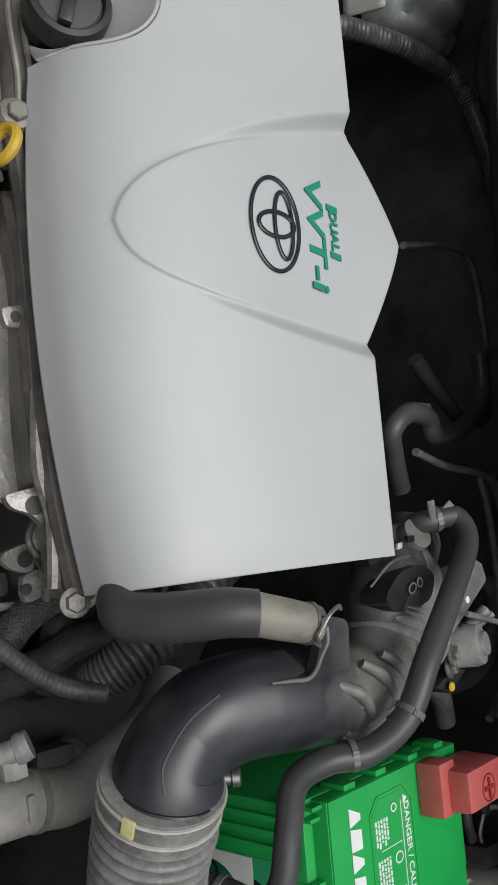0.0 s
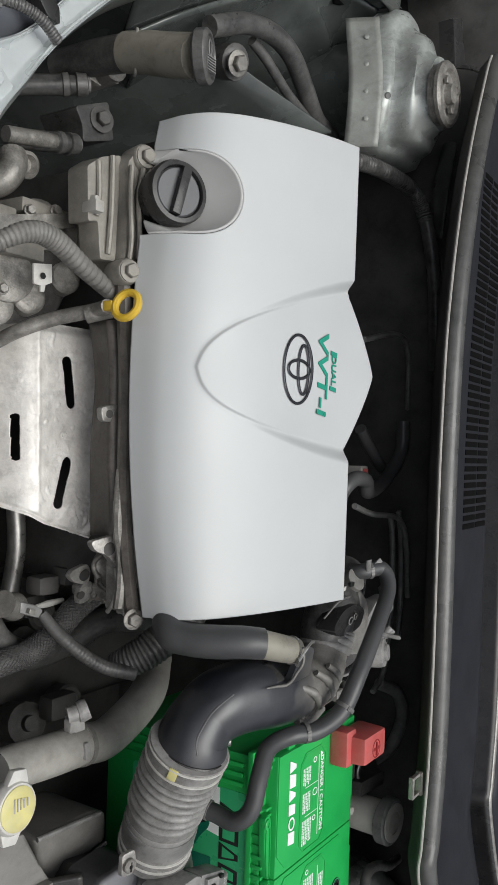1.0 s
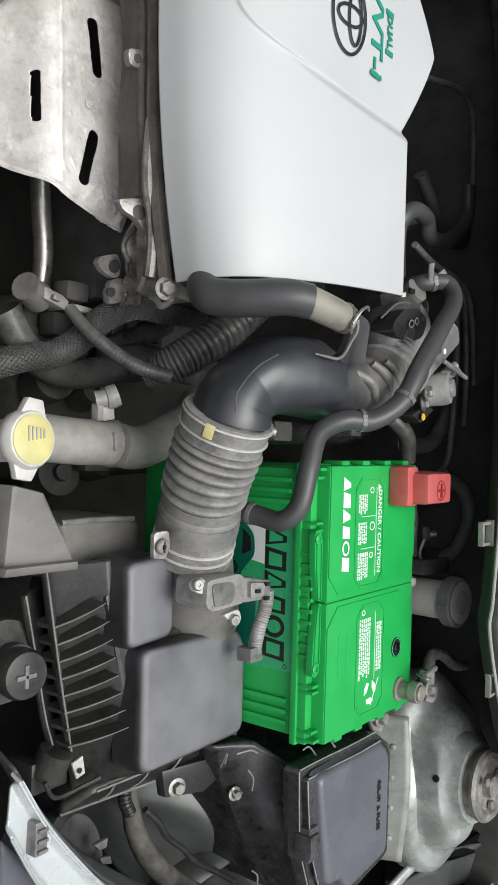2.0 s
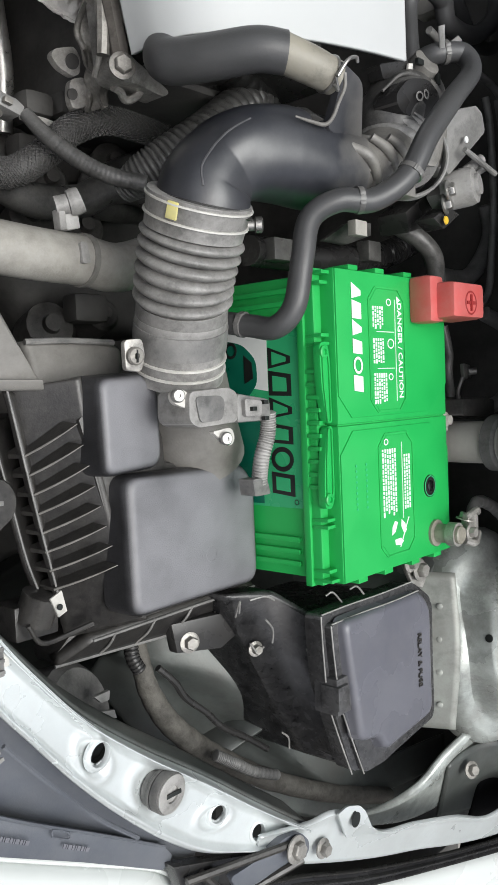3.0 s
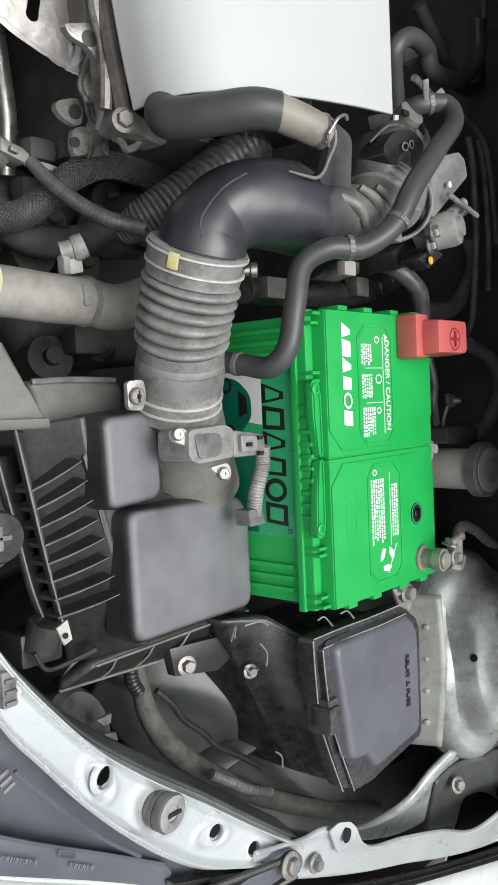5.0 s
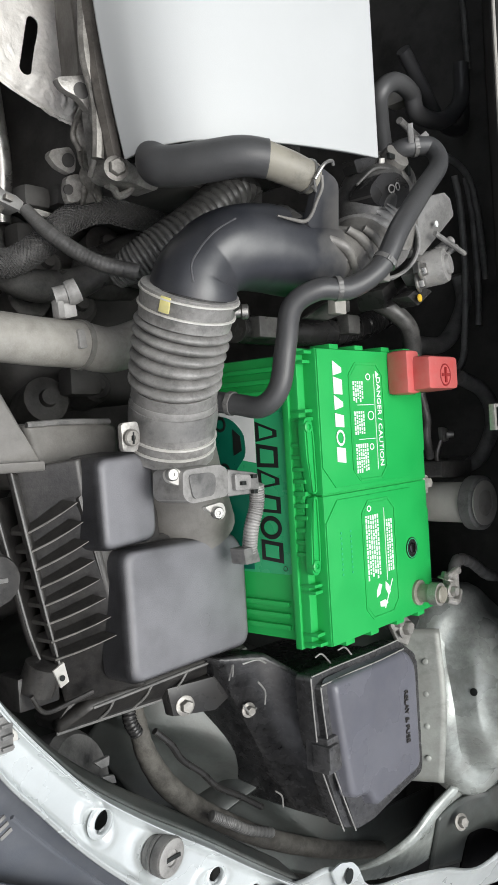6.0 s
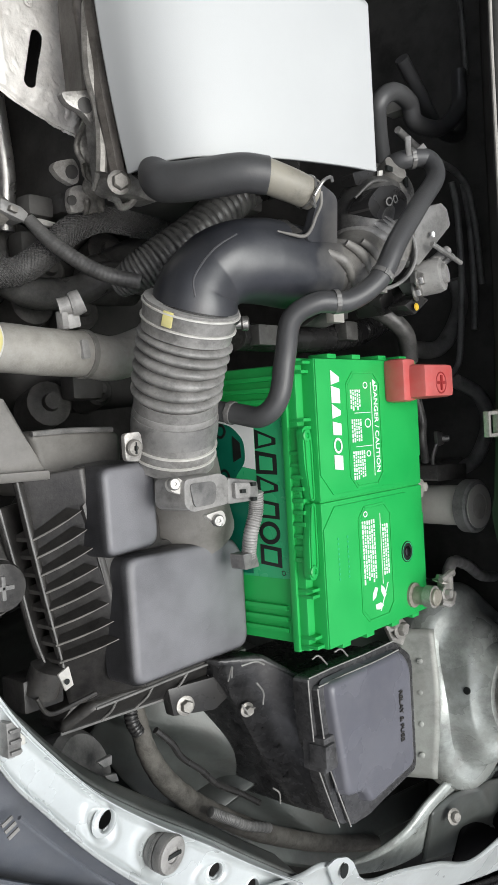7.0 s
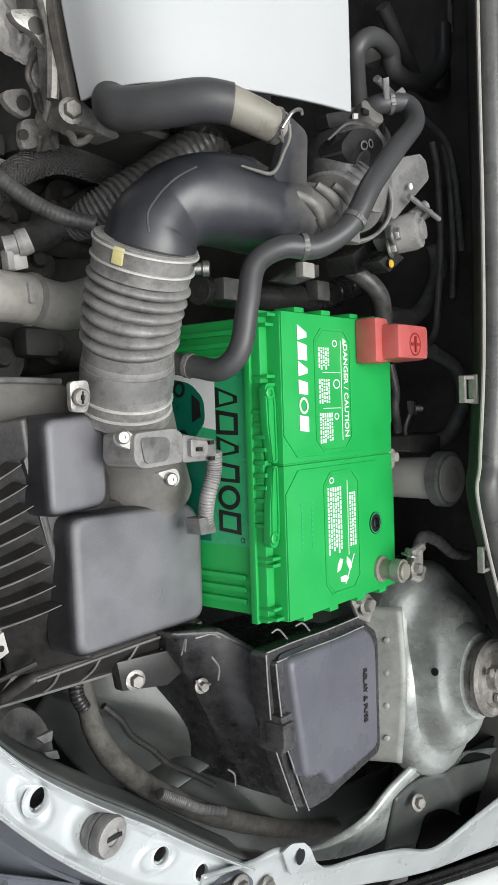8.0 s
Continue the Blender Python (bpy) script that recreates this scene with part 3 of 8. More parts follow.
        else:
            v.co.y = CAP_Y + math.copysign(CAP_R, v.co.y - CAP_Y)
shell = thick(part("shell", bm, "silver", cover, "", 50), 0.0035)


def cover_at(x, y):
    """The place on the cover's skin above x and y."""
    a, b = 0.0, ARC[-1]
    for _ in range(24):
        m = (a + b) / 2
        a, b = (m, b) if cover_point(m, y).x > x else (a, m)
    return cover_point(a, y)


bm = B()
rim = [(-0.2385, CAP_Y + CAP_R), (-0.2310, CAP_Y + CAP_R)] + [(CAP_X + CAP_R * math.cos(a), CAP_Y + CAP_R * math.sin(a)) for a in (math.pi * (0.5 - k / 40) for k in range(41))] + [(-0.2310, CAP_Y - CAP_R), (-0.2385, CAP_Y - CAP_R)]
skin = [cover_at(x, y) for x, y in rim]
rows = []
for f in (0.0, 0.02, 0.12, 0.3, 0.5, 0.7, 0.85, 1.0):
    row = []
    for (x, y), top in zip(rim, skin):
        k = 0.990 - 0.28 * f ** 1.3
        row.append((CAP_X + (top.x - CAP_X) * k - 0.006 * f, CAP_Y + (y - CAP_Y) * k, top.z + 0.0001 - (top.z - 0.832) * f ** 0.85))
    rows.append(row)
loft(bm, rows, False, False)
thick(part("cap_hollow", bm, "recess", cover, "darker grey hollow round the oil cap"), 0.002)

EM = cover_point(0.0780, 0.4040)
EX, EY = (cover_point(0.062, 0.404) - cover_point(0.083, 0.404)).normalized(), Vector((0, 1, 0))
EN = EX.cross(EY).normalized()
bm = B()
ring(bm, EM + EN * 0.001, 0.0182, 0.0300, EX, EY, 0.0013, 56)
emblem = part("emblem", bm, "chrome", cover, "dark chrome oval emblem")
bm = B()
ring(bm, EM + EN * 0.001 + EX * 0.0065, 0.0068, 0.0215, EX, EY, 0.0014, 44)
ring(bm, EM + EN * 0.001 + EX * 0.001, 0.0135, 0.0080, EX, EY, 0.0014, 44)
scatter("inner_ring", bm, "chrome", emblem)
TX = cover_point(0.0425, 0.4045)
lettering("green_lettering", "VVT-i", TX + EN * 0.0006 - EX * 0.003 - EY * 0.001, (0, -1, 0), EX, 0.0185, "teal", cover, 0.0003, 0.12, 1.75, 0.0004)
lettering("small_green_lettering", "DUAL", TX + EN * 0.0006 + EX * 0.0125 + EY * 0.003, (0, -1, 0), EX, 0.0085, "teal", cover, 0.0003, 0.12, 1.25, 0.0002)
bm = B()
for dy in (0.0185, -0.0135):
    bars(bm, TX + EN * 0.0003 + EX * 0.0125 + EY * dy, (0, -1, 0), EX, [0.004], 0, 0.0085, 0.0004, 0.2)
scatter("green_block", bm, "teal", cover)

# ---- engine head below the cover ----
head = thing("cylinder_head", (-0.15, 0.40, 0.50), "dirty grey aluminium cylinder head with black valve cover", "engine")
bm = B()
box(bm, (-0.180, 0.20, 0.55), (-0.02, 0.60, 0.79), 0.006)
part("block", bm, "dark", head)
bm = B()
box(bm, (-0.205, 0.205, 0.785), (-0.03, 0.60, 0.845), 0.01)
part("valve_cover", bm, "black", head, "black valve cover")
bm = B()
a = [(-0.215, 0.186, 0.815), (-0.228, 0.257, 0.815), (-0.232, 0.322, 0.815), (-0.234, 0.387, 0.815), (-0.239, 0.436, 0.815), (-0.245, 0.483, 0.815)]
tube(bm, a, 0.007, 8, 60)
part("flange", bm, "brown_soot", head, "brownish sooty cast flange")
bm = B()
ribbon(bm, [(-0.222, 0.441, 0.772), (-0.212, 0.390, 0.772), (-0.213, 0.337, 0.772), (-0.214, 0.295, 0.772), (-0.211, 0.253, 0.772)], [(-0.233, 0.438, 0.805), (-0.227, 0.388, 0.805), (-0.225, 0.337, 0.805), (-0.223, 0.297, 0.805), (-0.221, 0.256, 0.805)], 40, 6, lambda u, v: 0.004 * math.sin(9 * u) * math.sin(3.1 * v))
thick(part("gasket_face", bm, "brown_soot", head), 0.012)
bm = B()
for pts, r in (([(-0.220, 0.437, 0.768), (-0.212, 0.411, 0.768), (-0.214, 0.374, 0.768), (-0.209, 0.337, 0.768), (-0.213, 0.295, 0.766), (-0.217, 0.271, 0.764), (-0.213, 0.258, 0.764)], 0.0026), ([(-0.233, 0.312, 0.812), (-0.235, 0.287, 0.812), (-0.235, 0.262, 0.812), (-0.227, 0.237, 0.810), (-0.227, 0.212, 0.810), (-0.227, 0.195, 0.808)], 0.0045), ([(-0.226, 0.258, 0.818), (-0.220, 0.227, 0.818), (-0.219, 0.197, 0.816)], 0.0045)):
    tube(bm, pts, r, 8, 40)
scatter("cast_edge", bm, "alu_dirty", head, "dirty cast rib edge")


def lug(pts, hole, r):
    bm = B()
    slab(bm, pts, 0.006, 0.0012)
    part("lug", bm, "alu", head, "pale cast lug with a hole")
    at, way = onto(pts, hole)
    # A dark disc on the solid lug stands in for its shaded hole
    bm = B()
    lathe(bm, [(r, -0.001), (r, 0.0009)], at, way, 20)
    part("lug_hole", bm, "dark", head)


lug(rounded([(-0.248, 0.363, 0.800), (-0.231, 0.367, 0.803), (-0.217, 0.364, 0.804), (-0.216, 0.353, 0.804), (-0.245, 0.351, 0.800)], 0.004, 3), (-0.239, 0.358, 0.802), 0.0034)
lug(rounded([(-0.249, 0.251, 0.795), (-0.245, 0.243, 0.797), (-0.233, 0.239, 0.800), (-0.225, 0.231, 0.800), (-0.218, 0.231, 0.800), (-0.213, 0.240, 0.803), (-0.217, 0.253, 0.805), (-0.218, 0.258, 0.805)], 0.004, 3), (-0.232, 0.244, 0.802), 0.0058)
lug(rounded([(-0.224, 0.214, 0.747), (-0.221, 0.219, 0.748), (-0.205, 0.224, 0.750), (-0.200, 0.217, 0.750), (-0.200, 0.206, 0.748), (-0.205, 0.204, 0.746), (-0.216, 0.208, 0.745)], 0.003, 3), (-0.207, 0.213, 0.750), 0.0054)
lug(rounded([(-0.205, 0.203, 0.743), (-0.193, 0.207, 0.745), (-0.189, 0.196, 0.743), (-0.189, 0.187, 0.739), (-0.200, 0.184, 0.737), (-0.204, 0.192, 0.739)], 0.004, 3), (-0.202, 0.193, 0.742), 0.0040)
bm = B()
ribbon(bm, [(-0.221, 0.250, 0.786), (-0.217, 0.234, 0.778), (-0.214, 0.219, 0.768), (-0.203, 0.207, 0.760), (-0.192, 0.196, 0.750), (-0.184, 0.186, 0.742)], [(-0.210, 0.250, 0.797), (-0.205, 0.234, 0.792), (-0.199, 0.217, 0.786), (-0.193, 0.205, 0.778), (-0.185, 0.194, 0.764), (-0.177, 0.186, 0.750)], 60, 24, lambda u, v: 0.005 * math.sin(8 * v + 3 * math.sin(5 * u)) + 0.003 * math.sin(17 * u + 4 * v))
thick(part("casting", bm, "alu_dirty", head, "sooty cast aluminium web"), 0.004)
bm = B()
slab(bm, rounded([(-0.192, 0.200, 0.748), (-0.184, 0.203, 0.750), (-0.173, 0.199, 0.748), (-0.173, 0.190, 0.742), (-0.183, 0.187, 0.741)], 0.006, 3), 0.03, 0.004)
slab(bm, rounded([(-0.226, 0.234, 0.812), (-0.221, 0.234, 0.814), (-0.212, 0.199, 0.806), (-0.215, 0.196, 0.803)], 0.003, 3), 0.02, 0.002)
slab(bm, rounded([(-0.216, 0.196, 0.803), (-0.213, 0.201, 0.806), (-0.205, 0.203, 0.808), (-0.196, 0.200, 0.806), (-0.175, 0.196, 0.800), (-0.155, 0.191, 0.795), (-0.160, 0.187, 0.793), (-0.188, 0.188, 0.798), (-0.204, 0.186, 0.800), (-0.212, 0.189, 0.800)], 0.006, 3), 0.02, 0.003)
scatter("cast_arm", bm, "alu", head, "pale cast aluminium arm")
bm = B()
for pts, r in (([(-0.226, 0.228, 0.803), (-0.223, 0.214, 0.802), (-0.222, 0.198, 0.798), (-0.220, 0.188, 0.790)], 0.0022), ([(-0.202, 0.186, 0.787), (-0.195, 0.185, 0.786), (-0.189, 0.181, 0.784), (-0.181, 0.184, 0.785), (-0.177, 0.189, 0.787)], 0.0030)):
    tube(bm, pts, r, 8, 24)
scatter("cast_edge", bm, "alu", head, "pale cast rib edge")
bm = B()
hexbolt(bm, (-0.221, 0.186, 0.820), (-0.4, 0, 0.9), 0.0062, 0.005, 1.45)
part("bolt", bm, "alu_dirty", head, "grey flanged hex bolt")

# oil filler cap
oc = Vector((-0.2275, 0.5395, 0.855))
AX = Vector((-0.38, 0, 0.92)).normalized()
cap = thing("oil_filler_cap", oc, "black ribbed oil filler cap with a grip bar", "oil cap")
bm = B()
lathe(bm, [(0.024, -0.05), (0.024, -0.012), (0.0265, -0.010), (0.0265, 0.003), (0.025, 0.006), (0.0215, 0.0065), (0.0205, 0.002), (0.019, 0.001)], oc, AX, 40)
part("rim", bm, "black", cap)
bm = B()
lathe(bm, [(0.0205, 0.0), (0.0205, 0.003), (0.019, 0.0045)], oc, AX, 32)
part("disc", bm, "elbow", cap)
bm = B()
q = AX.cross(Vector((0, 1, 0))).normalized()
w = (Vector((0, 1, 0)) + q * -0.25).normalized()
s = AX.cross(w)
c = oc + AX * 0.011
slab(bm, [c + w * 0.020 + s * 0.004, c + w * 0.020 - s * 0.004, c - w * 0.020 - s * 0.004, c - w * 0.020 + s * 0.004], -AX * 0.008, 0.0012)
part("grip_bar", bm, "black", cap)

# ---- battery ----
BX0, BX1, BY0, BY1, BZ = -0.122, 0.050, -0.172, 0.056, 0.900
TOP_X = -0.1065
battery = thing("car_battery", (-0.038, -0.058, 0.70), "bright green plastic car battery with moulded lid", "battery")
bm = B()
box(bm, (BX0 + 0.009, BY0 + 0.004, 0.70), (BX1 - 0.004, BY1 - 0.004, 0.880), 0.003)
case = part("case", bm, "green", battery)
bm = B()
for k in range(3):
    box(bm, (BX0 + 0.006, BY0 + 0.012 + 0.009 * k, 0.71), (BX0 + 0.0095, BY0 + 0.016 + 0.009 * k, 0.868), 0.001)
    box(bm, (BX0 + 0.006, BY1 - 0.016 - 0.009 * k, 0.71), (BX0 + 0.0095, BY1 - 0.012 - 0.009 * k, 0.868), 0.001)
scatter("case_rib", bm, "green", case)
bm = B()
box(bm, (BX0 + 0.007, BY0, 0.872), (BX1, BY1, 0.888), 0.0020)
box(bm, (BX0 + 0.0045, BY0 - 0.001, 0.874), (BX0 + 0.012, BY1 + 0.001, 0.8800), 0.0012)
lid = part("lid", bm, "green", battery)
bm = B()
box(bm, (TOP_X, BY0 + 0.001, 0.880), (BX1 - 0.001, -0.0572, BZ), 0.0015)
box(bm, (TOP_X, -0.0560, 0.880), (BX1 - 0.001, BY1 - 0.001, BZ), 0.0015)
box(bm, (TOP_X + 0.002, -0.0585, 0.880), (BX1 - 0.002, -0.0545, BZ - 0.0022), 0)
for y0, y1 in ((BY0 + 0.0015, -0.0612), (-0.0520, BY1 - 0.0015)):
    edge = -0.0612 if y0 < -0.1 else -0.0520
    far = y0 if y0 < -0.1 else y1
    inner = 0.022 if y0 < -0.1 else -0.022
    slab(bm, [(TOP_X + 0.0008, far, BZ + 0.0011), (TOP_X + 0.0008, edge - inner * 0.75, BZ + 0.0011), (TOP_X + 0.0165, edge, BZ + 0.0011), (0.020, edge, BZ + 0.0011), (BX1 - 0.002, edge - inner, BZ + 0.0011), (BX1 - 0.002, far, BZ + 0.0011)], 0.004, 0.0006)
part("lid_top", bm, "green", lid)
bm = B()
for y, h in ((BY0 + 0.004, 0.010), (BY0 + 0.011, 0.008), (BY0 + 0.043, 0.008), (BY0 + 0.048, 0.008), (BY1 - 0.004, 0.010), (BY1 - 0.011, 0.008), (BY1 - 0.048, 0.008), (BY1 - 0.054, 0.008)):
    box(bm, (BX0 + 0.0065, y - 0.0013, 0.880), (TOP_X + 0.001, y + 0.0013, 0.8865 + h), 0.0006)
for k in range(10):
    y = -0.100 + 0.0092 * k
    box(bm, (BX0 + 0.0050, y - 0.0016, 0.880), (BX0 + 0.0090, y + 0.0016, 0.8915), 0.0006)
for x in (-0.080, -0.045, -0.005, 0.030):
    box(bm, (x - 0.006, BY1 - 0.001, 0.880), (x + 0.006, BY1 + 0.003, 0.899), 0.001)
    box(bm, (x - 0.006, BY0 - 0.003, 0.880), (x + 0.006, BY0 + 0.001, 0.899), 0.001)
for y in (-0.14, -0.134, -0.03, -0.002, 0.004):
    box(bm, (BX1 - 0.001, y - 0.0015, 0.872), (BX1 + 0.004, y + 0.0015, 0.892), 0.0006)
scatter("lid_rib", bm, "green", lid)
for side, outline, pivot in (
    (1, [(-0.1195, 0.0010), (-0.1155, 0.0035), (-0.1095, 0.0015), (-0.1075, -0.0100), (-0.1070, -0.0545), (-0.1135, -0.0545), (-0.1185, -0.0260), (-0.1190, -0.0080)], (-0.1150, -0.0040)),
    (-1, [(-0.1135, -0.0565), (-0.1070, -0.0565), (-0.1070, -0.1020), (-0.1085, -0.1120), (-0.1125, -0.1160), (-0.1185, -0.1145), (-0.1190, -0.1070), (-0.1180, -0.0860)], (-0.1145, -0.1085))):
    bm = B()
    slab(bm, rounded([(x, y, 0.8955) for x, y in outline], 0.0035, 4), 0.006, 0.0008)
    handle = part("handle", bm, "green", battery, "folded green carrying handle")
    bm = B()
    inset = [((x + 0.1140) * 0.62 - 0.1140, (y - pivot[1]) * 0.90 + pivot[1] - 0.004 * side, 0.8962) for x, y in outline]
    frame_ring(bm, rounded(inset, 0.003, 3), 0.0007, 0.0004)
    part("handle_bead", bm, "green", handle)
    bm = B()
    lathe(bm, [(0.0046, -0.003), (0.0046, 0.0012), (0.0038, 0.0018), (0.0022, 0.0018), (0.0018, 0.0004)], (*pivot, 0.8955), (0, 0, 1), 22)
    part("pivot", bm, "green", handle)
bm = B()
for k in range(8):
    ring(bm, (BX0 + 0.0068, -0.038 - 0.0048 * k, 0.8842), 0.0026, 0.0015, (0, 0, 1), (0, 1, 0), 0.00035, 14)
tagged(part("serial_marks", bm, "green", lid), kind="stuff")


def octagon(x0, x1, y0, y1, c):
    return [(x0 + c, y0, BZ), (x1 - c, y0, BZ), (x1, y0 + c, BZ), (x1, y1 - c, BZ), (x1 - c, y1, BZ), (x0 + c, y1, BZ), (x0, y1 - c, BZ), (x0, y0 + c, BZ)]


bm = B()
BZ += 0.0011
OCT = ((-0.0655, -0.0165, -0.0490, 0.0440, 0.009), (-0.0580, -0.0095, -0.1610, -0.0665, 0.009))
for x0, x1, y0, y1, c in OCT:
    frame_ring(bm, octagon(x0, x1, y0, y1, c), 0.0016, 0.0007)
part("lid_moulding", bm, "green", lid)
for x0, x1, y0, y1, c in OCT:
    bm = B()
    slab(bm, [V(p) + V(0, 0, 0.0003) for p in octagon(x0 + 0.0015, x1 - 0.0015, y0 + 0.0015, y1 - 0.0015, c)], 0.0010, 0)
    part("warning_panel", bm, "green", lid)
BZ += 0.0003
LR, LU = (0, -1, 0), (1, 0, 0)
# plain shapes in place of the brand: half width at foot and at head, and whether it is open in the middle
MARKS = ((0.50, 0.16, 0), (0.58, 0.50, 0), (0.50, 0.16, 0), (0.46, 0.40, 0), (0.52, 0.52, 1), (0.50, 0.50, 0))


def brand_shapes(at, right, up, height, pitch, lean, thickness, hollow_it):
    """Six plain shapes in a row: wedges, blocks and an oval ring; as outlines where hollow_it is set."""
    r, u = V(right).normalized(), V(up).normalized()
    n = r.cross(u).normalized()
    out = []
    for k, (foot, head, is_ring) in enumerate(MARKS):
        c = V(at) + r * pitch * (k - 2.5)
        bm = B()
        if is_ring:
            ring(bm, c + n * thickness, pitch * 0.40, height * 0.42, r, u, height * 0.085, 28, 0.08)
        else:
            def outline(grow):
                h = height / 2 * grow
                return [c + r * (x * pitch * 0.86 * grow + lean * y) + u * y + n * thickness for x, y in ((-foot, -h), (foot, -h), (head, h), (-head, h))]
            slab(bm, outline(1.0), -n * thickness, 0)
        out.append((bm, [] if is_ring or not hollow_it else [p + n * 0.0003 for p in outline(0.62)]))
    return out


for bm, _ in brand_shapes((-0.0815, 0.0060, BZ), LR, V(1, -0.07, 0), 0.0115, 0.0133, 0.06, 0.0004, False):
    part("white_mark", bm, "white", lid, "white brand mark, a plain shape")
lettering("warning_lettering", "DANGER / CAUTION", (-0.0240, -0.0030, BZ + 0.0003), LR, LU, 0.0080, "white", lid, 0.0002, 0.0, 0.98, 0.0001)
bm = B()
slab(bm, [(-0.0270, 0.0385, BZ + 0.0004), (-0.0270, 0.0330, BZ + 0.0004), (-0.0222, 0.0357, BZ + 0.0004)], 0.0004, 0)
bars(bm, (-0.0300, -0.0030, BZ), LR, LU, [0.078], 0, 0.0005, 0.0004)
for y in (0.011, -0.0165):
    bars(bm, (-0.0440, y, BZ), LR, LU, [0.0005], 0, 0.024, 0.0004)
bars(bm, (-0.0260, -0.1040, BZ), LR, LU, [0.060], 0, 0.0005, 0.0004)
scatter("white_rule", bm, "white", lid)
bm = B()
random.seed(5)
for y0, length, cols in ((0.0300, 0.017, 5), (0.0060, 0.020, 5), (-0.0200, 0.022, 6)):
    for col in range(cols):
        y, end = y0, y0 - length * random.uniform(0.75, 1.0)
        while y > end:
            w = random.uniform(0.0012, 0.0038)
            bars(bm, (-0.0600 + col * 0.0031, y - w / 2, BZ + 0.0001), LR, LU, [w], 0, 0.0017, 0.0003)
            y -= w + 0.0008
for x0, cols, y0, length in ((-0.0530, 6, -0.078, 0.052), (-0.0225, 3, -0.084, 0.046)):
    for col in range(cols):
        y, end = y0, y0 - length * random.uniform(0.85, 1.0)
        while y > end:
            w = random.uniform(0.0012, 0.0042)
            bars(bm, (x0 + col * 0.0034, y - w / 2, BZ + 0.0001), LR, LU, [w], 0, 0.0018, 0.0003)
            y -= w + 0.0008
tagged(part("small_print", bm, "white", lid), kind="stuff")
bm = B()
for a in range(3):
    t = 2.094 * a + 0.5
    c = V(-0.0330 + 0.0075 * math.cos(t), -0.1440 + 0.0075 * math.sin(t), BZ + 0.0003)
    d = V(-math.sin(t), math.cos(t), 0)
    o = V(math.cos(t), math.sin(t), 0)
    slab(bm, [c - d * 0.006 - o * 0.002, c + d * 0.002 - o * 0.0026, c + d * 0.0065 + o * 0.0005, c + d * 0.001 + o * 0.0030, c - d * 0.005 + o * 0.0022], 0.0003, 0)
slab(bm, [(-0.0190, -0.1340, BZ + 0.0004), (-0.0178, -0.1340, BZ + 0.0004), (-0.0310, -0.1560, BZ + 0.0004), (-0.0322, -0.1560, BZ + 0.0004)], 0.0003, 0)
for p, r in (((-0.0370, 0.0022), 0.0042), ((-0.0385, 0.0335), 0.0030), ((-0.0480, -0.0725), 0.0026), ((-0.0380, -0.0230), 0.0028)):
    ring(bm, (*p, BZ + 0.0003), r, r * 0.8, (1, 0, 0), (0, 1, 0), 0.0005, 18)
scatter("white_symbol", bm, "white", lid)
bm = B()
lathe(bm, [(0.0092, -0.0004), (0.0092, 0.0006), (0.0068, 0.0006), (0.0066, 0.0002)], (0.016, -0.1135, BZ), (0, 0, 1), 32)
eye = part("charge_eye", bm, "ink", lid, "black round charge eye")
bm = B()
lathe(bm, [(0.0046, 0.0), (0.0046, 0.0012), (0.003, 0.0018)], (0.016, -0.1135, BZ), (0, 0, 1), 24)
part("lens", bm, "chrome", eye)
bm = B()
ring(bm, (0.016, -0.1135, BZ + 0.0006), 0.0082, 0.0082, (1, 0, 0), (0, 1, 0), 0.0004, 30)
part("printed_ring", bm, "green_label", eye)
bm = B()
for k in range(18):
    lathe(bm, [(0.0010, -0.0003), (0.0010, 0.0002)], (-0.088 + 0.013 * (k % 2), -0.087 - 0.0040 * (k // 2), BZ), (0, 0, 1), 8)
tagged(part("date_dots", bm, "green_label", lid), kind="stuff")
# label on the front side
FX = BX0 + 0.0085
bm = B()
slab(bm, rounded([(FX, 0.016, 0.872), (FX, -0.117, 0.872), (FX, -0.117, 0.735), (FX, 0.016, 0.735)], 0.004, 4), (0.0006, 0, 0), 0)
label = part("label", bm, "green_label", battery, "printed lighter green label")
for bm, inner in brand_shapes((FX, -0.0530, 0.8535), LR, (0, 0, 1), 0.0215, 0.0186, 0.10, 0.0004, True):
    mark = part("black_mark", bm, "ink", label, "black outlined brand mark, a plain shape")
    if inner:
        bm = B()
        slab(bm, inner, (0.0003, 0, 0), 0)
        part("fill", bm, "green_label", mark)
bm = B()
ring(bm, (FX - 0.0003, -0.1125, 0.8655), 0.0018, 0.0018, (0, 1, 0), (0, 0, 1), 0.0003, 16)
part("small_ring_mark", bm, "ink", label)
bm = B()
slab(bm, [(FX - 0.0003, 0.015, 0.842), (FX - 0.0003, -0.030, 0.842), (FX - 0.0003, -0.020, 0.780), (FX - 0.0003, 0.015, 0.780)], (0.0004, 0, 0), 0)
part("white_label_field", bm, "white", label)
bm = B()
slab(bm, rounded([(FX - 0.0006, 0.010, 0.800), (FX - 0.0006, 0.006, 0.818), (FX - 0.0006, -0.006, 0.831), (FX - 0.0006, -0.024, 0.832), (FX - 0.0006, -0.036, 0.820), (FX - 0.0006, -0.048, 0.814), (FX - 0.0006, -0.050, 0.780), (FX - 0.0006, 0.010, 0.780)], 0.006, 3), (0.0003, 0, 0), 0)
slab(bm, [(FX - 0.0005, -0.052, 0.834), (FX - 0.0005, -0.115, 0.834), (FX - 0.0005, -0.115, 0.742), (FX - 0.0005, -0.052, 0.742)], (0.0003, 0, 0), 0)
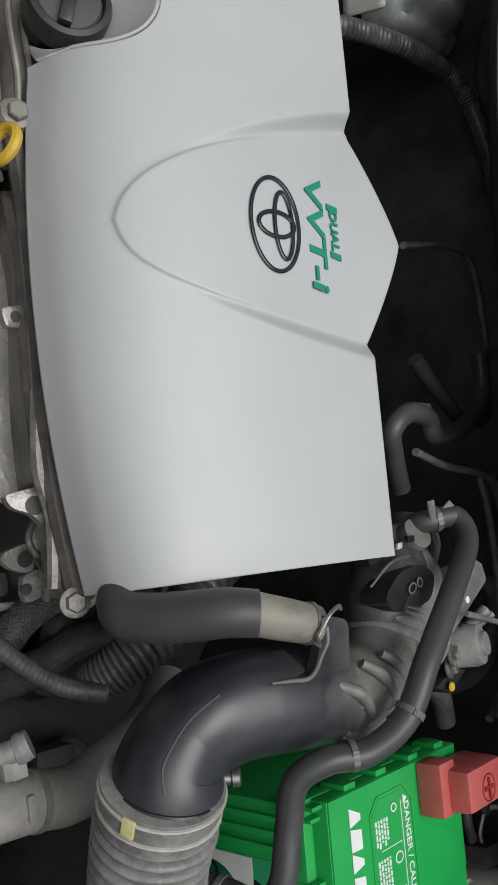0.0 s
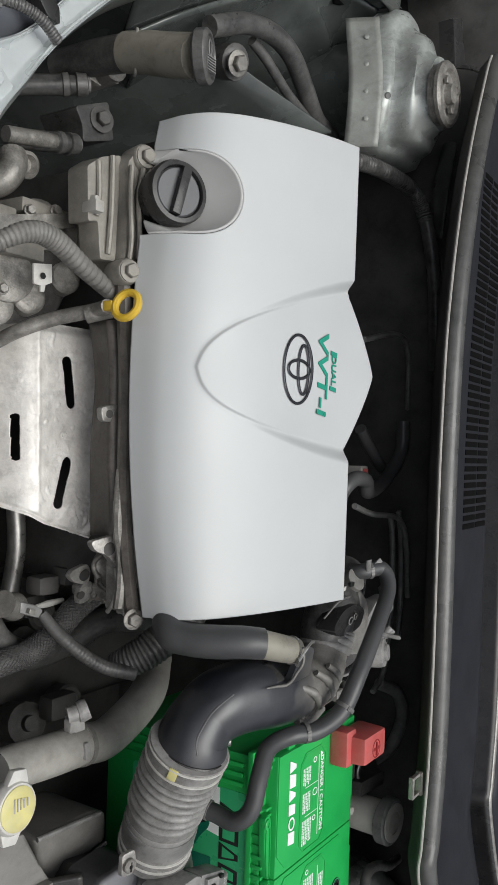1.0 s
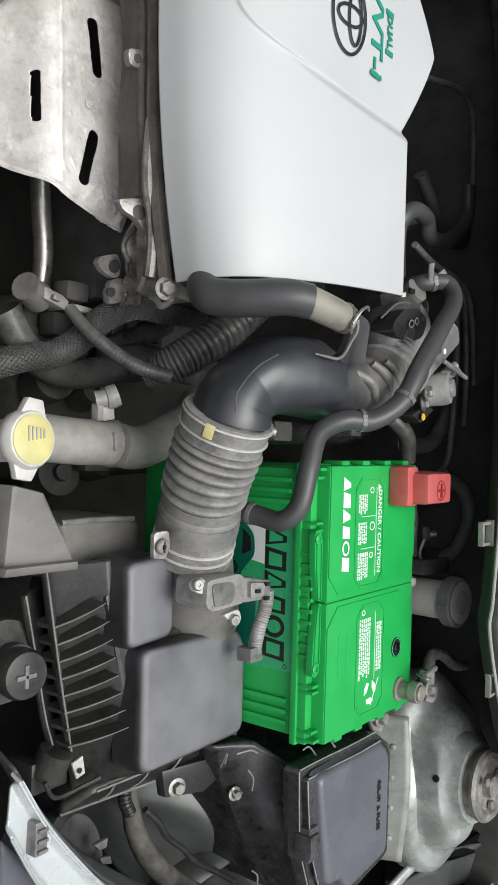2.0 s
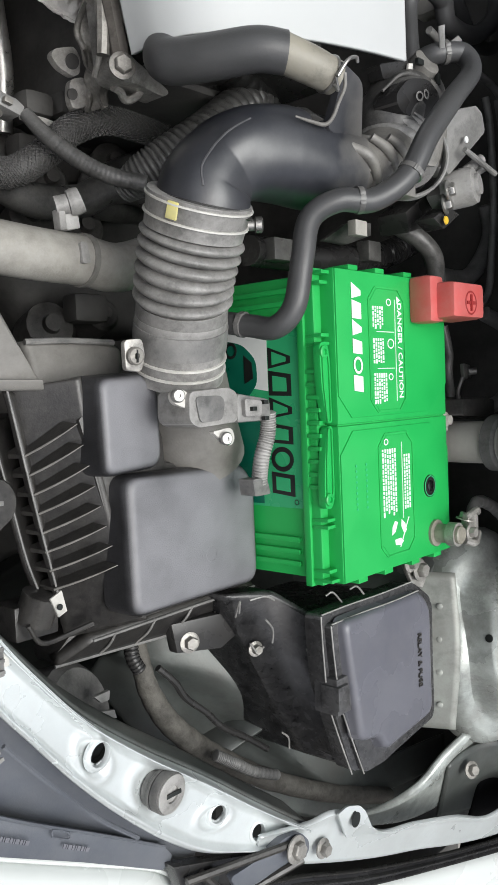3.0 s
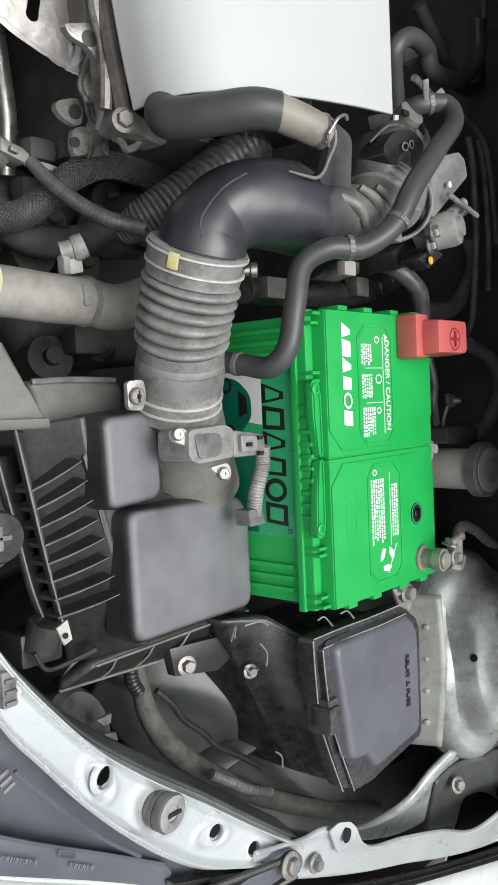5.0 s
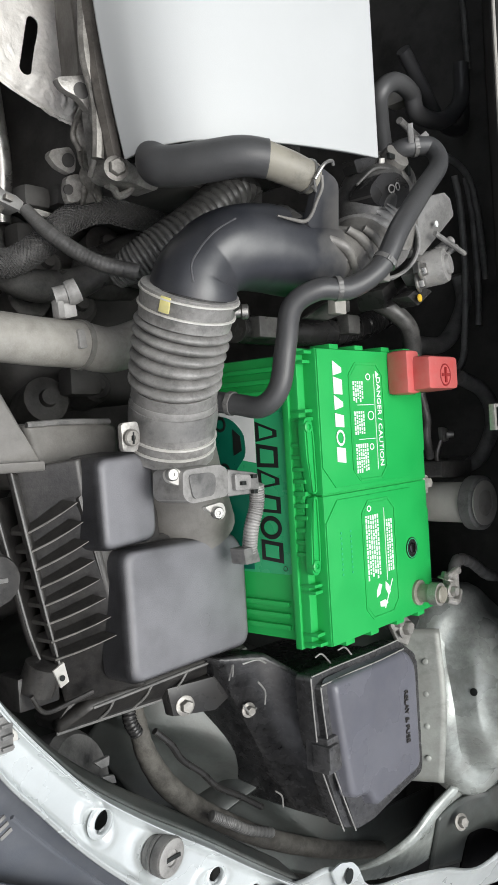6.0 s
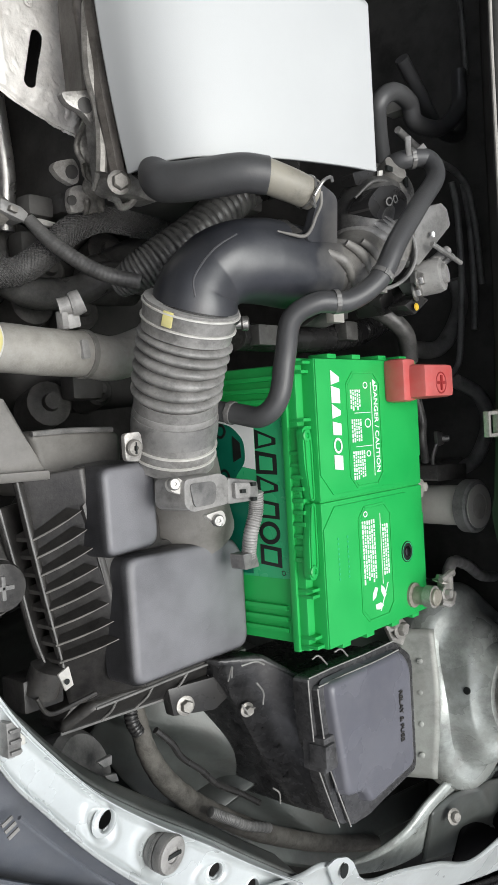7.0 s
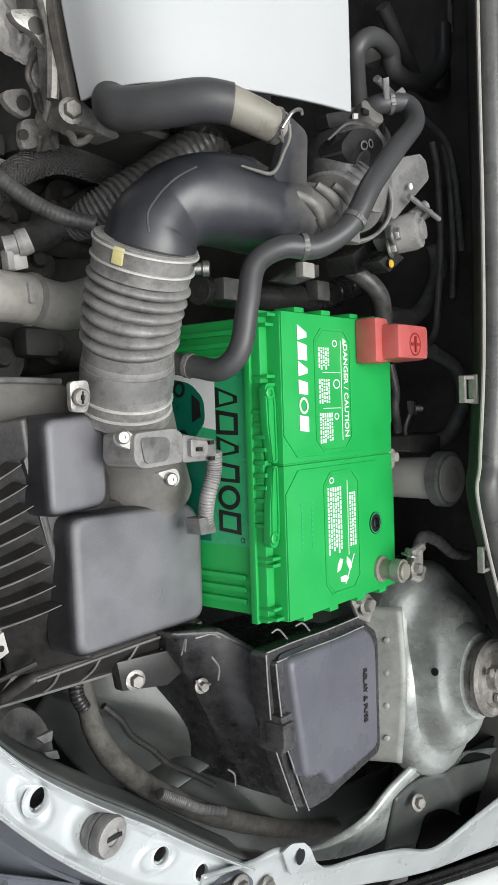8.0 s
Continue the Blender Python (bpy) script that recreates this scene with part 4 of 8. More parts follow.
car = part("printed_picture", bm, "green_dark", label, "dark green printed picture")
bm = B()
for y, z in ((0.002, 0.806), (-0.036, 0.808)):
    ring(bm, (FX - 0.0009, y, z), 0.0052, 0.0052, (0, 1, 0), (0, 0, 1), 0.0012, 22, 0.2)
slab(bm, [(FX - 0.0009, -0.002, 0.819), (FX - 0.0009, -0.008, 0.827), (FX - 0.0009, -0.020, 0.828), (FX - 0.0009, -0.024, 0.819)], (0.0003, 0, 0), 0)
scatter("printed_line", bm, "ink", car)

redcap = thing("terminal_cover", (0.02, 0.03, 0.90), "red rubber cover on the positive battery terminal", "terminal cover")
bm = B()
box(bm, (-0.008, 0.018, BZ - 0.001), (0.014, 0.055, 0.921), 0.005)
box(bm, (0.000, 0.020, 0.903), (0.054, 0.050, 0.936), 0.005, None, 0.06)
rc = part("cover", bm, "red", redcap)
bm = B()
ring(bm, (0.028, 0.033, 0.9362), 0.0088, 0.0088, (1, 0, 0), (0, 1, 0), 0.0007, 24)
box(bm, (0.0215, 0.0317, 0.9355), (0.0345, 0.0343, 0.9368), 0)
box(bm, (0.0267, 0.0265, 0.9355), (0.0293, 0.0395, 0.9372), 0)
part("plus_mark", bm, "red_dark", rc)

term = thing("terminal_clamp", (0.022, -0.152, 0.90), "grey lead negative post with steel clamp", "battery terminal")
bm = B()
lathe(bm, [(0.0110, -0.001), (0.0110, 0.002), (0.0080, 0.003), (0.0074, 0.0235), (0.0062, 0.0245)], (0.023, -0.1535, BZ), (0, 0, 1), 28)
part("post", bm, "sleeve_tan", term, "dull tan lead post")
bm = B()
lathe(bm, [(0.0080, 0.012), (0.0098, 0.013), (0.0098, 0.021), (0.0072, 0.021)], (0.0235, -0.1535, BZ), (0, 0, 1), 26)
box(bm, (0.032, -0.159, 0.911), (0.050, -0.150, 0.921), 0.002)
hexbolt(bm, (0.044, -0.1545, 0.921), (0, 0, 1), 0.0045, 0.005)
part("clamp", bm, "alu", term)
bm = B()
hexbolt(bm, (0.050, -0.146, 0.914), (0.2, 1, 0.2), 0.005, 0.005)
tube(bm, [(0.034, -0.160, 0.922), (0.048, -0.164, 0.924), (0.062, -0.158, 0.920)], 0.0032, 8, 12)
tube(bm, [(0.040, -0.142, 0.920), (0.058, -0.138, 0.921), (0.070, -0.142, 0.916)], 0.0028, 8, 12)
box(bm, (0.052, -0.158, 0.909), (0.070, -0.142, 0.917), 0.002)
scatter("clamp_piece", bm, "alu", term, "worn clamp hardware")

# ---- intake duct ----
duct = thing("intake_duct", (-0.13, 0.10, 0.80), "glossy black plastic air intake elbow", "intake duct")
ELBOW = [(-0.2080, 0.0740, 0.8690), (-0.2097, 0.0860, 0.8768), (-0.2088, 0.0978, 0.8785), (-0.1989, 0.1111, 0.8825), (-0.1841, 0.1205, 0.8895), (-0.1600, 0.1232, 0.8968), (-0.1338, 0.1205, 0.9037), (-0.1040, 0.1180, 0.9110)]
ERAD = [0.0292, 0.0300, 0.0285, 0.0268, 0.0284, 0.0298, 0.0296, 0.0265]


def elbow_ring(i, n, seg=56):
    """One section of the elbow: rounder at the bellows, flattened on top and squarer towards the outlet."""
    line = spline(ELBOW, n)
    p = line[i]
    d = (line[min(i + 1, n - 1)] - line[max(i - 1, 0)]).normalized()
    side = d.cross(Vector((0.25, 0.1, 1))).normalized()
    up = side.cross(d)
    u = i / (n - 1) * (len(ERAD) - 1)
    k = min(int(u), len(ERAD) - 2)
    r = ERAD[k] + (ERAD[k + 1] - ERAD[k]) * (u - k)
    e = 2.0 + 0.30 * smooth(0.15, 0.5, i / (n - 1))
    out = []
    for j in range(seg):
        a = 2 * math.pi * j / seg
        ca, sa = math.cos(a), math.sin(a)
        k = 1.0 / (abs(ca) ** e + abs(sa) ** e) ** (1 / e)
        out.append(p + (side * ca + up * sa) * r * k)
    return out


bm = B()
loft(bm, [elbow_ring(i, 90) for i in range(90)])
elbow = part("elbow", bm, "elbow", duct, "", 60)
bm = B()
SEAM = Vector((-0.62, 0.42, 0.66))
tube(bm, [max(elbow_ring(i, 90, 720), key=lambda q: q.dot(SEAM)) for i in (20, 26, 32, 38, 44, 50)], 0.0007, 6, 40)
scatter("mould_seam", bm, "elbow", elbow)
bm = B()
lip = (V(ELBOW[2]) - V(ELBOW[0])).normalized()
for h, r in ((0.0005, 0.0312), (0.0042, 0.0306)):
    lathe(bm, [(0.0270, -0.0012), (r, -0.0010), (r + 0.0006, 0.0), (r, 0.0011), (0.0270, 0.0013)], V(ELBOW[1]) + lip * h, lip, 48)
scatter("collar_lip", bm, "black", duct, "thin black lip at the elbow's mouth")
bm = B()
tube(bm, [(-0.112, 0.1185, 0.9095), (-0.092, 0.119, 0.9135), (-0.072, 0.1235, 0.915), (-0.054, 0.137, 0.9135)], [0.0262, 0.0258, 0.0246, 0.0236], 32, 30)
outlet = part("outlet", bm, "outlet", duct, "dusty brown-grey duct outlet")
bm = B()
for p, r, h in (((-0.112, 0.106, 0.9330), 0.0105, 0.004), ((-0.087, 0.114, 0.9380), 0.0095, 0.003)):
    lathe(bm, [(r * 1.25, -0.022), (r * 1.1, -0.004), (r, 0), (r * 0.75, 0.0012), (r * 0.62, -0.0012), (r * 0.3, -0.0012)], p, (-0.25, -0.3, 0.9), 26)
scatter("outlet_boss", bm, "outlet", outlet, "round moulded boss")
bm = B()
for pts, r in (([(-0.127, 0.129, 0.929), (-0.113, 0.121, 0.938), (-0.100, 0.106, 0.936)], [0.003, 0.0042, 0.003]), ([(-0.104, 0.137, 0.934), (-0.092, 0.128, 0.940), (-0.078, 0.112, 0.938)], [0.0028, 0.0040, 0.0028]), ([(-0.086, 0.140, 0.936), (-0.076, 0.133, 0.940), (-0.066, 0.122, 0.938)], [0.0026, 0.0034, 0.0026]), ([(-0.119, 0.096, 0.924), (-0.100, 0.094, 0.927), (-0.080, 0.099, 0.928)], [0.004, 0.005, 0.004])):
    tube(bm, pts, r, 10, 16)
scatter("outlet_rib", bm, "outlet", outlet, "rounded moulded rib")
bm = B()
FIN = [(-0.155, 0.1705, 0.946), (-0.146, 0.1690, 0.946), (-0.131, 0.1660, 0.944), (-0.1255, 0.1630, 0.942), (-0.110, 0.1330, 0.931), (-0.129, 0.1310, 0.929), (-0.148, 0.1350, 0.929), (-0.1475, 0.1480, 0.937), (-0.1485, 0.1580, 0.942)]
slab(bm, [onto(FIN, p)[0] for p in rounded(FIN, 0.003, 3)], 0.006, 0.0015)
fin = part("fin", bm, "elbow", duct, "upright stub wall of the elbow")
bm = B()
tube(bm, [(-0.1500, 0.1640, 0.946), (-0.1490, 0.1560, 0.945), (-0.1490, 0.1480, 0.940), (-0.1490, 0.1400, 0.935), (-0.1520, 0.1360, 0.931), (-0.1620, 0.1365, 0.928), (-0.1750, 0.1375, 0.926)], [0.0013, 0.0012, 0.0012, 0.0013, 0.0014, 0.0012, 0.0006], 10, 50)
part("fin_edge", bm, "outlet", fin, "dusty rounded edge of the wall")
bm = B()
slab(bm, [(-0.176, 0.150, 0.902), (-0.150, 0.152, 0.915), (-0.148, 0.140, 0.930), (-0.160, 0.136, 0.924)], 0.012, 0.002)
part("fin_foot", bm, "black", fin)

bellows = thing("bellows_hose", (-0.18, 0.04, 0.78), "dusty grey rubber bellows hose with clamps", "air hose")
P0, P1, P2, P3 = (-0.214, 0.089, 0.878), (-0.212, 0.073, 0.870), (-0.201, 0.023, 0.844), (-0.191, -0.016, 0.827)
bm = B()
tube(bm, [V(P0) - (V(P1) - V(P0)) * 0.22, P0, P1], [0.0333, 0.0333, 0.0318], 40, 14)
tube(bm, [P1, V(P1).lerp(V(P2), 0.5) + V(-0.002, 0, 0), P2], [0.0316, 0.0302, 0.0306], 36, 190, (6, 0.0068, 0.0, 0.82))
tube(bm, [P2, V(P2).lerp(V(P3), 0.5), P3], [0.0310, 0.0310, 0.0313], 32, 14)
part("hose", bm, "bellows", bellows)
bm = B()
lathe(bm, [(0.0300, -0.0085), (0.0318, -0.0080), (0.0321, 0.0), (0.0318, 0.0080), (0.0300, 0.0085)], V(P2).lerp(V(P3), 0.30), V(P3) - V(P2), 40)
part("dark_band", bm, "hose_grey", bellows, "smooth dark band above the clamp")


def clamp(at, way, r, w, parent, material="white_metal", label="thin pale steel hose clamp"):
    bm = B()
    at, way = V(at), V(way).normalized()
    lathe(bm, [(r - 0.002, 0), (r + 0.0008, 0.0004), (r + 0.0008, w), (r - 0.002, w + 0.0004)], at - way * w / 2, way, 36)
    return part("clamp", bm, material, parent, label)


D0 = V(P1) - V(P0)
clamp(V(P0) - D0 * 0.08, D0, 0.0337, 0.0015, bellows)
clamp(V(P0) + D0 * 0.52, D0, 0.0331, 0.0015, bellows)
D1 = V(P3) - V(P2)
clamp(V(P2) + D1 * 0.62, D1, 0.0316, 0.0018, bellows)
clamp(V(P2) + D1 * 0.80, D1, 0.0316, 0.0018, bellows)
bm = B()
tb = D0.normalized()
y = V((-0.268, 0.077, 0.895))
mid = V(P0) + tb * (y - V(P0)).dot(tb)
way = (y - mid).normalized()
ta = way.cross(tb)
y = mid + way * 0.0342 + tb * 0.0050
slab(bm, [y + ta * 0.0036 + tb * 0.0052, y - ta * 0.0036 + tb * 0.0052, y - ta * 0.0036 - tb * 0.0052, y + ta * 0.0036 - tb * 0.0052], -way * 0.0022, 0.0005)
part("yellow_tag", bm, "yellow_pale", bellows, "small yellow paint tag")
bm = B()
y = V((-0.226, -0.004, 0.824))
slab(bm, rounded([(-0.251, 0.006, 0.844), (-0.238, 0.007, 0.846), (-0.236, -0.004, 0.846), (-0.238, -0.014, 0.844), (-0.249, -0.013, 0.842)], 0.003, 3), 0.004, 0.0008)
plate = part("clamp_plate", bm, "alu", bellows, "pale worm clamp plate")
bm = B()
at, way = onto([(-0.251, 0.006, 0.844), (-0.238, 0.007, 0.846), (-0.236, -0.004, 0.846), (-0.238, -0.014, 0.844), (-0.249, -0.013, 0.842)], (-0.244, -0.004, 0.845))
lathe(bm, [(0.0058, -0.001), (0.0058, 0.003), (0.0048, 0.0040), (0.0020, 0.0042), (0.0018, 0.0030)], at, way, 18)
screw = part("clamp_screw", bm, "alu_dirty", plate, "steel worm clamp screw")
bm = B()
box(bm, at + way * 0.0036 - V(0.0006, 0.0040, 0.001), at + way * 0.0036 + V(0.0006, 0.0040, 0.001), 0)
part("slot", bm, "ink", screw)
bm = B()
lathe(bm, [(0.004, -0.02), (0.004, 0), (0.0055, 0.001), (0.0055, 0.005), (0.004, 0.006)], (-0.163, 0.081, 0.878), (0.7, 0, 0.7), 16)
part("clamp_bolt", bm, "steel", bellows)

# breather hose from the bellows past the battery to the throttle body
breather = thing("breather_hose", (-0.093, 0.070, 0.870), "grey-black rubber breather hose with spring clips", "hose")
bm = B()
HP = [(-0.1640, 0.0190, 0.8480), (-0.1600, 0.0150, 0.8690), (-0.1587, 0.0125, 0.8895), (-0.1547, 0.0253, 0.9030), (-0.1510, 0.0555, 0.9082), (-0.1520, 0.0800, 0.9165), (-0.1408, 0.0905, 0.9312), (-0.1195, 0.0915, 0.9436), (-0.1000, 0.1070, 0.9580), (-0.0810, 0.1360, 0.9640), (-0.0410, 0.1695, 0.9615), (0.0020, 0.2000, 0.9540), (0.0090, 0.2180, 0.9440), (-0.0090, 0.2168, 0.9330), (-0.0120, 0.2145, 0.9200)]
tube(bm, HP, [0.0078, 0.0079, 0.0080, 0.0079, 0.0078, 0.0077, 0.0078, 0.0079, 0.0078, 0.0076, 0.0076, 0.0077, 0.0077], 22, 150)
part("hose", bm, "hose_satin", breather)
for a, w in (((-0.128, 0.0912, 0.938), (-0.119, 0.0915, 0.944)), ((-0.097, 0.110, 0.959), (-0.093, 0.116, 0.961)), ((-0.004, 0.2180, 0.936), (-0.010, 0.2168, 0.931)), ((-0.1612, 0.0165, 0.862), (-0.1600, 0.0150, 0.869))):
    clip = clamp(a, V(w) - V(a), 0.0081, 0.0040, breather, "rubber", "dull spring clip")
    bm = B()
    c, d = V(a), (V(w) - V(a)).normalized()
    up = (V(-0.3, 0, 1) - d * V(-0.3, 0, 1).dot(d)).normalized()
    e = d.cross(up)
    for k in (-1, 1):
        q = c + up * 0.0088 + e * 0.003 * k
        slab(bm, [q - d * 0.002 + e * 0.0012, q + d * 0.002 + e * 0.0012, q + d * 0.002 - e * 0.0012, q - d * 0.002 - e * 0.0012], -up * 0.004, 0.0004)
    scatter("clip_tab", bm, "rubber", clip)
bm = B()
c = V((-0.012, 0.2160, 0.9390))
for d in ((-0.010, 0.014, 0.005), (0.016, 0.012, 0.006)):
    w = V(d).normalized().cross(V(-0.7, 0, 0.7)).normalized() * 0.0018
    slab(bm, [c + w, c + V(d) + w * 1.3, c + V(d) - w * 1.3, c - w], 0.0012, 0.0003)
scatter("clip_ear", bm, "hose_grey", breather)

# thick hose under the cover's end
vent = thing("vent_hose", (-0.109, 0.215, 0.830), "worn grey vent hose with pale end sleeve", "hose")
bm = B()
tube(bm, [(-0.1750, 0.2120, 0.8350), (-0.2030, 0.1960, 0.8450), (-0.2160, 0.1800, 0.8580), (-0.2120, 0.1762, 0.8740), (-0.2041, 0.1757, 0.8940), (-0.1930, 0.1764, 0.9130), (-0.1800, 0.1745, 0.9240)], [0.0120, 0.0138, 0.0142, 0.0138, 0.0138, 0.0137, 0.0132, 0.0128], 28, 70)
part("hose", bm, "hose_satin", vent)
bm = B()
tube(bm, [(-0.1830, 0.1750, 0.9225), (-0.1649, 0.1695, 0.9305), (-0.1470, 0.1645, 0.9360)], [0.0119, 0.0116, 0.0108], 24, 16)
part("end_sleeve", bm, "sleeve_tan", vent, "pale tan end sleeve")
clamp((-0.1520, 0.1660, 0.9345), V((-0.1470, 0.1645, 0.9360)) - V((-0.1649, 0.1695, 0.9305)), 0.0112, 0.002, vent, "steel")
bm = B()
tube(bm, [(-0.1580, 0.1600, 0.9460), (-0.1520, 0.1700, 0.9500), (-0.1430, 0.1740, 0.9500), (-0.1400, 0.1720, 0.9490)], 0.0012, 8, 16)
tube(bm, [(-0.1570, 0.1560, 0.9430), (-0.1520, 0.1540, 0.9420), (-0.1580, 0.1600, 0.9450)], 0.0010, 8, 12)
scatter("spring_clip", bm, "steel", vent)

# corrugated conduit crossing behind the elbow
cond = thing("corrugated_conduit", (-0.086, 0.194, 0.790), "black corrugated wiring conduit", "conduit")
bm = B()
tube(bm, [(-0.172, 0.126, 0.755), (-0.167, 0.134, 0.775), (-0.154, 0.145, 0.788), (-0.127, 0.164, 0.798), (-0.090, 0.191, 0.800), (-0.047, 0.219, 0.797), (0.006, 0.254, 0.790)], [0.010, 0.0150, 0.0160, 0.0165, 0.0165, 0.0165, 0.0165], 18, 240, (36, 0.0024, 0.0, 1.0))
part("conduit", bm, "rubber", cond)

# radiator hose
rad = thing("radiator_hose", (-0.215, 0.076, 0.740), "dusty tan radiator hose with steel clamp", "radiator hose")
bm = B()
RH = [(-0.314, 0.071, 0.765), (-0.289, 0.071, 0.765), (-0.256, 0.069, 0.765), (-0.221, 0.068, 0.765), (-0.185, 0.066, 0.765), (-0.121, 0.087, 0.755), (-0.066, 0.106, 0.720)]
tube(bm, RH, 0.0178, 24, 60)
part("hose", bm, "hose_tan", rad)
clamp((-0.220, 0.068, 0.765), V(RH[4]) - V(RH[2]), 0.0183, 0.0045, rad, "outlet", "dull dark clamp band")
bm = B()
slab(bm, rounded([(-0.235, 0.077, 0.784), (-0.229, 0.077, 0.784), (-0.228, 0.063, 0.786), (-0.235, 0.062, 0.786)], 0.002, 2), 0.004, 0.0006)
slab(bm, [(-0.247, 0.098, 0.778), (-0.243, 0.100, 0.780), (-0.239, 0.086, 0.776), (-0.243, 0.085, 0.774)], 0.008, 0.001)
slab(bm, [(-0.243, 0.099, 0.776), (-0.233, 0.101, 0.780), (-0.231, 0.087, 0.780), (-0.239, 0.085, 0.776)], 0.010, 0.001)
scatter("clamp_ear", bm, "bellows", rad, "dusty clamp ear")
bm = B()
tube(bm, [(-0.245, 0.101, 0.772), (-0.238, 0.103, 0.777)], 0.0070, 14, 6)
tube(bm, [(-0.238, 0.103, 0.777), (-0.235, 0.104, 0.779), (-0.231, 0.106, 0.782)], [0.0085, 0.0095, 0.0088], 16, 8)
part("clamp_bolt", bm, "bellows", rad, "dusty clamp screw")

# ---- air filter box ----
airbox = thing("air_filter_box", (-0.22, -0.12, 0.70), "dusty dark grey ribbed air filter housing", "air filter box")
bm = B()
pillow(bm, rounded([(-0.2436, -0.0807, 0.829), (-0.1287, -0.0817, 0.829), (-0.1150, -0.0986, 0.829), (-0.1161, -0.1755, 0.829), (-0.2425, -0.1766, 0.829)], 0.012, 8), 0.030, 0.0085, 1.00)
part("raised_lid", bm, "airbox_top", airbox, "smooth black raised lid with a blue-grey sky tint on top", 60)
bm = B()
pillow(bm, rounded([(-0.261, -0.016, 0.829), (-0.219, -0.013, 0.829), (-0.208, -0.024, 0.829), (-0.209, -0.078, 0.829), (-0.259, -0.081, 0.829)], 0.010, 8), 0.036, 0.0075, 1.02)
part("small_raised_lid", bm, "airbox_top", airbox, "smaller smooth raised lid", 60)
bm = B()
lathe(bm, [(0.0062, 0.0), (0.0062, 0.0003), (0.0050, 0.0005), (0.0048, 0.0001)], (-0.168, -0.145, 0.8286), (0, 0, 1), 26)
part("gate_mark", bm, "airbox_top", airbox)
bm = B()
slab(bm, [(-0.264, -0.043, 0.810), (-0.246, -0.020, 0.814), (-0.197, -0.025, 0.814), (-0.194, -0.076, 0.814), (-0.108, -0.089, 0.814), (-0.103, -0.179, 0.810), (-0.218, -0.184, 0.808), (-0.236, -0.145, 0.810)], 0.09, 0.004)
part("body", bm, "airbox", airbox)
bm = B()
ribbon(bm, [(-0.297, -0.022, 0.777), (-0.291, -0.050, 0.776), (-0.280, -0.103, 0.775), (-0.266, -0.160, 0.773), (-0.256, -0.194, 0.770)], [(-0.262, -0.016, 0.812), (-0.258, -0.044, 0.812), (-0.246, -0.093, 0.812), (-0.232, -0.147, 0.812), (-0.212, -0.186, 0.806)], 60, 12)
thick(part("sloping_side", bm, "airbox", airbox, "dusty sloping ribbed side"), 0.006)
bm = B()
for k in range(8):
    a = V((-0.289, -0.065, 0.784)).lerp(V((-0.272, -0.155, 0.784)), k / 7.0)
    b = V((-0.270, -0.045, 0.817)).lerp(V((-0.244, -0.140, 0.817)), k / 7.0)
    n = Vector((0, 0.0011, 0))
    rows = []
    for f in (0.0, 0.35, 0.7, 1.0):
        p = a.lerp(b, f) + V(0, 0, 0.0025 * math.sin(math.pi * f))
        rows.append([p + n * (1 - 0.7 * f), p - n * (1 - 0.7 * f), p - n * 1.5 - V(0, 0, 0.024 - 0.004 * f), p + n * 1.5 - V(0, 0, 0.024 - 0.004 * f)])
    bm = B()
    loft(bm, rows)
    blade = part("rib", bm, "airbox", airbox, "thin upright stiffening rib")
    bm = B()
    tube(bm, [r[0].lerp(r[1], 0.5) for r in rows], [0.0008, 0.0008, 0.0005, 0.0003], 6, 10)
    part("worn_edge", bm, "outlet", blade)
bm = B()
tube(bm, [(-0.302, -0.021, 0.790), (-0.295, -0.049, 0.788), (-0.283, -0.102, 0.786), (-0.269, -0.159, 0.784)], 0.0008, 8, 30)
tube(bm, [(-0.307, -0.041, 0.775), (-0.294, -0.092, 0.773), (-0.284, -0.133, 0.772), (-0.276, -0.157, 0.772)], 0.0008, 8, 30)
scatter("edge_rail", bm, "hose_grey", airbox, "worn pale edge rail")
bm = B()
ribbon(bm, [(-0.300, -0.022, 0.788), (-0.292, -0.050, 0.786), (-0.280, -0.103, 0.784), (-0.267, -0.160, 0.782)], [(-0.270, -0.032, 0.768), (-0.266, -0.056, 0.768), (-0.258, -0.106, 0.768), (-0.250, -0.165, 0.768)], 30, 6)
ribbon(bm, [(-0.306, -0.041, 0.773), (-0.293, -0.092, 0.771), (-0.283, -0.134, 0.770), (-0.275, -0.157, 0.770)], [(-0.277, -0.040, 0.755), (-0.266, -0.098, 0.755), (-0.257, -0.140, 0.755), (-0.249, -0.167, 0.755)], 30, 6)
thick(part("gutter", bm, "airbox", airbox, "grimy gutter beside the ribs"), 0.004)
bm = B()
U1, W1 = [(-0.241, -0.198, 0.782), (-0.204, -0.194, 0.790), (-0.154, -0.190, 0.797), (-0.098, -0.186, 0.805)], [(-0.262, -0.214, 0.765), (-0.213, -0.214, 0.770), (-0.165, -0.214, 0.775), (-0.124, -0.212, 0.780)]
ribbon(bm, U1, W1, 30, 6)
thick(part("lower_flange", bm, "airbox", airbox), 0.010)
bm = B()
tube(bm, U1, 0.0011, 8, 30)
tube(bm, W1, 0.0013, 8, 30)
scatter("flange_edge", bm, "hose_grey", airbox, "worn pale flange edge")
bm = B()
for k in range(4):
    a = V(U1[0]).lerp(V(U1[3]), 0.12 + 0.23 * k)
    b = V(W1[0]).lerp(V(W1[3]), 0.25 + 0.23 * k)
    m = a.lerp(b, 0.5) + V(0, 0, 0.003)
    tube(bm, [a, m, b], 0.0010, 6, 8)
scatter("flange_rib", bm, "hose_grey", airbox)
bm = B()
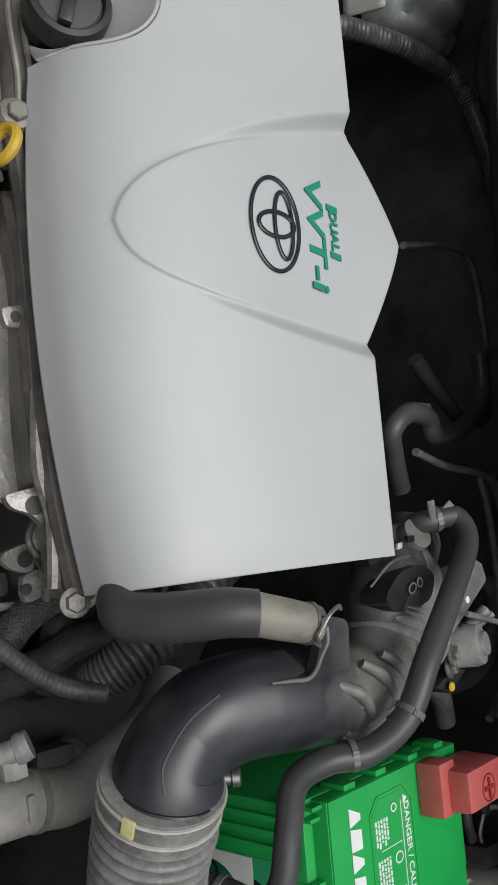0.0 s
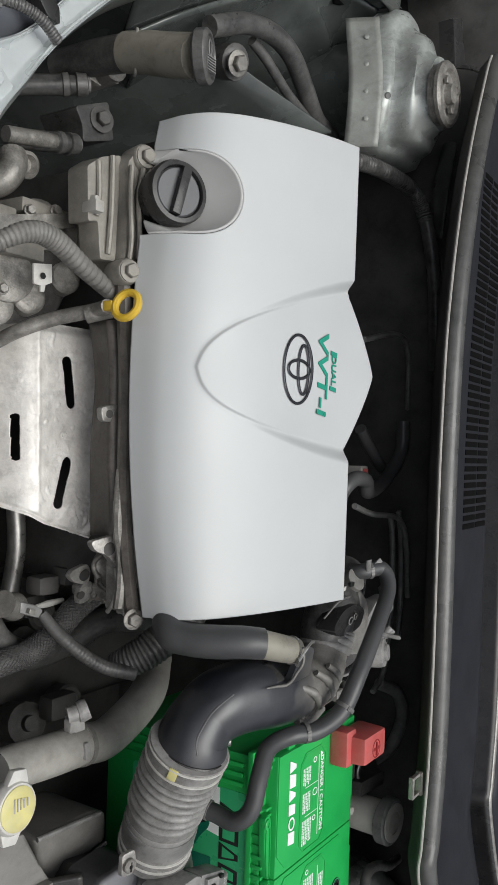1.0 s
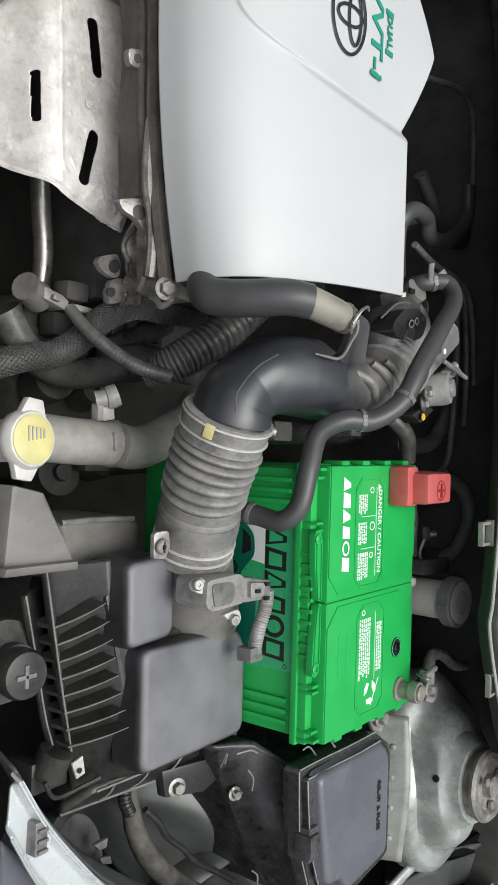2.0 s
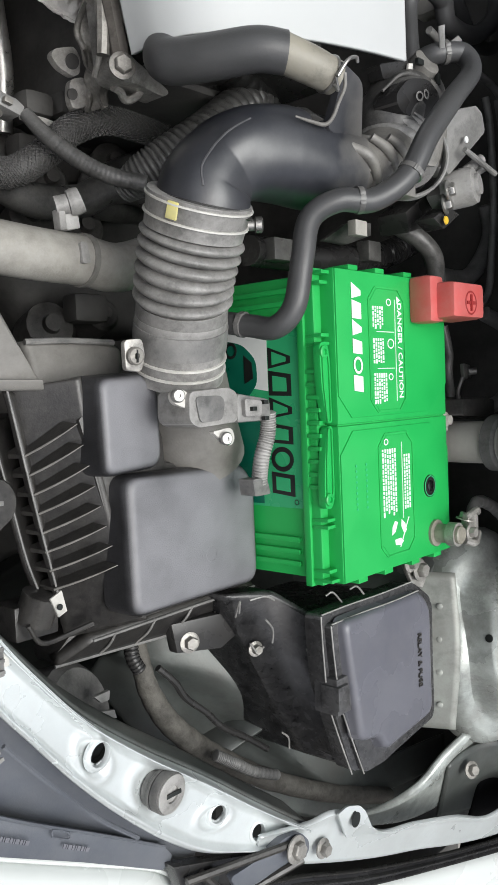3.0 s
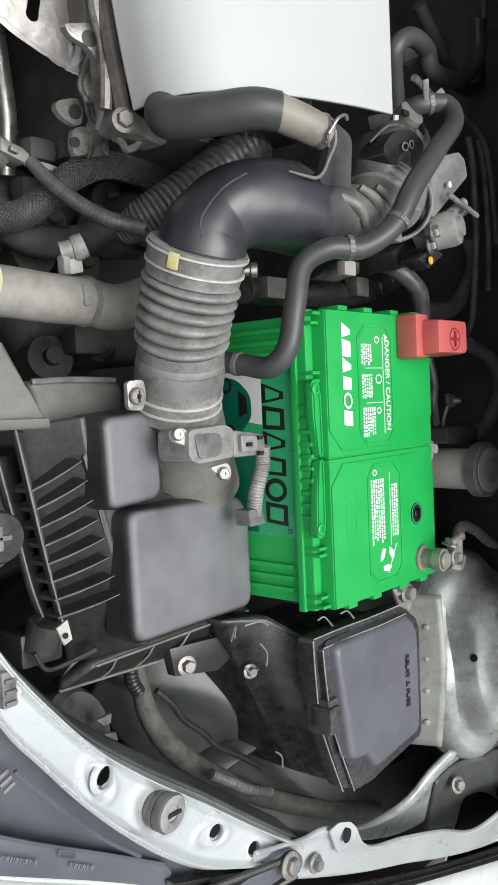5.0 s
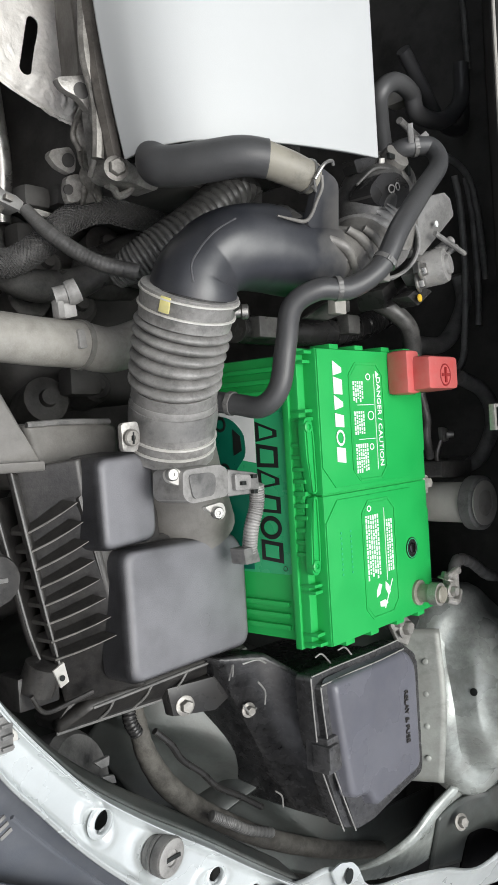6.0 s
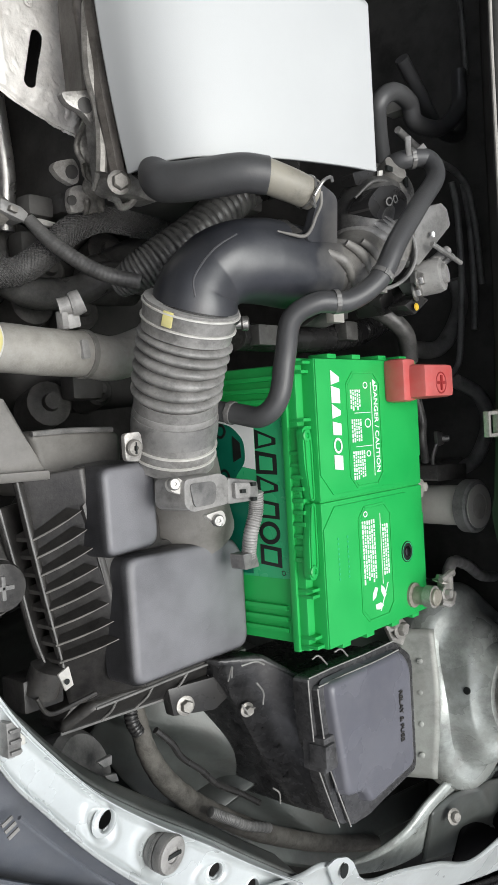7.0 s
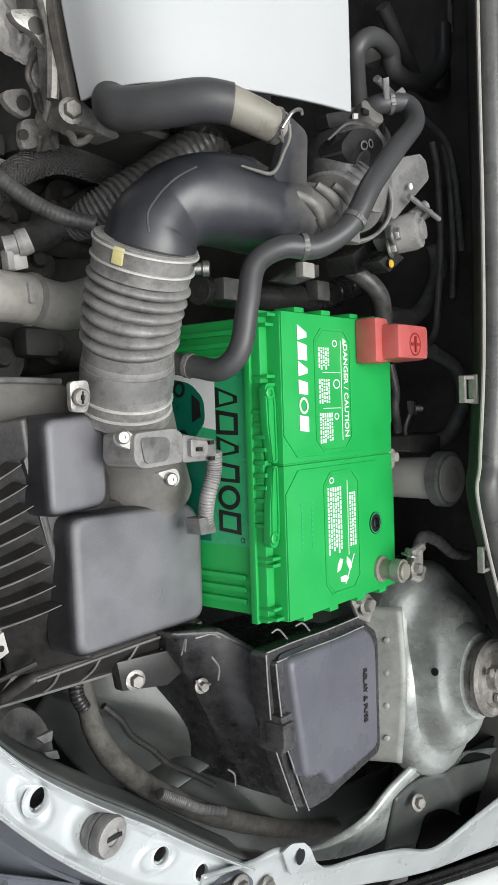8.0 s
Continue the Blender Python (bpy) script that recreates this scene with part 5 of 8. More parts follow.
slab(bm, [(-0.259, -0.207, 0.762), (-0.248, -0.192, 0.768), (-0.232, -0.191, 0.772), (-0.231, -0.203, 0.772), (-0.256, -0.216, 0.762)], 0.03, 0.002)
tube(bm, [(-0.294, -0.174, 0.785), (-0.284, -0.188, 0.785), (-0.264, -0.185, 0.790), (-0.250, -0.181, 0.795)], 0.0018, 8, 16)
part("corner_tray", bm, "airbox", airbox)
bm = B()
c = V((-0.278, -0.174, 0.775))
box(bm, c + V(-0.018, -0.014, -0.03), c + V(0.016, 0.010, -0.002), 0.003)
lathe(bm, [(0.013, -0.012), (0.013, 0.008), (0.010, 0.009)], (-0.279, -0.165, 0.775), (0.2, 0.9, 0.3), 18)
part("hinge_block", bm, "airbox", airbox)
bm = B()
slab(bm, [(-0.298, -0.151, 0.818), (-0.292, -0.146, 0.822), (-0.286, -0.161, 0.818), (-0.290, -0.165, 0.814)], 0.002, 0.0006)
clip = part("spring_clip", bm, "white_metal", airbox, "pale metal spring clip")
bm = B()
lathe(bm, [(0.002, 0), (0.002, 0.0006)], V((-0.292, -0.157, 0.818)) + V(0, 0, 0.0006), (0, 0, 1), 12)
part("clip_hole", bm, "ink", clip)
bm = B()
tube(bm, [(-0.187, -0.009, 0.824), (-0.169, -0.038, 0.810), (-0.149, -0.075, 0.795)], [0.0315, 0.034, 0.039], 28, 14)
part("outlet_neck", bm, "resonator", airbox)

# flat resonator and snorkel beside the filter box
res = thing("air_resonator", (-0.180, -0.015, 0.700), "dusty grey moulded resonator box", "air duct")
bm = B()
slab(bm, [(-0.279, 0.010, 0.775), (-0.216, 0.012, 0.780), (-0.200, 0.006, 0.780), (-0.199, -0.020, 0.780), (-0.263, -0.039, 0.772)], 0.07, 0.006)
resb = part("body", bm, "resonator", res)
bm = B()
tube(bm, [(-0.278, 0.009, 0.776), (-0.249, 0.010, 0.780), (-0.210, 0.009, 0.782)], 0.0022, 8, 20)
tube(bm, [(-0.262, -0.038, 0.773), (-0.235, -0.030, 0.778), (-0.202, -0.020, 0.782)], 0.0018, 8, 20)
scatter("moulded_edge", bm, "hose_grey", resb, "worn moulded edge")
snork = thing("intake_snorkel", (-0.260, 0.009, 0.720), "dark grey plastic intake snorkel", "air duct")
bm = B()
slab(bm, [(-0.340, 0.040, 0.800), (-0.313, 0.034, 0.800), (-0.298, 0.006, 0.800), (-0.280, -0.017, 0.795), (-0.276, -0.023, 0.790), (-0.338, -0.022, 0.790)], 0.05, 0.004)
part("body", bm, "resonator", snork)
bm = B()
slab(bm, [(-0.345, -0.015, 0.803), (-0.281, -0.016, 0.800), (-0.278, -0.023, 0.796), (-0.342, -0.022, 0.796)], 0.012, 0.002)
part("lip", bm, "resonator", snork)

# mass air flow sensor
maf = thing("airflow_sensor", (-0.19, -0.045, 0.84), "grey airflow sensor with plug and cable", "sensor")
bm = B()
slab(bm, rounded([(-0.224, -0.028, 0.872), (-0.190, -0.026, 0.874), (-0.182, -0.030, 0.874), (-0.183, -0.049, 0.874), (-0.218, -0.051, 0.872), (-0.225, -0.046, 0.872)], 0.004, 4), 0.03, 0.003)
mb = part("body", bm, "bellows", maf)
bm = B()
slab(bm, rounded([(-0.220, -0.031, 0.873), (-0.198, -0.031, 0.874), (-0.195, -0.035, 0.875), (-0.198, -0.047, 0.875), (-0.217, -0.048, 0.874)], 0.004, 4), 0.003, 0.0008)
part("cover_plate", bm, "hose_grey", mb, "grey sensor cover plate")
bm = B()
slab(bm, rounded([(-0.235, -0.028, 0.867), (-0.227, -0.025, 0.868), (-0.218, -0.032, 0.869), (-0.221, -0.039, 0.868), (-0.233, -0.035, 0.867)], 0.004, 4), 0.004, 0.0006)
slab(bm, rounded([(-0.209, -0.054, 0.875), (-0.191, -0.052, 0.876), (-0.188, -0.060, 0.876), (-0.193, -0.065, 0.876)], 0.004, 4), 0.004, 0.0006)
scatter("ear", bm, "white_metal", maf, "pale metal fixing ear")
for p in ((-0.231, -0.030, 0.869), (-0.199, -0.059, 0.878)):
    bm = B()
    lathe(bm, [(0.0045, -0.002), (0.0045, 0.0008), (0.0036, 0.0018), (0.0012, 0.0018), (0.001, 0.001)], p, (-0.3, 0, 1), 16)
    part("screw", bm, "steel", maf, "small steel screw")
bm = B()
slab(bm, [(-0.180, -0.030, 0.872), (-0.151, -0.035, 0.876), (-0.150, -0.050, 0.876), (-0.181, -0.050, 0.872)], 0.02, 0.003)
plugm = part("plug", bm, "hose_grey", maf)
bm = B()
slab(bm, rounded([(-0.177, -0.034, 0.876), (-0.162, -0.036, 0.878), (-0.163, -0.046, 0.878), (-0.177, -0.046, 0.876)], 0.002, 3), 0.006, 0.0008)
part("plug_latch", bm, "bellows", plugm, "paler plug latch")
bm = B()
for p in ((-0.159, -0.037, 0.878), (-0.159, -0.048, 0.878), (-0.171, -0.041, 0.878)):
    box(bm, V(p) - V(0.0022, 0.0014, 0.002), V(p) + V(0.0022, 0.0014, 0.0012), 0.0003)
scatter("plug_slot", bm, "ink", plugm)
bm = B()
tube(bm, [(-0.145, -0.044, 0.868), (-0.143, -0.060, 0.865), (-0.147, -0.077, 0.862), (-0.143, -0.095, 0.855)], 0.0055, 12, 90, (26, 0.001, 0, 1))
cable = part("cable", bm, "bellows", maf, "grey corrugated cable sleeve")
bm = B()
slab(bm, rounded([(-0.157, -0.091, 0.862), (-0.142, -0.091, 0.862), (-0.134, -0.104, 0.858), (-0.151, -0.104, 0.858)], 0.002, 3), 0.014, 0.002)
part("end_plug", bm, "hose_grey", maf, "worn plug at the cable end")

# ---- fuse box ----
fuse = thing("fuse_box", (-0.03, -0.26, 0.72), "black fuse and relay box with smooth grey lid", "fuse box")
G = [(-0.097, -0.202, 0.893), (0.014, -0.202, 0.893), (0.028, -0.217, 0.893), (0.028, -0.310, 0.893), (-0.046, -0.319, 0.893), (-0.054, -0.304, 0.893), (-0.080, -0.300, 0.893)]
F = [(-0.107, -0.197, 0.878), (0.012, -0.195, 0.885), (0.042, -0.214, 0.884), (0.043, -0.321, 0.884), (-0.033, -0.334, 0.881), (-0.067, -0.333, 0.873), (-0.104, -0.247, 0.878)]
bm = B()
slab(bm, rounded([(-0.103, -0.204, 0.885), (0.016, -0.202, 0.890), (0.034, -0.217, 0.890), (0.035, -0.314, 0.889), (-0.037, -0.332, 0.884), (-0.059, -0.335, 0.879), (-0.098, -0.247, 0.884)], 0.005, 3), 0.02, 0.002)
part("lid_side", bm, "scuffed", fuse)
bm = B()
slab(bm, rounded(F, 0.006, 3), 0.016, 0.002)
part("lid_rim", bm, "scuffed", fuse)
bm = B()
pillow(bm, rounded(G, 0.009, 6), 0.012, 0.0060, 1.02)
lidf = part("lid", bm, "fuse_top", fuse, "smooth blue-grey lid")
bm = B()
slab(bm, [(-0.083, -0.212, 0.866), (0.050, -0.214, 0.866), (0.069, -0.330, 0.866), (-0.009, -0.337, 0.866), (-0.053, -0.335, 0.862)], 0.14, 0.006, 0.92)
body = part("body", bm, "scuffed", fuse)
lettering("lid_lettering", "RELAY & FUSE", (0.005, -0.258, 0.894), (0, -1, 0), (1, 0, 0), 0.0074, "airbox", lidf, 0.0006)
bm = B()
c = V((-0.095, -0.259, 0.882))
box(bm, c + V(-0.008, -0.014, -0.016), c + V(0.010, 0.014, 0.006), 0.002)
box(bm, c + V(-0.010, -0.009, -0.008), c + V(0.004, 0.009, 0.009), 0.0015)
part("latch", bm, "scuffed", fuse, "black snap latch")
bm = B()
slab(bm, [(-0.143, -0.183, 0.815), (-0.102, -0.185, 0.830), (-0.065, -0.214, 0.850), (-0.063, -0.280, 0.850), (-0.031, -0.350, 0.845), (-0.054, -0.338, 0.815), (-0.083, -0.285, 0.800), (-0.118, -0.219, 0.800)], 0.10, 0.006)
base = part("base", bm, "scuffed", fuse)
# Pale thin tubes paint the light that the rim's bevels catch
bm = B()
for pts in ([(-0.106, -0.247, 0.880), (-0.108, -0.220, 0.880), (-0.109, -0.197, 0.880)], [(-0.108, -0.196, 0.880), (-0.074, -0.195, 0.882), (-0.036, -0.195, 0.884), (0.010, -0.194, 0.886)], [(-0.100, -0.248, 0.886), (-0.103, -0.225, 0.886), (-0.105, -0.204, 0.886)], [(-0.104, -0.203, 0.886), (-0.067, -0.202, 0.888), (-0.027, -0.202, 0.890), (0.010, -0.201, 0.891)], [(-0.102, -0.265, 0.878), (-0.086, -0.299, 0.876), (-0.069, -0.333, 0.874)], [(-0.095, -0.266, 0.884), (-0.077, -0.303, 0.882), (-0.061, -0.334, 0.880)]):
    tube(bm, pts, 0.0006, 8, 20)
scatter("rim_highlight", bm, "bellows", fuse, "pale rim line painted for light on the edge")
bm = B()
for p, q, r in (((-0.138, -0.196, 0.825), (-0.142, -0.185, 0.830), (-0.137, -0.200, 0.820)), ((-0.142, -0.183, 0.840), (-0.130, -0.182, 0.845), (-0.120, -0.187, 0.845)), ((-0.122, -0.224, 0.820), (-0.114, -0.233, 0.820), (-0.106, -0.231, 0.820)), ((-0.089, -0.306, 0.820), (-0.083, -0.312, 0.822), (-0.080, -0.323, 0.820)), ((-0.089, -0.187, 0.870), (-0.084, -0.185, 0.873), (-0.073, -0.195, 0.873)), ((-0.069, -0.185, 0.878), (-0.062, -0.184, 0.880), (-0.053, -0.192, 0.880)), ((-0.096, -0.229, 0.855), (-0.092, -0.237, 0.855), (-0.094, -0.243, 0.855)), ((-0.123, -0.202, 0.838), (-0.115, -0.212, 0.838), (-0.114, -0.223, 0.836))):
    tube(bm, [p, q, r], 0.0008, 6, 10)
scatter("clip", bm, "hose_grey", fuse, "small worn clip")
bm = B()
slab(bm, [(-0.171, -0.203, 0.785), (-0.118, -0.202, 0.800), (-0.114, -0.222, 0.800), (-0.128, -0.231, 0.795), (-0.166, -0.227, 0.785)], 0.010, 0.002)
part("bracket", bm, "black", fuse, "black mounting bracket")
for p, r in (((-0.156, -0.220, 0.788), 0.0055), ((-0.111, -0.232, 0.815), 0.0042)):
    bm = B()
    hexbolt(bm, p, (-0.3, 0, 0.95), r, 0.005)
    part("bolt", bm, "alu", fuse, "dull mounting bolt")

# ---- brake fluid reservoir ----
RX, RY = 0.138, -0.087
resv = thing("fluid_reservoir", (0.10, -0.08, 0.80), "yellowed white fluid reservoir with black cap", "reservoir")
bm = B()
lathe(bm, [(0.0195, -0.06), (0.0200, 0.0), (0.0200, 0.034), (0.017, 0.036)], (RX, RY, 0.868), (-0.06, 0.0, 1), 28)
part("tank", bm, "reservoir", resv)
bm = B()
slab(bm, rounded([(0.192, -0.046, 0.842), (0.241, -0.047, 0.848), (0.240, -0.070, 0.848), (0.193, -0.068, 0.842)], 0.003, 3), 0.06, 0.002)
part("mount_block", bm, "black_dusty", resv, "dusty grey mounting block")
bm = B()
lathe(bm, [(0.019, 0.0), (0.0262, 0.001), (0.0262, 0.012), (0.0240, 0.014), (0.004, 0.0145)], (RX - 0.002, RY, 0.900), (-0.10, 0.0, 1), 30)
rcp = part("cap", bm, "hose_grey", resv, "dusty dark grey screw cap")
bm = B()
lathe(bm, [(0.0215, 0.0140), (0.0215, 0.0152), (0.0125, 0.0153), (0.0125, 0.0146)], (RX - 0.002, RY, 0.900), (-0.10, 0.0, 1), 30)
part("cap_label", bm, "hose_tan", rcp, "worn pale ring label")
bm = B()
box(bm, (0.074, -0.074, 0.86), (0.090, -0.056, 0.880), 0.003)
hexbolt(bm, (0.082, -0.063, 0.880), (0, 0, 1), 0.0050, 0.005)
part("mount", bm, "reservoir", resv)

bm = B()
slab(bm, rounded([(0.118, -0.045, 0.880), (0.178, -0.048, 0.882), (0.177, -0.064, 0.882), (0.117, -0.061, 0.880)], 0.003, 3), 0.05, 0.002)
part("bracket_block", bm, "black_dusty", resv, "dusty black bracket block")
bm = B()
slab(bm, rounded([(0.136, -0.012, 0.872), (0.148, -0.014, 0.873), (0.150, -0.026, 0.873), (0.138, -0.028, 0.872)], 0.003, 3), 0.004, 0.001)
tube(bm, [(0.142, -0.020, 0.874), (0.146, -0.020, 0.880)], [0.0042, 0.0032], 12, 6)
tube(bm, [(0.138, -0.026, 0.870), (0.132, -0.040, 0.868), (0.128, -0.050, 0.872)], 0.0022, 8, 12)
part("wire_clip", bm, "steel", resv, "small steel wire clip")

# ---- strut towers ----


def strut_tower(name, cx, cy, sign, zt):
    t = thing(name, (cx, cy, 0.5), "silver-grey painted strut tower with round top mount", "strut tower", "strut towers")
    tilt = Vector((-0.10 if sign < 0 else 0.0, -0.06 * sign, 1)).normalized()
    bm = B()
    prof = [(0.108, -0.086), (0.108, -0.070), (0.104, -0.060), (0.096, -0.054), (0.086, -0.052), (0.079, -0.047), (0.073, -0.036), (0.066, -0.027), (0.058, -0.023), (0.050, -0.021), (0.044, -0.013), (0.041, -0.006), (0.030, -0.004)]
    lathe(bm, prof, (cx, cy, zt), tilt, 72)
    for v in bm.verts:
        d = v.co - Vector((cx, cy, zt))
        r = d.xy.length
        a = math.atan2(d.y, d.x)
        if r > 0.05:
            v.co.x += 0.005 * math.sin(5 * a + 0.6) * smooth(0.05, 0.09, r)
            v.co.z += (0.005 * math.sin(4 * a + 1.3) + 0.004 * max(0.0, math.cos(a - math.pi + 0.5 * sign)) ** 6) * smooth(0.05, 0.08, r)
        if v.co.x < cx:
            v.co.x = cx + (v.co.x - cx) * (1 - 0.44 * smooth(0.030, 0.085, r))
        if sign > 0 and v.co.y < cy - 0.055:
            v.co.y = cy - 0.055 + (v.co.y - cy + 0.055) * 0.28
    tow = part("tower", bm, "paint_tower", t)
    # The lower tower takes a darker material, standing in for its shade
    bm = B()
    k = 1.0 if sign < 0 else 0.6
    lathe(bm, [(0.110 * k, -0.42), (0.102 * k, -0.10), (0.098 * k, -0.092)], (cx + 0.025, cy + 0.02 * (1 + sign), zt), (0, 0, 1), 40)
    part("tower_base", bm, "wing_grey", t, "lower part of the tower, coloured darker for shade")
    c = Vector((cx - (0.010 if sign > 0 else 0.0), cy - (0.006 if sign > 0 else 0.0), zt))
    bm = B()
    lathe(bm, [(0.034, -0.006), (0.034, 0.002), (0.037, 0.003), (0.037, 0.007), (0.034, 0.010), (0.028, 0.010), (0.024, 0.006), (0.012, 0.006), (0.011, 0.014), (0.007, 0.015)], c, tilt, 40)
    mount = part("top_mount", bm, "alu_dirty", t, "round dull steel top mount")
    bm = B()
    for k in range(3):
        a = 2.1 * k + 0.5
        hexbolt(bm, c + V(0.019 * math.cos(a), 0.019 * math.sin(a), 0.008), tilt, 0.005, 0.004, 0)
    scatter("nut", bm, "alu_dirty", mount)
    bm = B()
    a = [(cx - 0.063, cy + sign * 0.078, zt - 0.060), (cx - 0.064, cy, zt - 0.052), (cx - 0.063, cy - sign * 0.074, zt - 0.056)]
    b = [(x - 0.016, y, z - 0.036) for x, y, z in a]
    ribbon(bm, a, b, 24, 6)
    thick(part("weld_flange", bm, "flange", t, "dull weld flange with studs"), 0.002)
    bm = B()
    for k in range(4):
        p = V(a[0]).lerp(V(a[2]), 0.16 + 0.21 * k) + V(-0.008, 0, -0.012)
        lathe(bm, [(0.0030, -0.003), (0.0030, 0.0008), (0.0018, 0.0014)], p, (-0.8, 0, 0.5), 12)
    scatter("weld_stud", bm, "flange", t)
    bm = B()
    hole, way = near(tow, c + V(-0.060, -0.012 * sign, -0.030))
    lathe(bm, [(0.0038, -0.003), (0.0038, 0.0005), (0.003, 0.0007)], hole, way, 16)
    part("drain_hole", bm, "ink", t)
    return t


strut_tower("strut_tower", 0.172, -0.282, -1, 0.928)
strut_tower("strut_tower", 0.182, 0.762, 1, 0.928)

# ---- front wing panels ----


def crown(u, v):
    return 0.010 * math.exp(-((v - 0.10) / 0.06) ** 2) + 0.006 * math.exp(-((v - 0.93) / 0.08) ** 2)


def pressed(u, v):
    """The bead along the edges and round pressings about the holes and the buffer."""
    z = crown(u, v)
    for cu, cv, size in ((0.47, 0.50, 1.0), (0.63, 0.45, 1.25), (0.80, 0.48, 0.8)):
        d = math.hypot((u - cu) / 0.040, (v - cv) / 0.25) / size
        z += 0.0022 * math.exp(-((d - 1.15) / 0.30) ** 2) - 0.0012 * math.exp(-(d / 0.8) ** 4)
    return z


wing = thing("upper_panel", (-0.25, -0.30, 0.85), "silver painted upper front panel with round holes", "body panel", "upper panels")
bm = B()
IN = [(-0.386, -0.116, 0.868), (-0.368, -0.145, 0.868), (-0.345, -0.174, 0.868), (-0.314, -0.207, 0.866), (-0.268, -0.244, 0.862), (-0.214, -0.283, 0.858), (-0.162, -0.323, 0.858), (-0.114, -0.359, 0.862)]
OUT = [(-0.387, -0.155, 0.866), (-0.369, -0.186, 0.866), (-0.349, -0.211, 0.866), (-0.321, -0.244, 0.862), (-0.288, -0.278, 0.858), (-0.250, -0.312, 0.852), (-0.212, -0.339, 0.850), (-0.162, -0.359, 0.856)]
HOLES = (((-0.303, -0.234, 0.871), 0.0072), ((-0.200, -0.316, 0.858), 0.0062), ((-0.162, -0.345, 0.858), 0.0058))
ribbon(bm, IN, OUT, 260, 64, pressed, HOLES)
pan = part("panel", bm, "paint", wing)
for at, r in HOLES:
    o = place_of(pan)
    round_it = [v for v in pan.data.vertices if 1.25 * r < (v.co + o - V(at)).xy.length < 1.75 * r]
    mid = sum((v.co + o for v in round_it), Vector()) / len(round_it)
    way = sum((v.normal for v in round_it), Vector()).normalized()
    way = -way if way.z < 0 else way
    bm = B()
    side = way.orthogonal().normalized()
    loops = []
    for rr, h in ((1.48, -0.0016), (1.36, 0.0004), (1.18, 0.0012), (1.02, 0.0012), (0.95, 0.0004), (0.94, -0.0022)):
        loops.append([bm.verts.new(V(at[0], at[1], mid.z) + way * h + (side * math.cos(2 * math.pi * k / 36) + way.cross(side) * math.sin(2 * math.pi * k / 36)) * r * rr) for k in range(36)])
    for p, q in zip(loops, loops[1:]):
        for k in range(36):
            bm.faces.new((p[k], p[(k + 1) % 36], q[(k + 1) % 36], q[k]))
    part("hole_collar", bm, "paint", wing)
thick(pan, 0.002)
# The lip is coloured darker than the panel it turns down from
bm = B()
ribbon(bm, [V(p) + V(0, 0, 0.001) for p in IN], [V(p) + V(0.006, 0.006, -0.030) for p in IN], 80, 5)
thick(part("inner_lip", bm, "paint_in", wing, "turned-down inner lip, darker than the panel"), 0.002)
bm = B()
lathe(bm, [(0.0125, 0), (0.0125, 0.004), (0.0135, 0.005), (0.0135, 0.0068), (0.0125, 0.0074), (0.0135, 0.008), (0.0135, 0.013), (0.0128, 0.014), (0.0052, 0.014), (0.0048, 0.004), (0.002, 0.004)], (-0.257, -0.273, 0.858), (0.1, -0.1, 1), 32)
stop = part("rubber_stop", bm, "rubber", wing, "grey round rubber buffer")
bm = B()
SA = Vector((0.1, -0.1, 1)).normalized()
SO = Vector((-0.257, -0.273, 0.858))
lathe(bm, [(0.0122, 0.0141), (0.0122, 0.0150), (0.0115, 0.0154), (0.0056, 0.0154), (0.0052, 0.0140)], SO, SA, 32)
part("stop_face", bm, "bellows", stop, "worn paler top face")
bm = B()
for d in ((0.0078, 0.0013),):
    box(bm, SO + SA * 0.0158 - V(d[0], d[1], 0.0012), SO + SA * 0.0158 + V(d[0] * 0.9, d[1], 0), 0.0003)
scatter("key_slot", bm, "ink", stop)

# bracket plate that carries on from the upper panel to the wing
brk = thing("wing_bracket", (-0.035, -0.406, 0.860), "pale silver bracket with a holed tab", "bracket")
bm = B()
a = [(-0.168, -0.342, 0.862), (-0.119, -0.352, 0.866), (-0.086, -0.355, 0.872), (-0.034, -0.393, 0.872), (0.014, -0.406, 0.876), (0.075, -0.424, 0.882), (0.139, -0.449, 0.885), (0.218, -0.448, 0.892), (0.303, -0.451, 0.895)]
b = [(-0.158, -0.372, 0.852), (-0.109, -0.394, 0.856), (-0.058, -0.415, 0.858), (-0.009, -0.433, 0.860), (0.044, -0.450, 0.863), (0.103, -0.471, 0.866), (0.172, -0.493, 0.868), (0.261, -0.515, 0.872), (0.352, -0.539, 0.875)]
ribbon(bm, a, b, 110, 14, lambda u, v: 0.004 * math.exp(-((v - 0.08) / 0.07) ** 2))
thick(part("plate", bm, "paint", brk), 0.002)
bm = B()
t = [(-0.094, -0.354, 0.878), (-0.084, -0.351, 0.880), (-0.071, -0.355, 0.882), (-0.063, -0.363, 0.882), (-0.053, -0.380, 0.880), (-0.036, -0.394, 0.876), (-0.076, -0.383, 0.872)]
slab(bm, rounded(t, 0.003, 4), 0.002, 0.0005)
tab = part("tab", bm, "paint", brk)
bm = B()
ring(bm, V((-0.074, -0.365, 0.880)), 0.0052, 0.0062, (1, 0, 0), (0, 1, 0), 0.0008, 24)
lathe(bm, [(0.0052, 0), (0.0052, 0.0006)], V((-0.074, -0.365, 0.880)), (0, 0, 1), 24)
part("tab_hole", bm, "ink", tab)
for p, r in (((-0.139, -0.363, 0.872), 0.0085), ((-0.100, -0.382, 0.866), 0.0065)):
    bm = B()
    hexbolt(bm, p, (0, 0, 1), r * 0.8, 0.005)
    part("bolt", bm, "alu", brk, "steel hex bolt with washer")

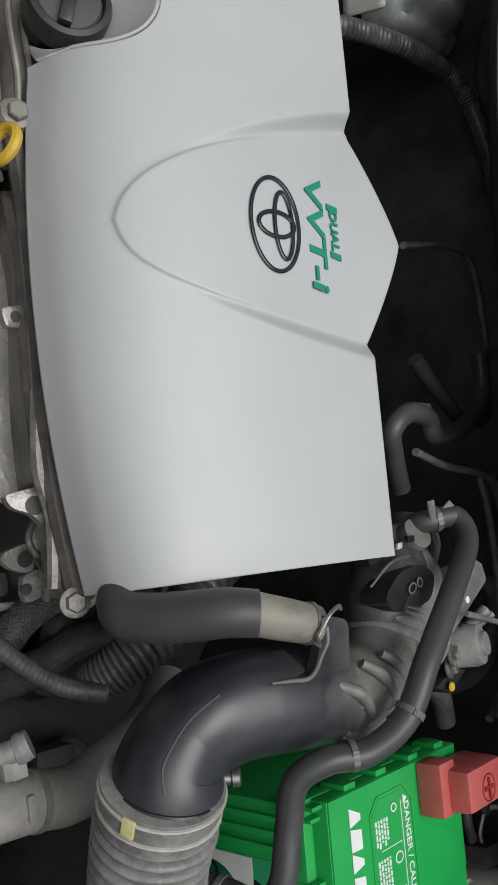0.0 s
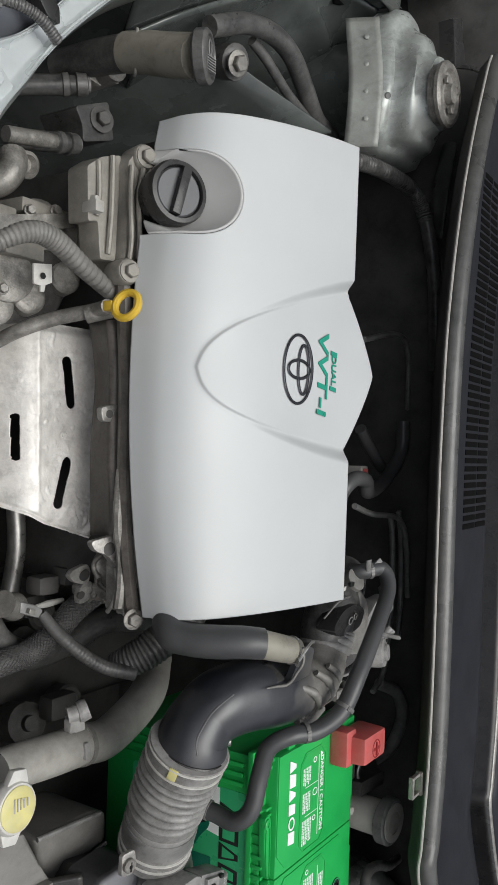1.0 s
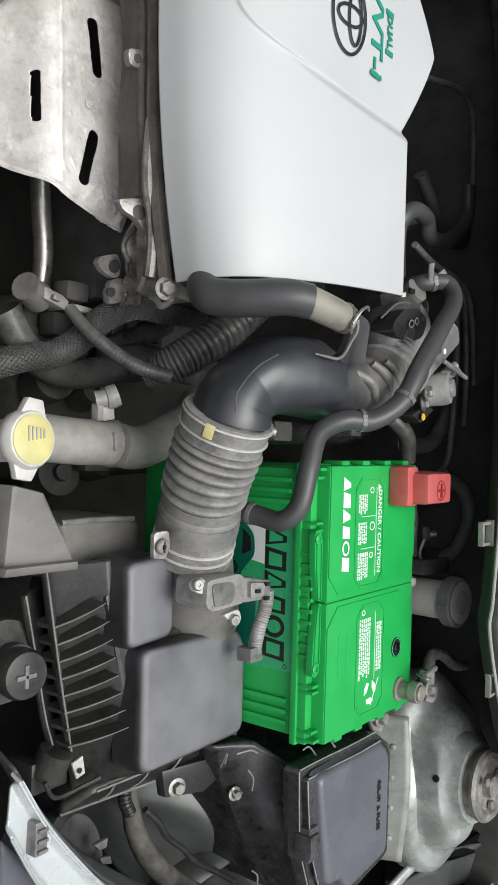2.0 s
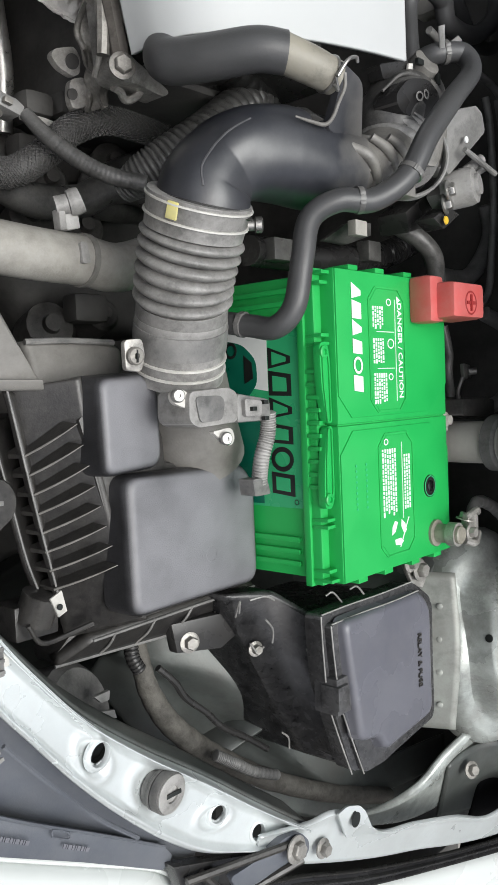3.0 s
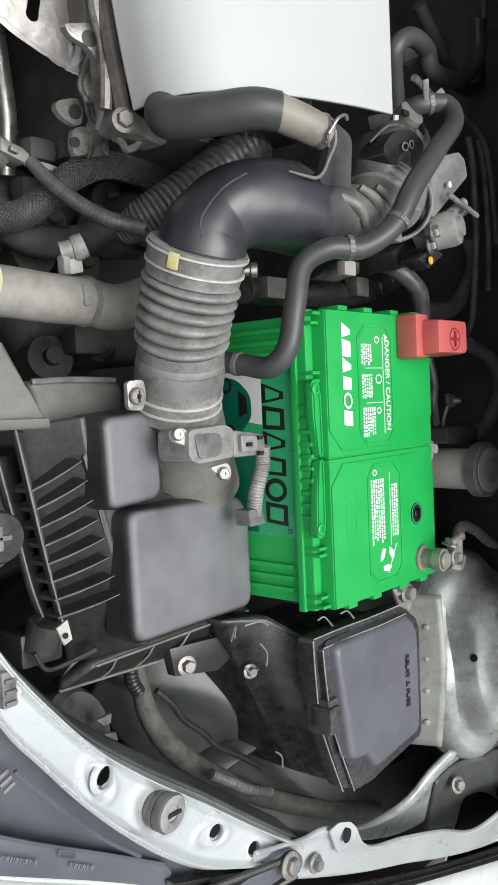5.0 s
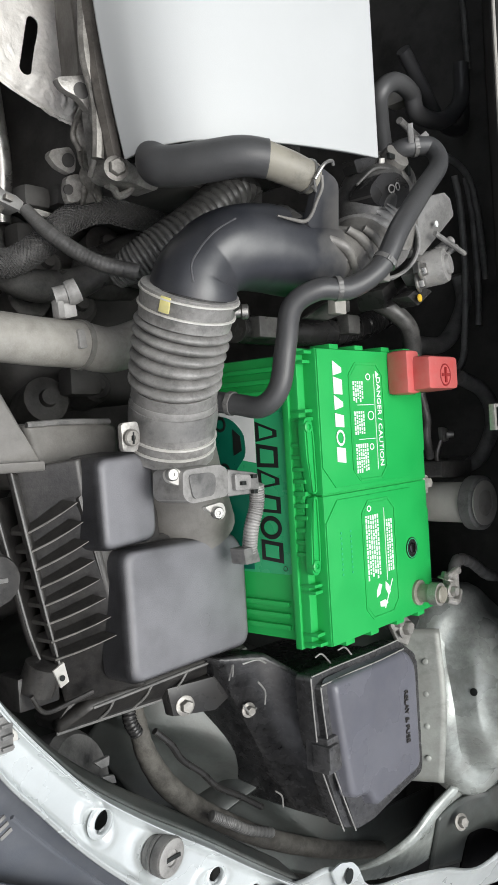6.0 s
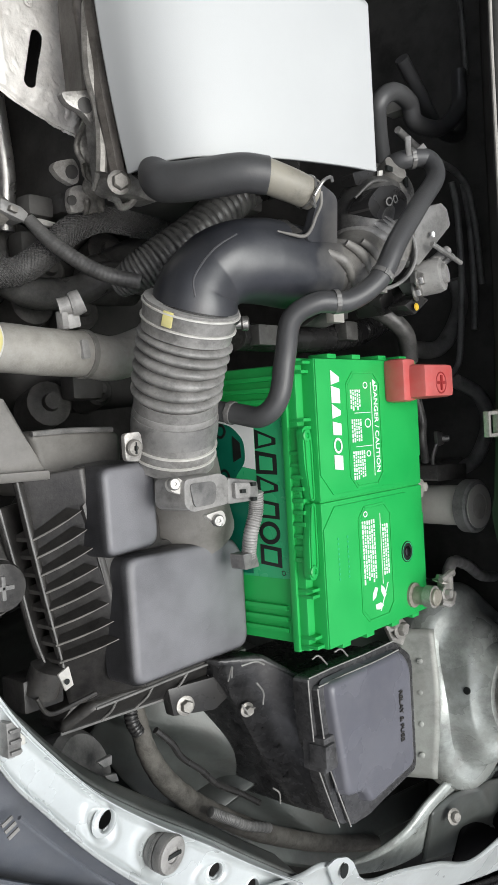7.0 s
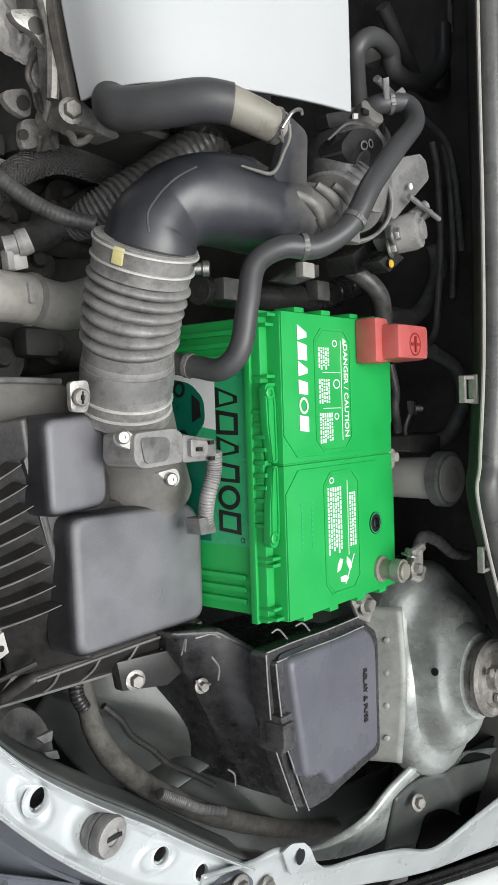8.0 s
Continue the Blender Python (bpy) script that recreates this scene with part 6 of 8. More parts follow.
arm = thing("lamp_bracket", (-0.171, -0.374, 0.840), "dark grey ribbed headlamp bracket", "bracket")
bm = B()
slab(bm, [(-0.233, -0.342, 0.845), (-0.161, -0.362, 0.855), (-0.126, -0.361, 0.868), (-0.120, -0.379, 0.868), (-0.155, -0.380, 0.855), (-0.177, -0.393, 0.845), (-0.219, -0.376, 0.840)], 0.012, 0.002)
part("arm", bm, "black", arm)
bm = B()
slab(bm, rounded([(-0.189, -0.368, 0.853), (-0.161, -0.361, 0.862), (-0.145, -0.352, 0.869), (-0.131, -0.354, 0.871), (-0.121, -0.365, 0.871), (-0.120, -0.376, 0.869), (-0.132, -0.381, 0.865), (-0.159, -0.382, 0.858), (-0.179, -0.384, 0.852)], 0.005, 4), 0.008, 0.0015)
part("end_plate", bm, "lamp_grey", arm, "grey moulded end round the bolt")
bm = B()
for p, q in (((-0.225, -0.355, 0.848), (-0.139, -0.359, 0.870)), ((-0.176, -0.388, 0.850), (-0.129, -0.376, 0.870)), ((-0.213, -0.354, 0.850), (-0.188, -0.384, 0.850))):
    tube(bm, [p, q], 0.003, 8, 6)
scatter("rib", bm, "airbox", arm)
bm = B()
lathe(bm, [(0.0065, 0), (0.0065, 0.001)], (-0.204, -0.363, 0.850), (0, 0, 1), 20)
part("slot", bm, "ink", arm)

# headlamp housing, bumper and wing skin
lamp = thing("headlamp_housing", (-0.283, -0.295, 0.800), "blue-grey plastic top of the headlamp housing", "headlamp")
bm = B()
a = [(-0.377, -0.165, 0.848), (-0.345, -0.200, 0.848), (-0.308, -0.238, 0.845), (-0.268, -0.282, 0.842), (-0.208, -0.330, 0.840)]
b = [(-0.363, -0.294, 0.808), (-0.341, -0.307, 0.808), (-0.309, -0.326, 0.808), (-0.263, -0.350, 0.808), (-0.189, -0.392, 0.808)]
ribbon(bm, a, b, 40, 16, lambda u, v: 0.004 * math.sin(6 * v) - 0.01 * smooth(0.62, 0.70, v))
thick(part("top", bm, "lamp_grey", lamp), 0.004)
bm = B()
slab(bm, rounded([(-0.377, -0.244, 0.838), (-0.334, -0.271, 0.838), (-0.284, -0.300, 0.838), (-0.233, -0.331, 0.838), (-0.225, -0.341, 0.836), (-0.232, -0.349, 0.834), (-0.294, -0.315, 0.832), (-0.376, -0.272, 0.832)], 0.004, 3), 0.010, 0.0015)
part("moulded_plate", bm, "lamp_grey", lamp, "smooth moulded plate along the bumper edge")
bm = B()
tube(bm, [(-0.378, -0.243, 0.839), (-0.335, -0.270, 0.839), (-0.285, -0.299, 0.839), (-0.235, -0.329, 0.839)], 0.0012, 6, 30)
tube(bm, [(-0.359, -0.211, 0.858), (-0.334, -0.240, 0.858), (-0.300, -0.276, 0.854), (-0.264, -0.307, 0.848)], 0.0015, 6, 30)
tube(bm, [(-0.321, -0.284, 0.840), (-0.310, -0.290, 0.840), (-0.310, -0.286, 0.840), (-0.320, -0.280, 0.840), (-0.321, -0.284, 0.840)], 0.0006, 6, 30)
scatter("moulded_edge", bm, "lamp_grey", lamp, "worn moulded edge")
bm = B()
bars(bm, (-0.361, -0.218, 0.851), (0.3, -0.7, 0), (0.7, 0.3, 0), [0.0022, 0.0022, 0.0022], 0.0025, 0.008)
scatter("moulded_mark", bm, "hose_grey", lamp, "small pale moulded mark")
bm = B()
for k, n in enumerate((14, 9)):
    bars(bm, (-0.350 + 0.046 * k, -0.2730 - 0.0255 * k, 0.8388), (0.86, -0.5, 0), (0.5, 0.86, 0), [0.0008 + 0.0009 * ((5 * i + k) % 3) for i in range(n)], 0.0007, 0.0026, 0.0003)
scatter("moulded_print", bm, "fuse_top", lamp, "faint moulded part number")
bumper = thing("front_bumper", (-0.262, -0.382, 0.750), "glossy white front bumper skin", "bumper")
bm = B()
a = [(-0.390, -0.264, 0.822), (-0.349, -0.290, 0.822), (-0.287, -0.323, 0.822), (-0.228, -0.355, 0.822), (-0.196, -0.386, 0.822)]
b = [V(p) + V(-0.05, -0.16, -0.07) for p in a]
ribbon(bm, a, b, 40, 16, lambda u, v: 0.03 * math.sin(math.pi * min(1, v * 1.1)) ** 0.8)
thick(part("skin", bm, "body_white", bumper), 0.003)
bm = B()
tube(bm, [V(p) + V(0, 0.001, 0.001) for p in a], 0.0022, 8, 60)
part("edge_lip", bm, "body_white", bumper, "rounded upper edge of the skin")
fender = thing("front_wing", (0.281, -0.654, 0.750), "white painted front wing with black rubber edge seal", "wing")
bm = B()
a = [(-0.180, -0.407, 0.835), (-0.105, -0.431, 0.840), (-0.016, -0.462, 0.846), (0.103, -0.498, 0.853), (0.257, -0.545, 0.860), (0.444, -0.596, 0.868)]
b = [V(p) + V(0.02, -0.22, -0.08) for p in a]
ribbon(bm, a, b, 40, 16, lambda u, v: 0.03 * math.sin(math.pi * min(1, v)) ** 0.9)
thick(part("skin", bm, "body_white", fender), 0.003)
bm = B()
a = [(-0.176, -0.393, 0.832), (-0.102, -0.413, 0.838), (-0.013, -0.447, 0.844), (0.107, -0.486, 0.851), (0.262, -0.530, 0.858), (0.450, -0.580, 0.866)]
b = [(-0.177, -0.414, 0.832), (-0.103, -0.434, 0.838), (-0.014, -0.466, 0.844), (0.106, -0.502, 0.851), (0.262, -0.549, 0.858), (0.450, -0.602, 0.866)]
ribbon(bm, a, b, 40, 10, lambda u, v: 0.004 * math.sin(3.1 * v) + 0.0015 * math.sin(18 * v))
thick(part("edge_seal", bm, "black", fender, "black rubber edge seal"), 0.004)

# far side upper panel
wing2 = thing("upper_panel", (-0.334, 0.637, 0.800), "silver painted upper front panel beside the washer filler", "body panel", "upper panels")
bm = B()
IN2 = [(-0.434, 0.506, 0.868), (-0.420, 0.532, 0.868), (-0.405, 0.554, 0.868), (-0.388, 0.579, 0.866), (-0.363, 0.610, 0.866), (-0.316, 0.657, 0.865), (-0.269, 0.693, 0.864), (-0.232, 0.722, 0.864), (-0.180, 0.764, 0.864)]
OUT2 = [(-0.462, 0.535, 0.866), (-0.448, 0.556, 0.866), (-0.428, 0.574, 0.866), (-0.405, 0.590, 0.864), (-0.383, 0.612, 0.864), (-0.350, 0.652, 0.862), (-0.318, 0.690, 0.860), (-0.285, 0.722, 0.860), (-0.235, 0.775, 0.860)]
ribbon(bm, IN2, OUT2, 240, 48, crown, (((-0.309, 0.682, 0.866), 0.0085),))
thick(part("panel", bm, "paint", wing2), 0.002)
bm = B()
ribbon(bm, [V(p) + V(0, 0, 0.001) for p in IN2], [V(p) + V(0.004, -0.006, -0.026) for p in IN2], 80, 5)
thick(part("inner_lip", bm, "paint_in", wing2, "turned-down inner lip, darker than the panel"), 0.002)
bm = B()
slab(bm, [(-0.458, 0.557, 0.876), (-0.445, 0.558, 0.876), (-0.427, 0.559, 0.876), (-0.414, 0.551, 0.874), (-0.417, 0.539, 0.872), (-0.457, 0.528, 0.872)], 0.006, 0.001)
part("corner_plate", bm, "paint", wing2)
bm = B()
hexbolt(bm, (-0.433, 0.547, 0.878), (0, 0, 1), 0.0048, 0.004, 1.8)
part("bolt", bm, "paint", wing2)
lamp2 = thing("headlamp_housing", (-0.352, 0.660, 0.800), "blue-grey plastic top of the headlamp housing", "headlamp")
bm = B()
a = [(-0.446, 0.552, 0.845), (-0.404, 0.584, 0.845), (-0.365, 0.624, 0.842), (-0.318, 0.676, 0.840), (-0.260, 0.742, 0.838)]
b = [(-0.433, 0.664, 0.820), (-0.394, 0.689, 0.820), (-0.357, 0.715, 0.820), (-0.321, 0.740, 0.820), (-0.289, 0.761, 0.820)]
ribbon(bm, a, b, 30, 12, lambda u, v: 0.004 * math.sin(7 * v))
thick(part("top", bm, "lamp_grey", lamp2), 0.004)
bm = B()
tube(bm, [(-0.427, 0.600, 0.872), (-0.410, 0.601, 0.876), (-0.396, 0.598, 0.878), (-0.381, 0.592, 0.876)], 0.0036, 10, 120, (22, 0.0007, 0, 1))
part("lamp_lead", bm, "rubber", lamp2, "grey corrugated lamp lead")
bm = B()
box(bm, (-0.440, 0.594, 0.855), (-0.424, 0.610, 0.874), 0.002)
lathe(bm, [(0.013, -0.03), (0.013, 0.004), (0.010, 0.007), (0.006, 0.0075)], (-0.440, 0.618, 0.862), (0.1, 0.1, 1), 24)
part("lamp_plug", bm, "hose_grey", lamp2, "grey headlamp plug")
bm = B()
slab(bm, rounded([(-0.398, 0.622, 0.870), (-0.392, 0.628, 0.871), (-0.377, 0.617, 0.872), (-0.376, 0.606, 0.872), (-0.386, 0.608, 0.871)], 0.002, 3), 0.012, 0.0015)
part("lead_clip", bm, "black", lamp2, "black clip holding the lead")

# ---- cowl ----
seal = thing("cowl_seal", (0.166, 0.426, 0.950), "long grey rubber seal along the cowl edge", "rubber seal")
SP = [(0.30, -0.36, 0.955), (0.16, -0.24, 0.970), (0.073, -0.105, 0.978), (0.073, -0.063, 0.979), (0.082, 0.018, 0.980), (0.086, 0.138, 0.980), (0.085, 0.261, 0.980), (0.086, 0.354, 0.980), (0.094, 0.468, 0.980), (0.120, 0.583, 0.979), (0.158, 0.681, 0.977), (0.218, 0.785, 0.972), (0.241, 0.815, 0.970)]
bm = B()
tube(bm, SP, 0.0112, 16, 110, flat=0.85)
part("bulb", bm, "seal", seal)
bm = B()
tube(bm, [V(p) + V(-0.0170, 0, -0.002) for p in SP], 0.0016, 8, 110)
part("lip", bm, "hose_tan", seal, "pale lip along the seal")
# A pale tube stands in for the highlight along the cowl's edge
bm = B()
tube(bm, [V(p) + V(0.0185, 0, 0.0005) for p in SP[2:]], 0.0016, 8, 110)
part("rear_highlight", bm, "alu", seal, "thin pale line painted for the highlight on the cowl edge")
bm = B()
ribbon(bm, [V(p) + V(-0.010, 0, -0.004) for p in SP], [V(p) + V(0.012, 0, -0.022) for p in SP], 60, 4)
thick(part("flange", bm, "dark", seal, "dark flange below the seal"), 0.003)
CURVE = spline(SP, 400)


def seal_x(y):
    """How far back the seal runs at y."""
    return min(CURVE, key=lambda p: abs(p.y - y)).x


cowl = thing("cowl_grille", (0.336, 0.444, 0.930), "black plastic cowl panel with two rows of slots", "cowl grille")
bm = B()
ribbon(bm, [V(p) + V(0.009, 0, -0.002) for p in SP], [V(p) + V(0.160, 0, -0.006) for p in SP], 90, 14)
thick(part("panel", bm, "cowl", cowl), 0.004)
bm = B()
ribbon(bm, [V(p) + V(0.160, 0, -0.006) for p in SP], [V(p) + V(0.182, 0, -0.030) for p in SP], 90, 6)
ribbon(bm, [V(p) + V(0.182, 0, -0.030) for p in SP], [V(p) + V(0.194, 0, 0.006) for p in SP], 90, 6)
thick(part("channel", bm, "black", cowl, "dark channel behind the grille"), 0.003)
bm = B()
ribbon(bm, [V(p) + V(0.194, 0, 0.006) for p in SP], [V(p) + V(0.199, 0, 0.008) for p in SP], 90, 2)
thick(part("edge_trim", bm, "alu", cowl, "pale edge trim"), 0.003)
bm = B()
ribbon(bm, [V(p) + V(0.199, 0, 0.008) for p in SP], [V(p) + V(0.45, 0, 0.03) for p in SP], 90, 12)
thick(part("rear_panel", bm, "cowl", cowl), 0.003)
# Solid blocks on the panel, coloured black like the shade in slots
for row, (x0, x1, dz) in enumerate(((0.066, 0.107, -0.0036), (0.115, 0.150, -0.0049))):
    bm = B()
    box(bm, (x0, -0.0030, -0.002), (x1, 0.0030, 0.0010), 0.0004)
    first = part("slot", bm, "void", cowl)
    for k in range(45):
        y = 0.254 + 0.0093 * k
        q = min(CURVE, key=lambda p: abs(p.y - y))
        ob = first if k == 0 else new("slot", first.data)
        ob.parent = cowl
        ob.location = Vector((q.x, y, q.z + dz))
        if k == 0:
            first.data.transform(Matrix.Translation(cowl.location))
        ob.location -= cowl.location
        ob.scale.x = 1.0 - 0.30 * smooth(0.54, 0.66, y)
bm = B()
for y in (0.43, 0.245, 0.06, -0.02):
    x = seal_x(y)
    box(bm, (x + 0.010, y - 0.007, 0.972), (x + 0.024, y + 0.007, 0.981), 0.001)
scatter("clip", bm, "hose_grey", cowl, "grey cowl clip")
bm = B()
for y in (0.215, 0.10, 0.0):
    x = seal_x(y)
    box(bm, (x + 0.012, y - 0.003, 0.974), (x + 0.018, y + 0.003, 0.9795), 0.0005)
scatter("notch", bm, "ink", cowl)
for p in ((0.053, -0.005, 0.970), (0.081, -0.148, 0.970)):
    hook = thing("cowl_hook", p, "pale metal clip hanging below the cowl seal", "clip", "cowl hooks")
    bm = B()
    c = V(p)
    box(bm, c + V(-0.008, -0.011, -0.003), c + V(0.010, -0.008, 0.001), 0.0005)
    box(bm, c + V(-0.008, 0.008, -0.003), c + V(0.010, 0.011, 0.001), 0.0005)
    box(bm, c + V(-0.010, -0.011, -0.004), c + V(-0.006, 0.011, 0.001), 0.0005)
    part("frame", bm, "alu", hook)
    bm = B()
    box(bm, c + V(0.008, -0.012, -0.004), c + V(0.012, 0.012, 0.003), 0.0005)
    part("tongue", bm, "alu_dirty", hook)

# ---- exhaust side of the engine ----
shield = thing("heat_shield", (-0.127, 0.364, 0.600), "stamped silver heat shield with slots and stains", "heat shield")
HX0, HX1 = -0.310, -0.192
HY0, HY1 = 0.246, 0.437


def shield_edge(y):
    """How far forward the sheet reaches at y: its lower corner is cut off."""
    return float(np.interp(y, (HY0, 0.249, 0.253, 0.261, 0.275, 0.291, 0.300), (-0.198, -0.206, -0.219, -0.247, -0.277, -0.303, HX0)))


def shield_z(x, y):
    """Pressed sheet that falls away to the front, with one long fold and small dents."""
    z = 0.746 - 0.12 * (HX1 - x) - 1.1 * max(0.0, -0.258 - x) * smooth(-0.252, -0.284, x)
    z -= 0.008 * smooth(HY0 + 0.030, HY0 - 0.004, y) ** 1.3 + 0.006 * smooth(HY1 - 0.010, HY1, y)
    z += 0.0030 * math.exp(-((HX1 - 0.004 - x) / 0.004) ** 2)
    z += 0.0011 * math.exp(-((x + 0.2585 + 0.04 * (y - 0.34)) / 0.0024) ** 2) * smooth(HY0 + 0.016, HY0 + 0.03, y)
    z -= 0.0016 * math.exp(-((x - shield_edge(y) - 0.008) / 0.0030) ** 2)
    z += 0.0022 * max(0.0, noise.noise(Vector((x * 210, y * 190, 9)))) * smooth(0.30, 0.262, y) * smooth(-0.235, -0.212, x)
    return z + 0.0008 * noise.noise(Vector((x * 90, y * 70, 0))) + 0.0016 * max(0.0, noise.noise(Vector((x * 160, y * 130, 5))) - 0.25)


bm = B()
NU, NV = 340, 260
vs = [[None] * NV for _ in range(NU)]
for i in range(NU):
    y = HY0 + (HY1 - HY0) * i / (NU - 1)
    for j in range(NV):
        wav = 0.003 * math.sin(55 * y) * smooth(0.1, 0.0, j / NV)
        x = HX1 + wav + (shield_edge(y) - HX1 - wav) * j / (NV - 1)
        vs[i][j] = bm.verts.new((x, y, shield_z(x, y)))
for i in range(NU - 1):
    for j in range(NV - 1):
        bm.faces.new((vs[i][j], vs[i + 1][j], vs[i + 1][j + 1], vs[i][j + 1]))
SLOTS = (((-0.231, 0.404, 0.741), (-0.225, 0.368, 0.741), 0.0050), ((-0.273, 0.354, 0.713), (-0.272, 0.318, 0.713), 0.0022), ((-0.227, 0.315, 0.741), (-0.235, 0.279, 0.741), 0.0050))


def in_slot(p, grow=1.0):
    for q0, q1, r in SLOTS:
        q0, q1 = V(q0).xy, V(q1).xy
        f = max(0.0, min(1.0, (p.xy - q0).dot(q1 - q0) / (q1 - q0).length_squared))
        if (p.xy - q0.lerp(q1, f)).length < r * grow:
            return q0.lerp(q1, f), r
    return None


gone = [f for f in bm.faces if in_slot(f.calc_center_median())]
bmesh.ops.delete(bm, geom=gone, context="FACES")
for v in bm.verts:
    if v.is_boundary and (hit := in_slot(v.co, 1.5)):
        d = v.co.xy - hit[0]
        v.co.x, v.co.y = hit[0] + d.normalized() * hit[1]
thick(part("sheet", bm, "shield", shield), 0.0015)
for p in ((-0.233, 0.339, 0.752),):
    bm = B()
    hexbolt(bm, V(p) - V(0, 0, 0.0095), (-0.1, 0, 0.99), 0.0026, 0.0016, 1.5)
    part("bolt", bm, "shield", shield, "dull shield bolt")

dip = thing("dipstick", (-0.218, 0.454, 0.800), "yellow ring-handled oil dipstick in a grey tube", "dipstick")
bm = B()
c = V((-0.268, 0.442, 0.842))
ring(bm, c, 0.0100, 0.0108, (0.25, 0.0, 1), (0.25, 0.95, 0), 0.0032, 36, 1.1)
part("ring_handle", bm, "yellow", dip, "yellow plastic ring")
bm = B()
box(bm, c + V(-0.006, -0.004, -0.021), c + V(0.002, 0.004, -0.011), 0.0015)
part("stem", bm, "yellow", dip)
bm = B()
tube(bm, [c + V(-0.002, 0, -0.018), (-0.262, 0.441, 0.800), (-0.276, 0.434, 0.770), (-0.293, 0.421, 0.740), (-0.301, 0.402, 0.700)], 0.0060, 12, 30)
tube(bm, [(-0.254, 0.443, 0.812), (-0.264, 0.438, 0.795)], [0.0075, 0.0075], 12, 6)
part("tube", bm, "alu_dirty", dip, "dirty grey guide tube")

loom = thing("wiring_loom", (-0.246, 0.501, 0.750), "dusty corrugated wiring loom over the engine", "wiring")
bm = B()
tube(bm, [(-0.380, 0.458, 0.790), (-0.362, 0.474, 0.800), (-0.341, 0.486, 0.810), (-0.318, 0.485, 0.812), (-0.286, 0.472, 0.810), (-0.236, 0.458, 0.800)], [0.0050, 0.0062, 0.0080, 0.0086, 0.0080, 0.0068], 14, 170, (34, 0.0012, 0, 1))
part("sleeve", bm, "outlet", loom)

# castings beside the cover
cast = thing("engine_casting", (-0.147, 0.527, 0.600), "dirty grey cast engine housing with bolts", "engine casting")
# Housing coloured near black, painting the shaded gaps between the pale castings
bm = B()
slab(bm, [(-0.358, 0.509, 0.740), (-0.287, 0.527, 0.740), (-0.221, 0.538, 0.745), (-0.194, 0.530, 0.750), (-0.188, 0.504, 0.750), (-0.225, 0.485, 0.745), (-0.241, 0.440, 0.735), (-0.344, 0.419, 0.730)], 0.16, 0.006)
part("housing", bm, "black_dusty", cast)
bm = B()
slab(bm, rounded([(-0.347, 0.506, 0.762), (-0.323, 0.509, 0.765), (-0.269, 0.523, 0.766), (-0.242, 0.532, 0.765), (-0.242, 0.520, 0.764), (-0.268, 0.511, 0.764), (-0.300, 0.500, 0.762), (-0.345, 0.489, 0.760)], 0.003, 3), 0.05, 0.002)
part("upper_flange", bm, "alu_dirty", cast, "boxy dirty cast flange")
bm = B()
for p, r, h in (((-0.273, 0.516, 0.748), 0.022, 0.02), ((-0.238, 0.524, 0.755), 0.012, 0.03), ((-0.308, 0.468, 0.750), 0.024, 0.03), ((-0.280, 0.454, 0.745), 0.015, 0.02), ((-0.244, 0.476, 0.750), 0.014, 0.02), ((-0.321, 0.503, 0.748), 0.012, 0.02), ((-0.317, 0.442, 0.745), 0.018, 0.02)):
    lathe(bm, [(r, -h), (r, -0.002), (r * 0.85, 0), (r * 0.5, 0.0005)], p, (-0.3, 0.1, 0.95), 20)
scatter("boss", bm, "alu_dirty", cast, "round cast boss")
bm = B()
for p, d in (((-0.322, 0.513, 0.752), (0.016, 0.006)), ((-0.271, 0.525, 0.752), (0.030, 0.006)), ((-0.298, 0.489, 0.755), (0.02, 0.008)), ((-0.233, 0.509, 0.758), (0.012, 0.012)), ((-0.327, 0.451, 0.755), (0.006, 0.014)), ((-0.215, 0.508, 0.760), (0.008, 0.016))):
    c = V(p)
    box(bm, c - V(d[0], d[1], 0.03), c + V(d[0], d[1], 0.004), 0.002)
scatter("cast_rib", bm, "cast_tan", cast, "light cast rib")
bm = B()
for p in ((-0.295, 0.520, 0.758), (-0.267, 0.527, 0.758), (-0.334, 0.454, 0.760), (-0.320, 0.452, 0.758), (-0.333, 0.480, 0.757)):
    hexbolt(bm, p, (-0.3, 0, 0.9), 0.0040, 0.004, 1.3)
scatter("bolt_piece", bm, "alu_dirty", cast)
bm = B()
slab(bm, [(-0.313, 0.471, 0.785), (-0.294, 0.474, 0.785), (-0.291, 0.460, 0.783), (-0.297, 0.457, 0.782), (-0.297, 0.452, 0.781), (-0.301, 0.451, 0.781), (-0.302, 0.456, 0.782), (-0.310, 0.456, 0.783)], 0.002, 0.0004)
tabp = part("tab_bracket", bm, "white_metal", cast, "pale metal tab with a hole")
bm = B()
lathe(bm, [(0.0026, 0), (0.0026, 0.0006)], V((-0.303, 0.463, 0.785)), (0, 0, 1), 14)
part("tab_hole", bm, "ink", tabp)

chain = thing("chain_cover", (-0.114, 0.587, 0.700), "brownish grey cast timing cover with bolts", "timing cover")
bm = B()
slab(bm, rounded([(-0.250, 0.564, 0.822), (-0.242, 0.574, 0.823), (-0.230, 0.577, 0.824), (-0.223, 0.570, 0.824), (-0.228, 0.547, 0.822), (-0.231, 0.536, 0.821), (-0.227, 0.512, 0.820), (-0.226, 0.489, 0.818), (-0.230, 0.476, 0.816), (-0.242, 0.476, 0.814), (-0.243, 0.501, 0.816), (-0.245, 0.535, 0.819)], 0.004, 3), 0.05, 0.003)
part("casting", bm, "cast_tan", chain)
bm = B()
